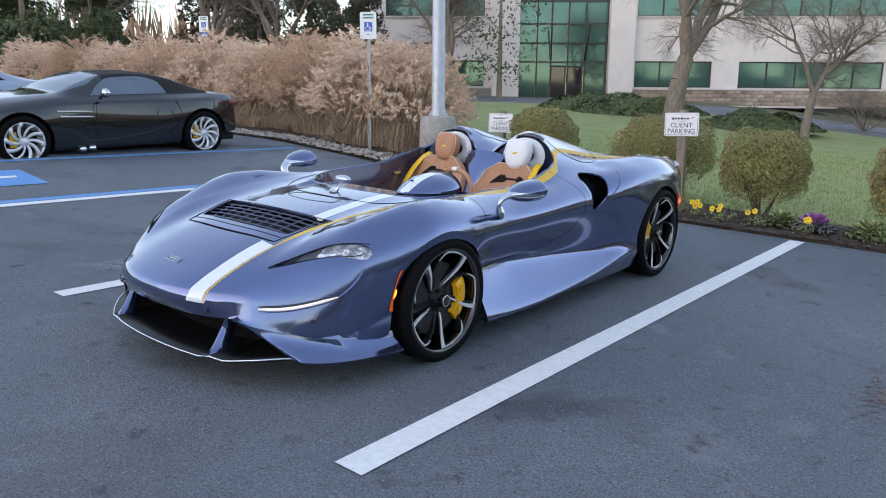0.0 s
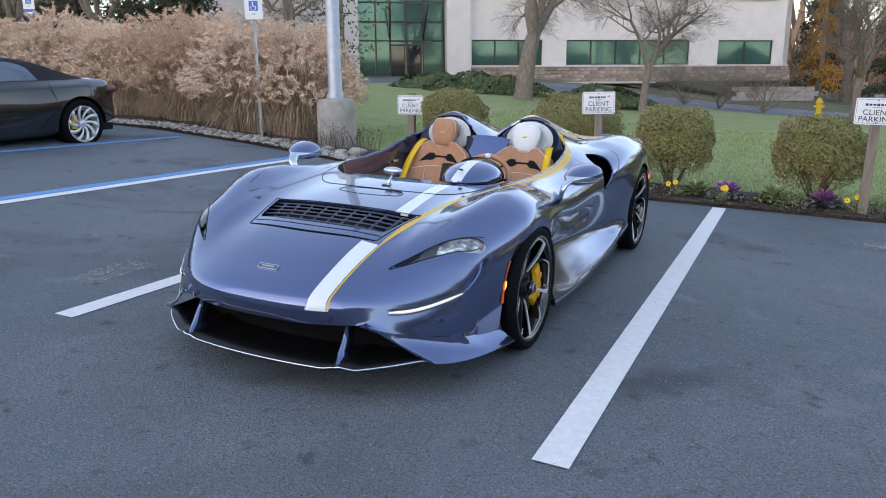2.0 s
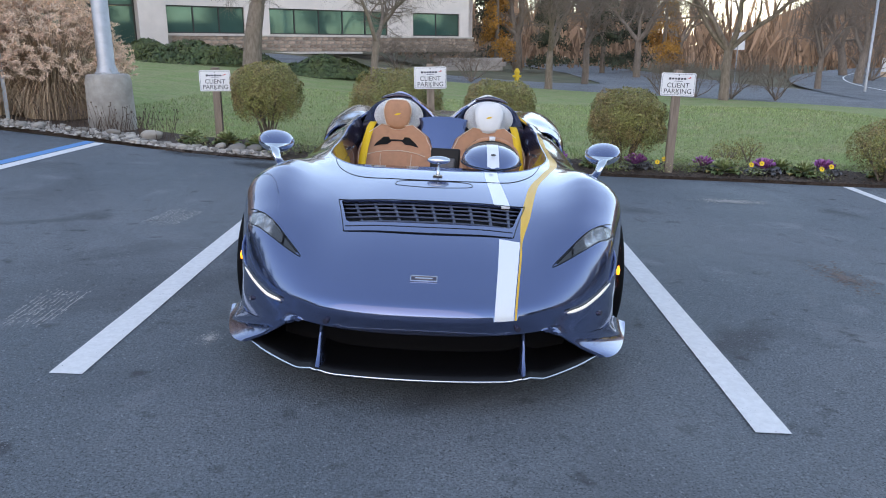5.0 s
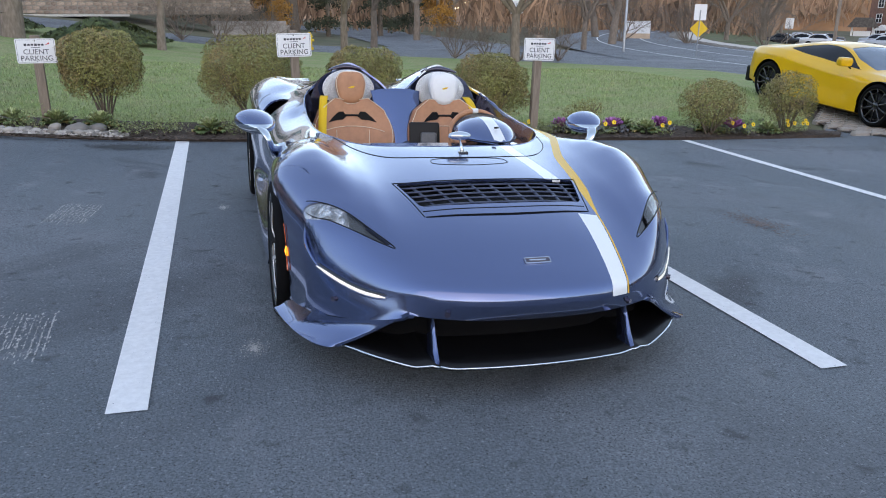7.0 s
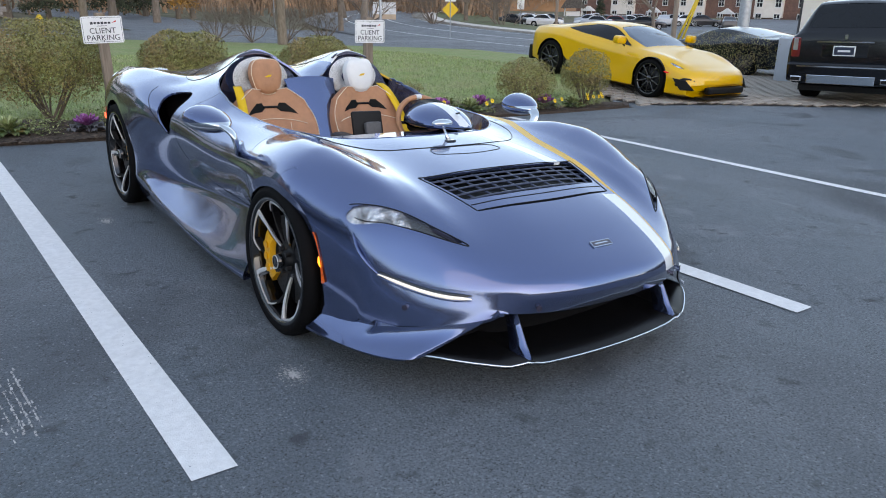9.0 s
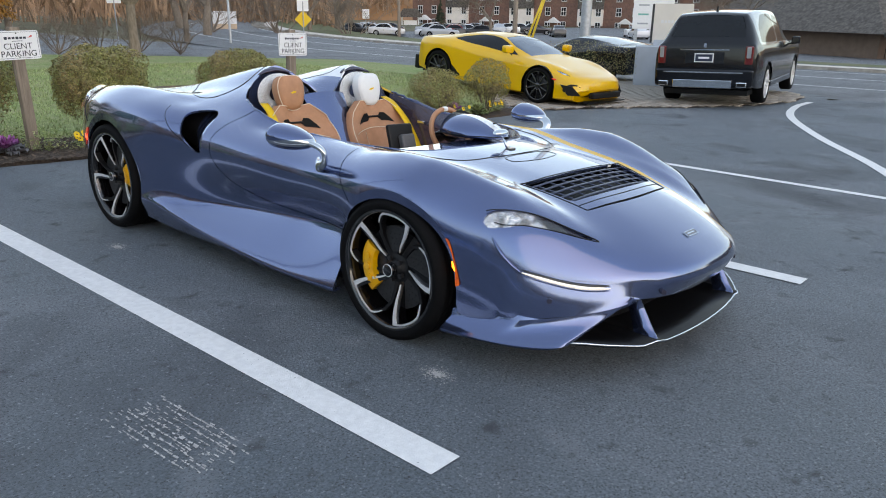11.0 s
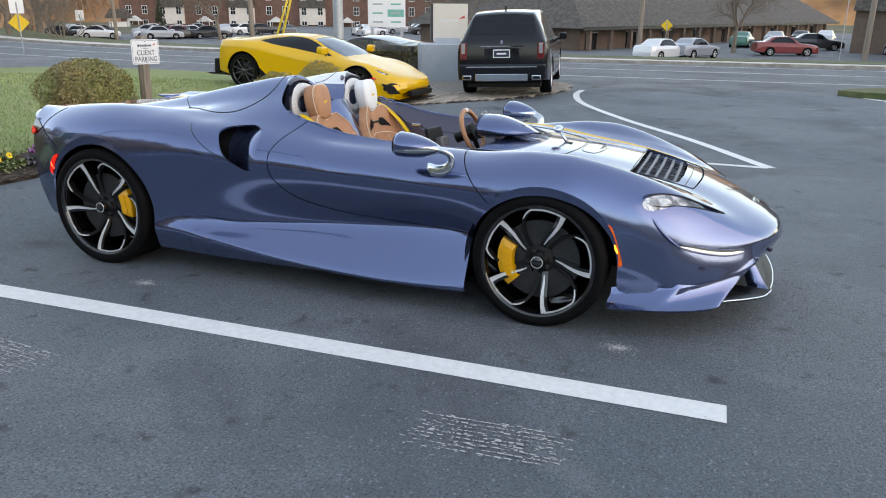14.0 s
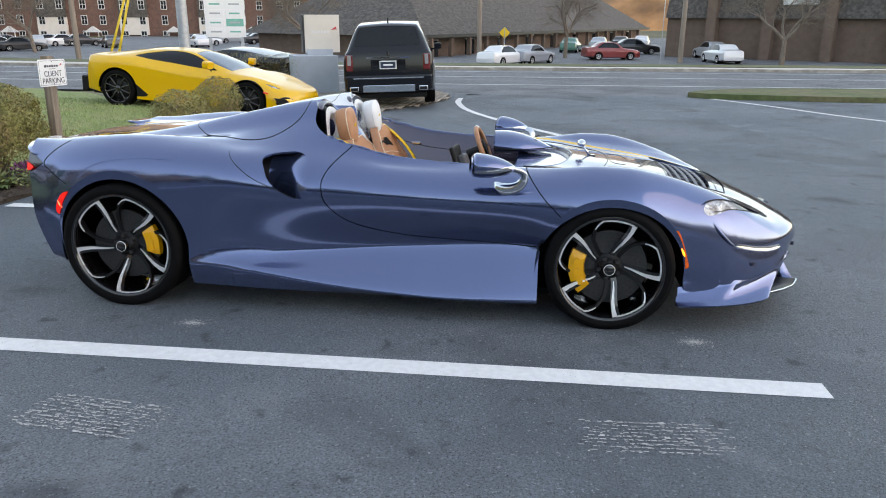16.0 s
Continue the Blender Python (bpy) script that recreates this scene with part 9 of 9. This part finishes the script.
ring = [(x, y, rim_z(x, y)) for x, y in half]
full = [(-x, y, z) for x, y, z in ring[::-1]] + ring[1:]
V, F = [], []
for x, y, z in full:
    V += [(x, y, z - .002), (x * .985, y + .004, z - .03), (x * .93, y + .03, z - .14), (x * .86, min(y + .06, 1.6), .42), (x * .8, min(y + .1, 1.6), .24)]
for k in range(len(full) - 1):
    for a in range(4):
        F.append((5 * k + a, 5 * k + a + 1, 5 * k + 6 + a, 5 * k + 5 + a))
mesh_ob("cockpit_lining", V, F, PAINT_DARK, CAR, "dark violet glossy cockpit lining")
box("cockpit_floor", 0, .95, .22, 1.1, 1.4, .03, BLACK, CAR)
tube("lining_seam", [(x * .945, y + .022, z - .115) for x, y, z in ring[22:56]], .003, BLACK, CAR, seg=5)
tube("lining_seam", [(-x * .945, y + .022, z - .115) for x, y, z in ring[22:56]], .003, BLACK, CAR, seg=5)
# rolled edge of the opening
tube("opening_edge", [(x, y, z - .003) for x, y, z in full], .006, PAINT, CAR, seg=6)
for side in (1, -1):
    box("door_release", side * .605, 1.30, .755, .012, .07, .02, MIRROR_SILVER, CAR, bevel=.005)

# painted spine between the seats
V, F = [], []
for t in np.linspace(0, 1, 14):
    y, z, w = 1.62 - .32 * t ** 1.2, .945 - .54 * t ** 1.3, .175 - .07 * t
    for u in np.linspace(-1, 1, 9):
        V.append((w * u, y - .03 * (1 - u * u), z + .02 * (1 - u * u)))
F = [(9 * k + a, 9 * k + a + 1, 9 * k + 10 + a, 9 * k + 9 + a) for k in range(13) for a in range(8)]
mesh_ob("seat_spine", V, F, PAINT, CAR, "violet-blue spine between the seats")

SHELL = mat("seat_back_shell", (0.10, 0.10, 0.105), 0.5, vary=0.15, scale=80.0)


def seat(cx, head, left):
    st = new("seat")
    st.parent = CAR
    st["label"] = "tan leather bucket seat with white headrest" if left else "tan leather bucket seat with tan headrest"
    # silver mesh panel filling the hump behind the headrest
    prof = pchip([(-.275, .86), (-.25, .93), (-.18, 1.04), (-.08, 1.085), (0, 1.095), (.08, 1.085), (.18, 1.04), (.25, .93), (.275, .86)])
    V, F = [], []
    us = np.linspace(-.285, .285, 28)
    for u in us:
        top = float(prof(u)) - .012
        for k in range(9):
            z = .70 + (top - .70) * k / 8
            V.append((cx + u, 1.665 - .9 * u * u + .05 * (z - .8), z))
    F = [(9 * i + k, 9 * i + k + 1, 9 * i + 10 + k, 9 * i + 9 + k) for i in range(27) for k in range(8)]
    mesh_ob("hump_lining", [(x, y + .014, z) for x, y, z in V], F, PAINT, st, "violet-blue hollow behind the headrest")
    V, F = [], []
    for i in range(8):
        for k in range(40):
            ph, rho = 2 * math.pi * k / 40, .40 + .60 * i / 7
            u, z = .178 * rho * math.cos(ph), .955 + .125 * rho * math.sin(ph)
            V.append((cx + u, 1.646 - .9 * u * u + .05 * (z - .8) - .016 * math.sin(math.pi * i / 7), z))
    F = [(40 * i + k, 40 * i + (k + 1) % 40, 40 * i + 40 + (k + 1) % 40, 40 * i + 40 + k) for i in range(7) for k in range(40)]
    mesh_ob("mesh_panel", V, F, SPEAKER, st, "silver perforated panel")
    # hood lip over the panel
    tube("hump_lip", [(cx + u, 1.64 - 1.1 * u * u + .06 * (1 - (u / .27) ** 2), float(prof(u)) + .004) for u in np.linspace(-.13, .13, 24)], [.004 + .014 * math.sin(math.pi * (i + .5) / 24) for i in range(24)], PAINT_DARK, st, "dark lip over the headrest", flat=1.8)
    # headrest
    o = spline([(0, .12), (.072, .11), (.102, .05), (.096, -.03), (.066, -.10), (0, -.122), (-.066, -.10), (-.096, -.03), (-.102, .05), (-.072, .11)], 40, closed=True)
    hm = pose(cx, 1.545, .968, 90 - 9, 0, 0) @ Matrix.Diagonal((.95, .88, 1, 1))
    bm = bmesh.new()
    rings = []
    for sc, h in ((.96, -.045), (1.0, -.03), (1.0, .012), (.95, .028), (.78, .036), (.4, .040)):
        rings.append([bm.verts.new(hm @ Vector((x * sc, y * sc, h))) for x, y in o])
    for A, B in zip(rings, rings[1:]):
        for k in range(40):
            bm.faces.new((A[k], A[(k + 1) % 40], B[(k + 1) % 40], B[k]))
    bm.faces.new(rings[0][::-1])
    bm.faces.new(rings[-1])
    hr = part("headrest", bm, head, st, "white leather headrest" if left else "tan leather headrest", smooth=True)
    tube("headrest_piping", [hm @ Vector((x * .985, y * .985, .020)) for x, y in o], .0028, TAN_SEAM if not left else WHITE_LEATHER, hr, closed=True, seg=5)
    extrude_poly("yellow_emblem", [(-.024, -.008), (.0, .004), (.026, .006), (.014, -.008), (.002, -.010), (-.008, -.012)], .040, .0425, BELT, hr, m=hm @ pose(0, .005, 0))
    # backrest
    wid = pchip([(.36, .20), (.50, .225), (.60, .245), (.66, .262), (.70, .262), (.75, .252), (.80, .226), (.84, .178), (.87, .135), (.885, .112)])
    zs = np.linspace(.36, .885, 30)
    us = np.linspace(-1, 1, 33)

    def surf(u, z):
        w = float(wid(z))
        dip = -.018 * math.exp(-((u) / .35) ** 2) if z > .6 else 0.0
        return (cx + u * w, 1.36 + .34 * (z - .45) - .085 * abs(u) ** 2.2 * min(1, (.92 - z) * 3.2) - dip, z + (.02 * abs(u) if z > .8 else 0))
    V = [surf(u, z) for z in zs for u in us]
    F = [(33 * i + k, 33 * i + k + 1, 33 * i + 34 + k, 33 * i + 33 + k) for i in range(29) for k in range(32)]
    br = mesh_ob("backrest", V, F, TAN, st, "tan leather backrest")
    md = br.modifiers.new("thick", 'SOLIDIFY')
    md.thickness, md.offset = .05, -1
    md2 = br.modifiers.new("round", 'BEVEL')
    md2.width, md2.segments, md2.limit_method = .012, 2, 'ANGLE'
    edge = [surf(-.985, z) for z in zs[4:]] + [surf(u, zs[-1]) for u in us[2:-2]] + [surf(.985, z) for z in zs[:3:-1]]
    tube("backrest_piping", [(x, y - .006, z) for x, y, z in edge], .0024, TAN_SEAM, br, seg=5)
    tube("lumbar_seam", [(lambda p: (p[0], p[1] - .003, p[2]))(surf(u, .722 - .05 * abs(u) ** 2.5)) for u in np.linspace(-.8, .8, 24)], .0024, TAN_SEAM, br, seg=5)
    for k in (-1, 1):
        slot = [surf(k * a, b) for a, b in ((.16, .785), (.26, .812), (.42, .808), (.58, .775), (.64, .750), (.45, .762), (.25, .765))]
        bm = bmesh.new()
        bm.faces.new([bm.verts.new((x, y - .005, z)) for x, y, z in slot])
        bmesh.ops.solidify(bm, geom=list(bm.faces), thickness=.004)
        part("harness_slot", bm, BLACK, br, "black harness slot")
        tube("rib_seam", [(lambda p: (p[0], p[1] - .003, p[2]))(surf(k * .42, z)) for z in np.linspace(.40, .70, 8)], .0018, TAN_SEAM, br, seg=4)
    slot = [surf(a, b) for a, b in ((-.3, .80), (-.1, .79), (.1, .79), (.3, .80), (.12, .80), (-.12, .80))]
    tube("slot_bridge", [(x, y - .004, z) for x, y, z in [surf(a, .792) for a in np.linspace(-.22, .22, 7)]], .007, BLACK, br, seg=6)
    # cushion
    bm = bmesh.new()
    box_bm(bm, cx, 1.08, .36, .46, .56, .12, bevel=.04)
    part("cushion", bm, TAN, st, "tan leather cushion", angle=40)
    # belt over the outer shoulder
    s = 1 if left else -1
    pts = spline([(cx + s * .175, 1.60, .90), (cx + s * .19, 1.52, .86), (cx + s * .212, 1.40, .74), (cx + s * .228, 1.28, .55), (cx + s * .235, 1.18, .40)], 20)
    V = []
    for x, y, z in pts:
        V += [(x - .026, y - .03, z + .01), (x + .026, y - .034, z + .01)]
    b = mesh_ob("seat_belt", V, [(2 * k, 2 * k + 1, 2 * k + 3, 2 * k + 2) for k in range(19)], BELT, st, "yellow seat belt")
    md = b.modifiers.new("thick", 'SOLIDIFY')
    md.thickness = .003
    return st


seat(.325, WHITE_LEATHER, True)
seat(-.325, TAN, False)

# instrument pod, steering wheel, centre screen
pod = new("instrument_pod")
pod.parent = CAR
pod["label"] = "violet-blue instrument pod with a white stripe"
V, nu, nw = [], 30, 28
for i in range(nu):
    t = i / (nu - 1)
    y = .335 + .375 * t
    w = .178 * math.sin(math.pi * min(t * .62 + .03, 1)) ** .8
    h = .098 * math.sin(math.pi * min(t * .60 + .02, 1)) ** .9
    zc = .775 + .02 * t
    for k in range(nw):
        a = 2 * math.pi * k / nw
        V.append((.315 + w * math.cos(a), y, zc + (h if math.sin(a) > 0 else .055) * math.sin(a) * (1 if math.sin(a) > 0 else t)))
F = [(i * nw + k, i * nw + (k + 1) % nw, (i + 1) * nw + (k + 1) % nw, (i + 1) * nw + k) for i in range(nu - 1) for k in range(nw)]
V = np.array(V)
f = .034 - np.abs(V[:, 0] - (.318))
f = np.where(V[:, 2] > .79, f, -1.0)
Va, Fa = clip(V, F, f)
Vb, Fb = clip(V, F, -f)
low = lambda q: q[:, 2] - .785 - .0 * q[:, 1]
Vc, Fc = clip(Vb, Fb, low(Vb))
Vd, Fd = clip(Vb, Fb, -low(Vb))
mesh_ob("pod_shell", Vc, Fc, PAINT, pod)
mesh_ob("pod_stripe", Va, Fa, WHITE_PAINT, pod, "white stripe")
mesh_ob("pod_base", Vd, Fd, PAINT, pod)
tube("pod_seam", [(.315 + sd * .18 * math.sin(math.pi * min(t * .62 + .03, 1)) ** .8, .335 + .375 * t, .786) for sd, ts in ((-1, np.linspace(1, 0, 14)), (1, np.linspace(0, 1, 14))) for t in ts], .003, BLACK, pod, seg=5)
V = [(.315 + .172 * math.cos(a), .708, .79 + .115 * math.sin(a) * (1 if math.sin(a) > 0 else .5)) for a in np.linspace(0, 2 * math.pi, 30, endpoint=False)]
mesh_ob("display", V, [tuple(range(30))], BLACK_GLOSS, pod, "black display")
bm = bmesh.new()
cyl_bm(bm, (.318, .43, .852), (.318, .432, .858), .014, seg=12)
part("pod_button", bm, BLACK, pod)
sw = new("steering_wheel")
sw.parent = CAR
sw.matrix_local = pose(.325, .785, .765, 68, 0, 0)
sw["label"] = "tan leather steering wheel with a white top mark"
tube("wheel_rim", [(.165 * math.cos(a), .145 * math.sin(a) + (0 if math.sin(a) > -.8 else .01), 0) for a in np.linspace(0, 2 * math.pi, 40, endpoint=False)], .016, TAN, sw, closed=True, seg=10)
tube("top_mark", [(.1655 * math.cos(a), .1455 * math.sin(a), 0) for a in np.linspace(1.46, 1.68, 5)], .0168, WHITE_LEATHER, sw, seg=10)
for a in (0, 180, 270):
    tube("wheel_spoke", [(0, 0, -.01), (.155 * math.cos(radians(a)), .14 * math.sin(radians(a)), 0)], .016, BLACK, sw, flat=.5)
cyl("wheel_hub", (0, 0, -.02), (0, 0, .015), .06, BLACK, sw)
cyl("column", (0, 0, -.12), (0, 0, -.02), .035, BLACK, sw)
cs = new("centre_screen")
cs.parent = CAR
cs["label"] = "black upright centre screen"
mscr = pose(.035, .93, .735, -18, 0, -6)
box("screen_body", 0, 0, 0, .19, .03, .17, BLACK, cs, bevel=.012, m=mscr)
box("screen_cradle", .02, -.03, -.03, .10, .05, .09, SHELL, cs, bevel=.012, m=mscr)
box("console", .03, 1.05, .50, .12, .5, .3, DARK_TRIM, CAR, bevel=.03)
box("dash", 0, .50, .60, 1.1, .5, .1, DARK_TRIM, CAR, bevel=.03)
box("cowl_shelf", 0, .39, .735, .98, .34, .04, PAINT, CAR, "painted shelf under the pod", bevel=.015)

# small rear-view mirror on the screen edge
rv = new("rear_view_mirror")
rv.parent = CAR
rv["label"] = "small silver mirror on a stalk"
bm = bmesh.new()
bmesh.ops.create_uvsphere(bm, u_segments=20, v_segments=12, radius=1)
bmesh.ops.scale(bm, vec=(.062, .028, .022), verts=bm.verts)
bmesh.ops.translate(bm, vec=(.014, .155, .853), verts=bm.verts)
part("mirror_shell", bm, MIRROR_SILVER, rv, smooth=True)
tube("mirror_stalk", [(.014, .155, .845), (.014, .13, .815), (.014, .10, bonnet_z(.014, .10))], [.006, .006, .012], MIRROR_SILVER, rv)
box("stalk_foot", .014, .085, bonnet_z(.014, .085) + .001, .05, .035, .01, BLACK_GLOSS, rv, bevel=.004)

# door mirrors on long polished arms
for side in (1, -1):
    mr = new("door_mirror")
    mr.parent = CAR
    mr["label"] = "teardrop mirror on a polished curved arm"
    mm = pose(side * .985, .665, .852, 6, -side * 5, side * -10)
    V, F, nu, nw = [], [], 22, 24
    for i in range(nu):
        t = i / (nu - 1)
        y = -.155 + .235 * t
        k_ = math.sin(math.pi * min(t * .60 + .002, 1.0)) ** .62
        if t > .93:
            k_ *= 1 - (t - .93) * 6
        for k in range(nw):
            a = 2 * math.pi * k / nw
            V.append(mm @ Vector((.108 * k_ * math.cos(a), y, .062 * k_ * math.sin(a))))
    F = [(i * nw + k, i * nw + (k + 1) % nw, (i + 1) * nw + (k + 1) % nw, (i + 1) * nw + k) for i in range(nu - 1) for k in range(nw)]
    V = np.array([tuple(v) for v in V])
    # a silver wedge runs from the tail of the pod to its arm, painted above and below
    zz = V[:, 2] - (.852 - .10 * (V[:, 1] - .60))
    zb = V[:, 2] - (.822 + .06 * (V[:, 1] - .60))
    mesh_ob("mirror_cap", *clip(V, F, zz), PAINT, mr)
    Vb, Fb = clip(V, F, -zz)
    mesh_ob("mirror_band", *clip(Vb, Fb, Vb[:, 2] - (.822 + .06 * (Vb[:, 1] - .60))), MIRROR_SILVER, mr, "polished wedge")
    mesh_ob("mirror_base", *clip(V, F, -zb), PAINT, mr)
    gl = [mm @ Vector((.092 * math.cos(a), .074, .05 * math.sin(a))) for a in np.linspace(0, 2 * math.pi, 24, endpoint=False)]
    mesh_ob("mirror_glass", gl, [tuple(range(24))], CHROME, mr, "mirror glass")
    pts = spline([(.845, .625, .712), (.885, .575, .716), (.912, .512, .735), (.928, .478, .775), (.944, .487, .815), (.965, .545, .836), (.98, .62, .84)], 22)
    tube("mirror_arm", [(side * x, y, z) for x, y, z in pts], [.040 - .014 * math.sin(math.pi * i / 21) for i in range(22)], MIRROR_SILVER, mr, "polished arm", flat=.5, seg=14)

# tail corners: dark lamp recess under the upswept edge, red lamp, panel seam
for side in (1, -1):
    recess = side_poly([(3.155, .792), (3.32, .872), (3.5, .88), (3.5, .715), (3.29, .720)])
    V, F = cut(BV, BF, lambda V: V[:, 4] * side - 3.9, recess)
    V = V.copy()
    V[:, 0] += side * .004
    V[:, 1] += .004
    rec = mesh_ob("lamp_recess", V[:, :3], F, BLACK_GLOSS, CAR, "dark recess round the tail lamp")
    V, F = cut(BV, BF, lambda V: V[:, 4] * side - 3.9, side_poly(spline([(3.215, .772), (3.30, .798), (3.30, .752), (3.24, .748)], 24, closed=True)))
    V = V.copy()
    V[:, 0] += side * .009
    V[:, 1] += .009
    mesh_ob("tail_lamp", V[:, :3], F, RED_LENS, rec, "small red tail lamp")
    seam = [(side * (skin_x(y, z) + .0005), y, z) for y, z in spline([(3.03, .912), (3.10, .86), (3.152, .792), (3.08, .745), (2.99, .690)], 26)]
    tube("tail_seam", seam, .003, BLACK, CAR, seg=5)

# tail: dark fascia, light line, diffuser
last = body_at(np.full(len(v_axis), 3.36), v_axis)
mesh_ob("rear_fascia", last + np.array([0, -.004, 0]), [tuple(range(len(last)))], BLACK, CAR, "black mesh rear fascia", smooth=False)
for side in (1, -1):
    pts = spline([(.20, 3.372, .80), (.55, 3.35, .80), (.74, 3.31, .785), (.83, 3.275, .745)], 20)
    tube("tail_light", [(side * x, y, z) for x, y, z in pts], .010, RED_LENS, CAR, "thin red tail light", seg=6)
    V = []
    for x, y, z in spline([(.40, 3.35, .868), (.62, 3.325, .868), (.73, 3.295, .858), (.79, 3.265, .842), (.84, 3.20, .82)], 16):
        V += [(side * x, y - .05, z + .004), (side * x, y + .045, z + .018)]
    md = mesh_ob("tail_lip", V, [(2 * k, 2 * k + 1, 2 * k + 3, 2 * k + 2) for k in range(15)], PAINT, CAR, "upswept tail edge").modifiers.new("thick", 'SOLIDIFY')
    md.thickness = .012
box("diffuser", 0, 3.02, .22, 1.3, .34, .10, CARBON, CAR, "carbon rear diffuser", bevel=.02)
box("underfloor", 0, 1.45, .15, 1.6, 3.3, .03, MATT_BLACK, CAR)
# seam lines on the rear deck hatch
for side in (1, -1):
    pts = spline([(.20, 1.80), (.31, 1.765), (.422, 1.775), (.516, 1.835), (.605, 1.94), (.63, 2.06), (.612, 2.173), (.55, 2.30), (.459, 2.40), (.37, 2.47), (.26, 2.43), (.19, 2.2), (.18, 1.95)], 80, closed=True)
    P = [(side * x, y, skin_z(x, y) + .0008) for x, y in pts]
    tube("hatch_gap", P, .0022, BLACK, CAR, closed=True, seg=4)
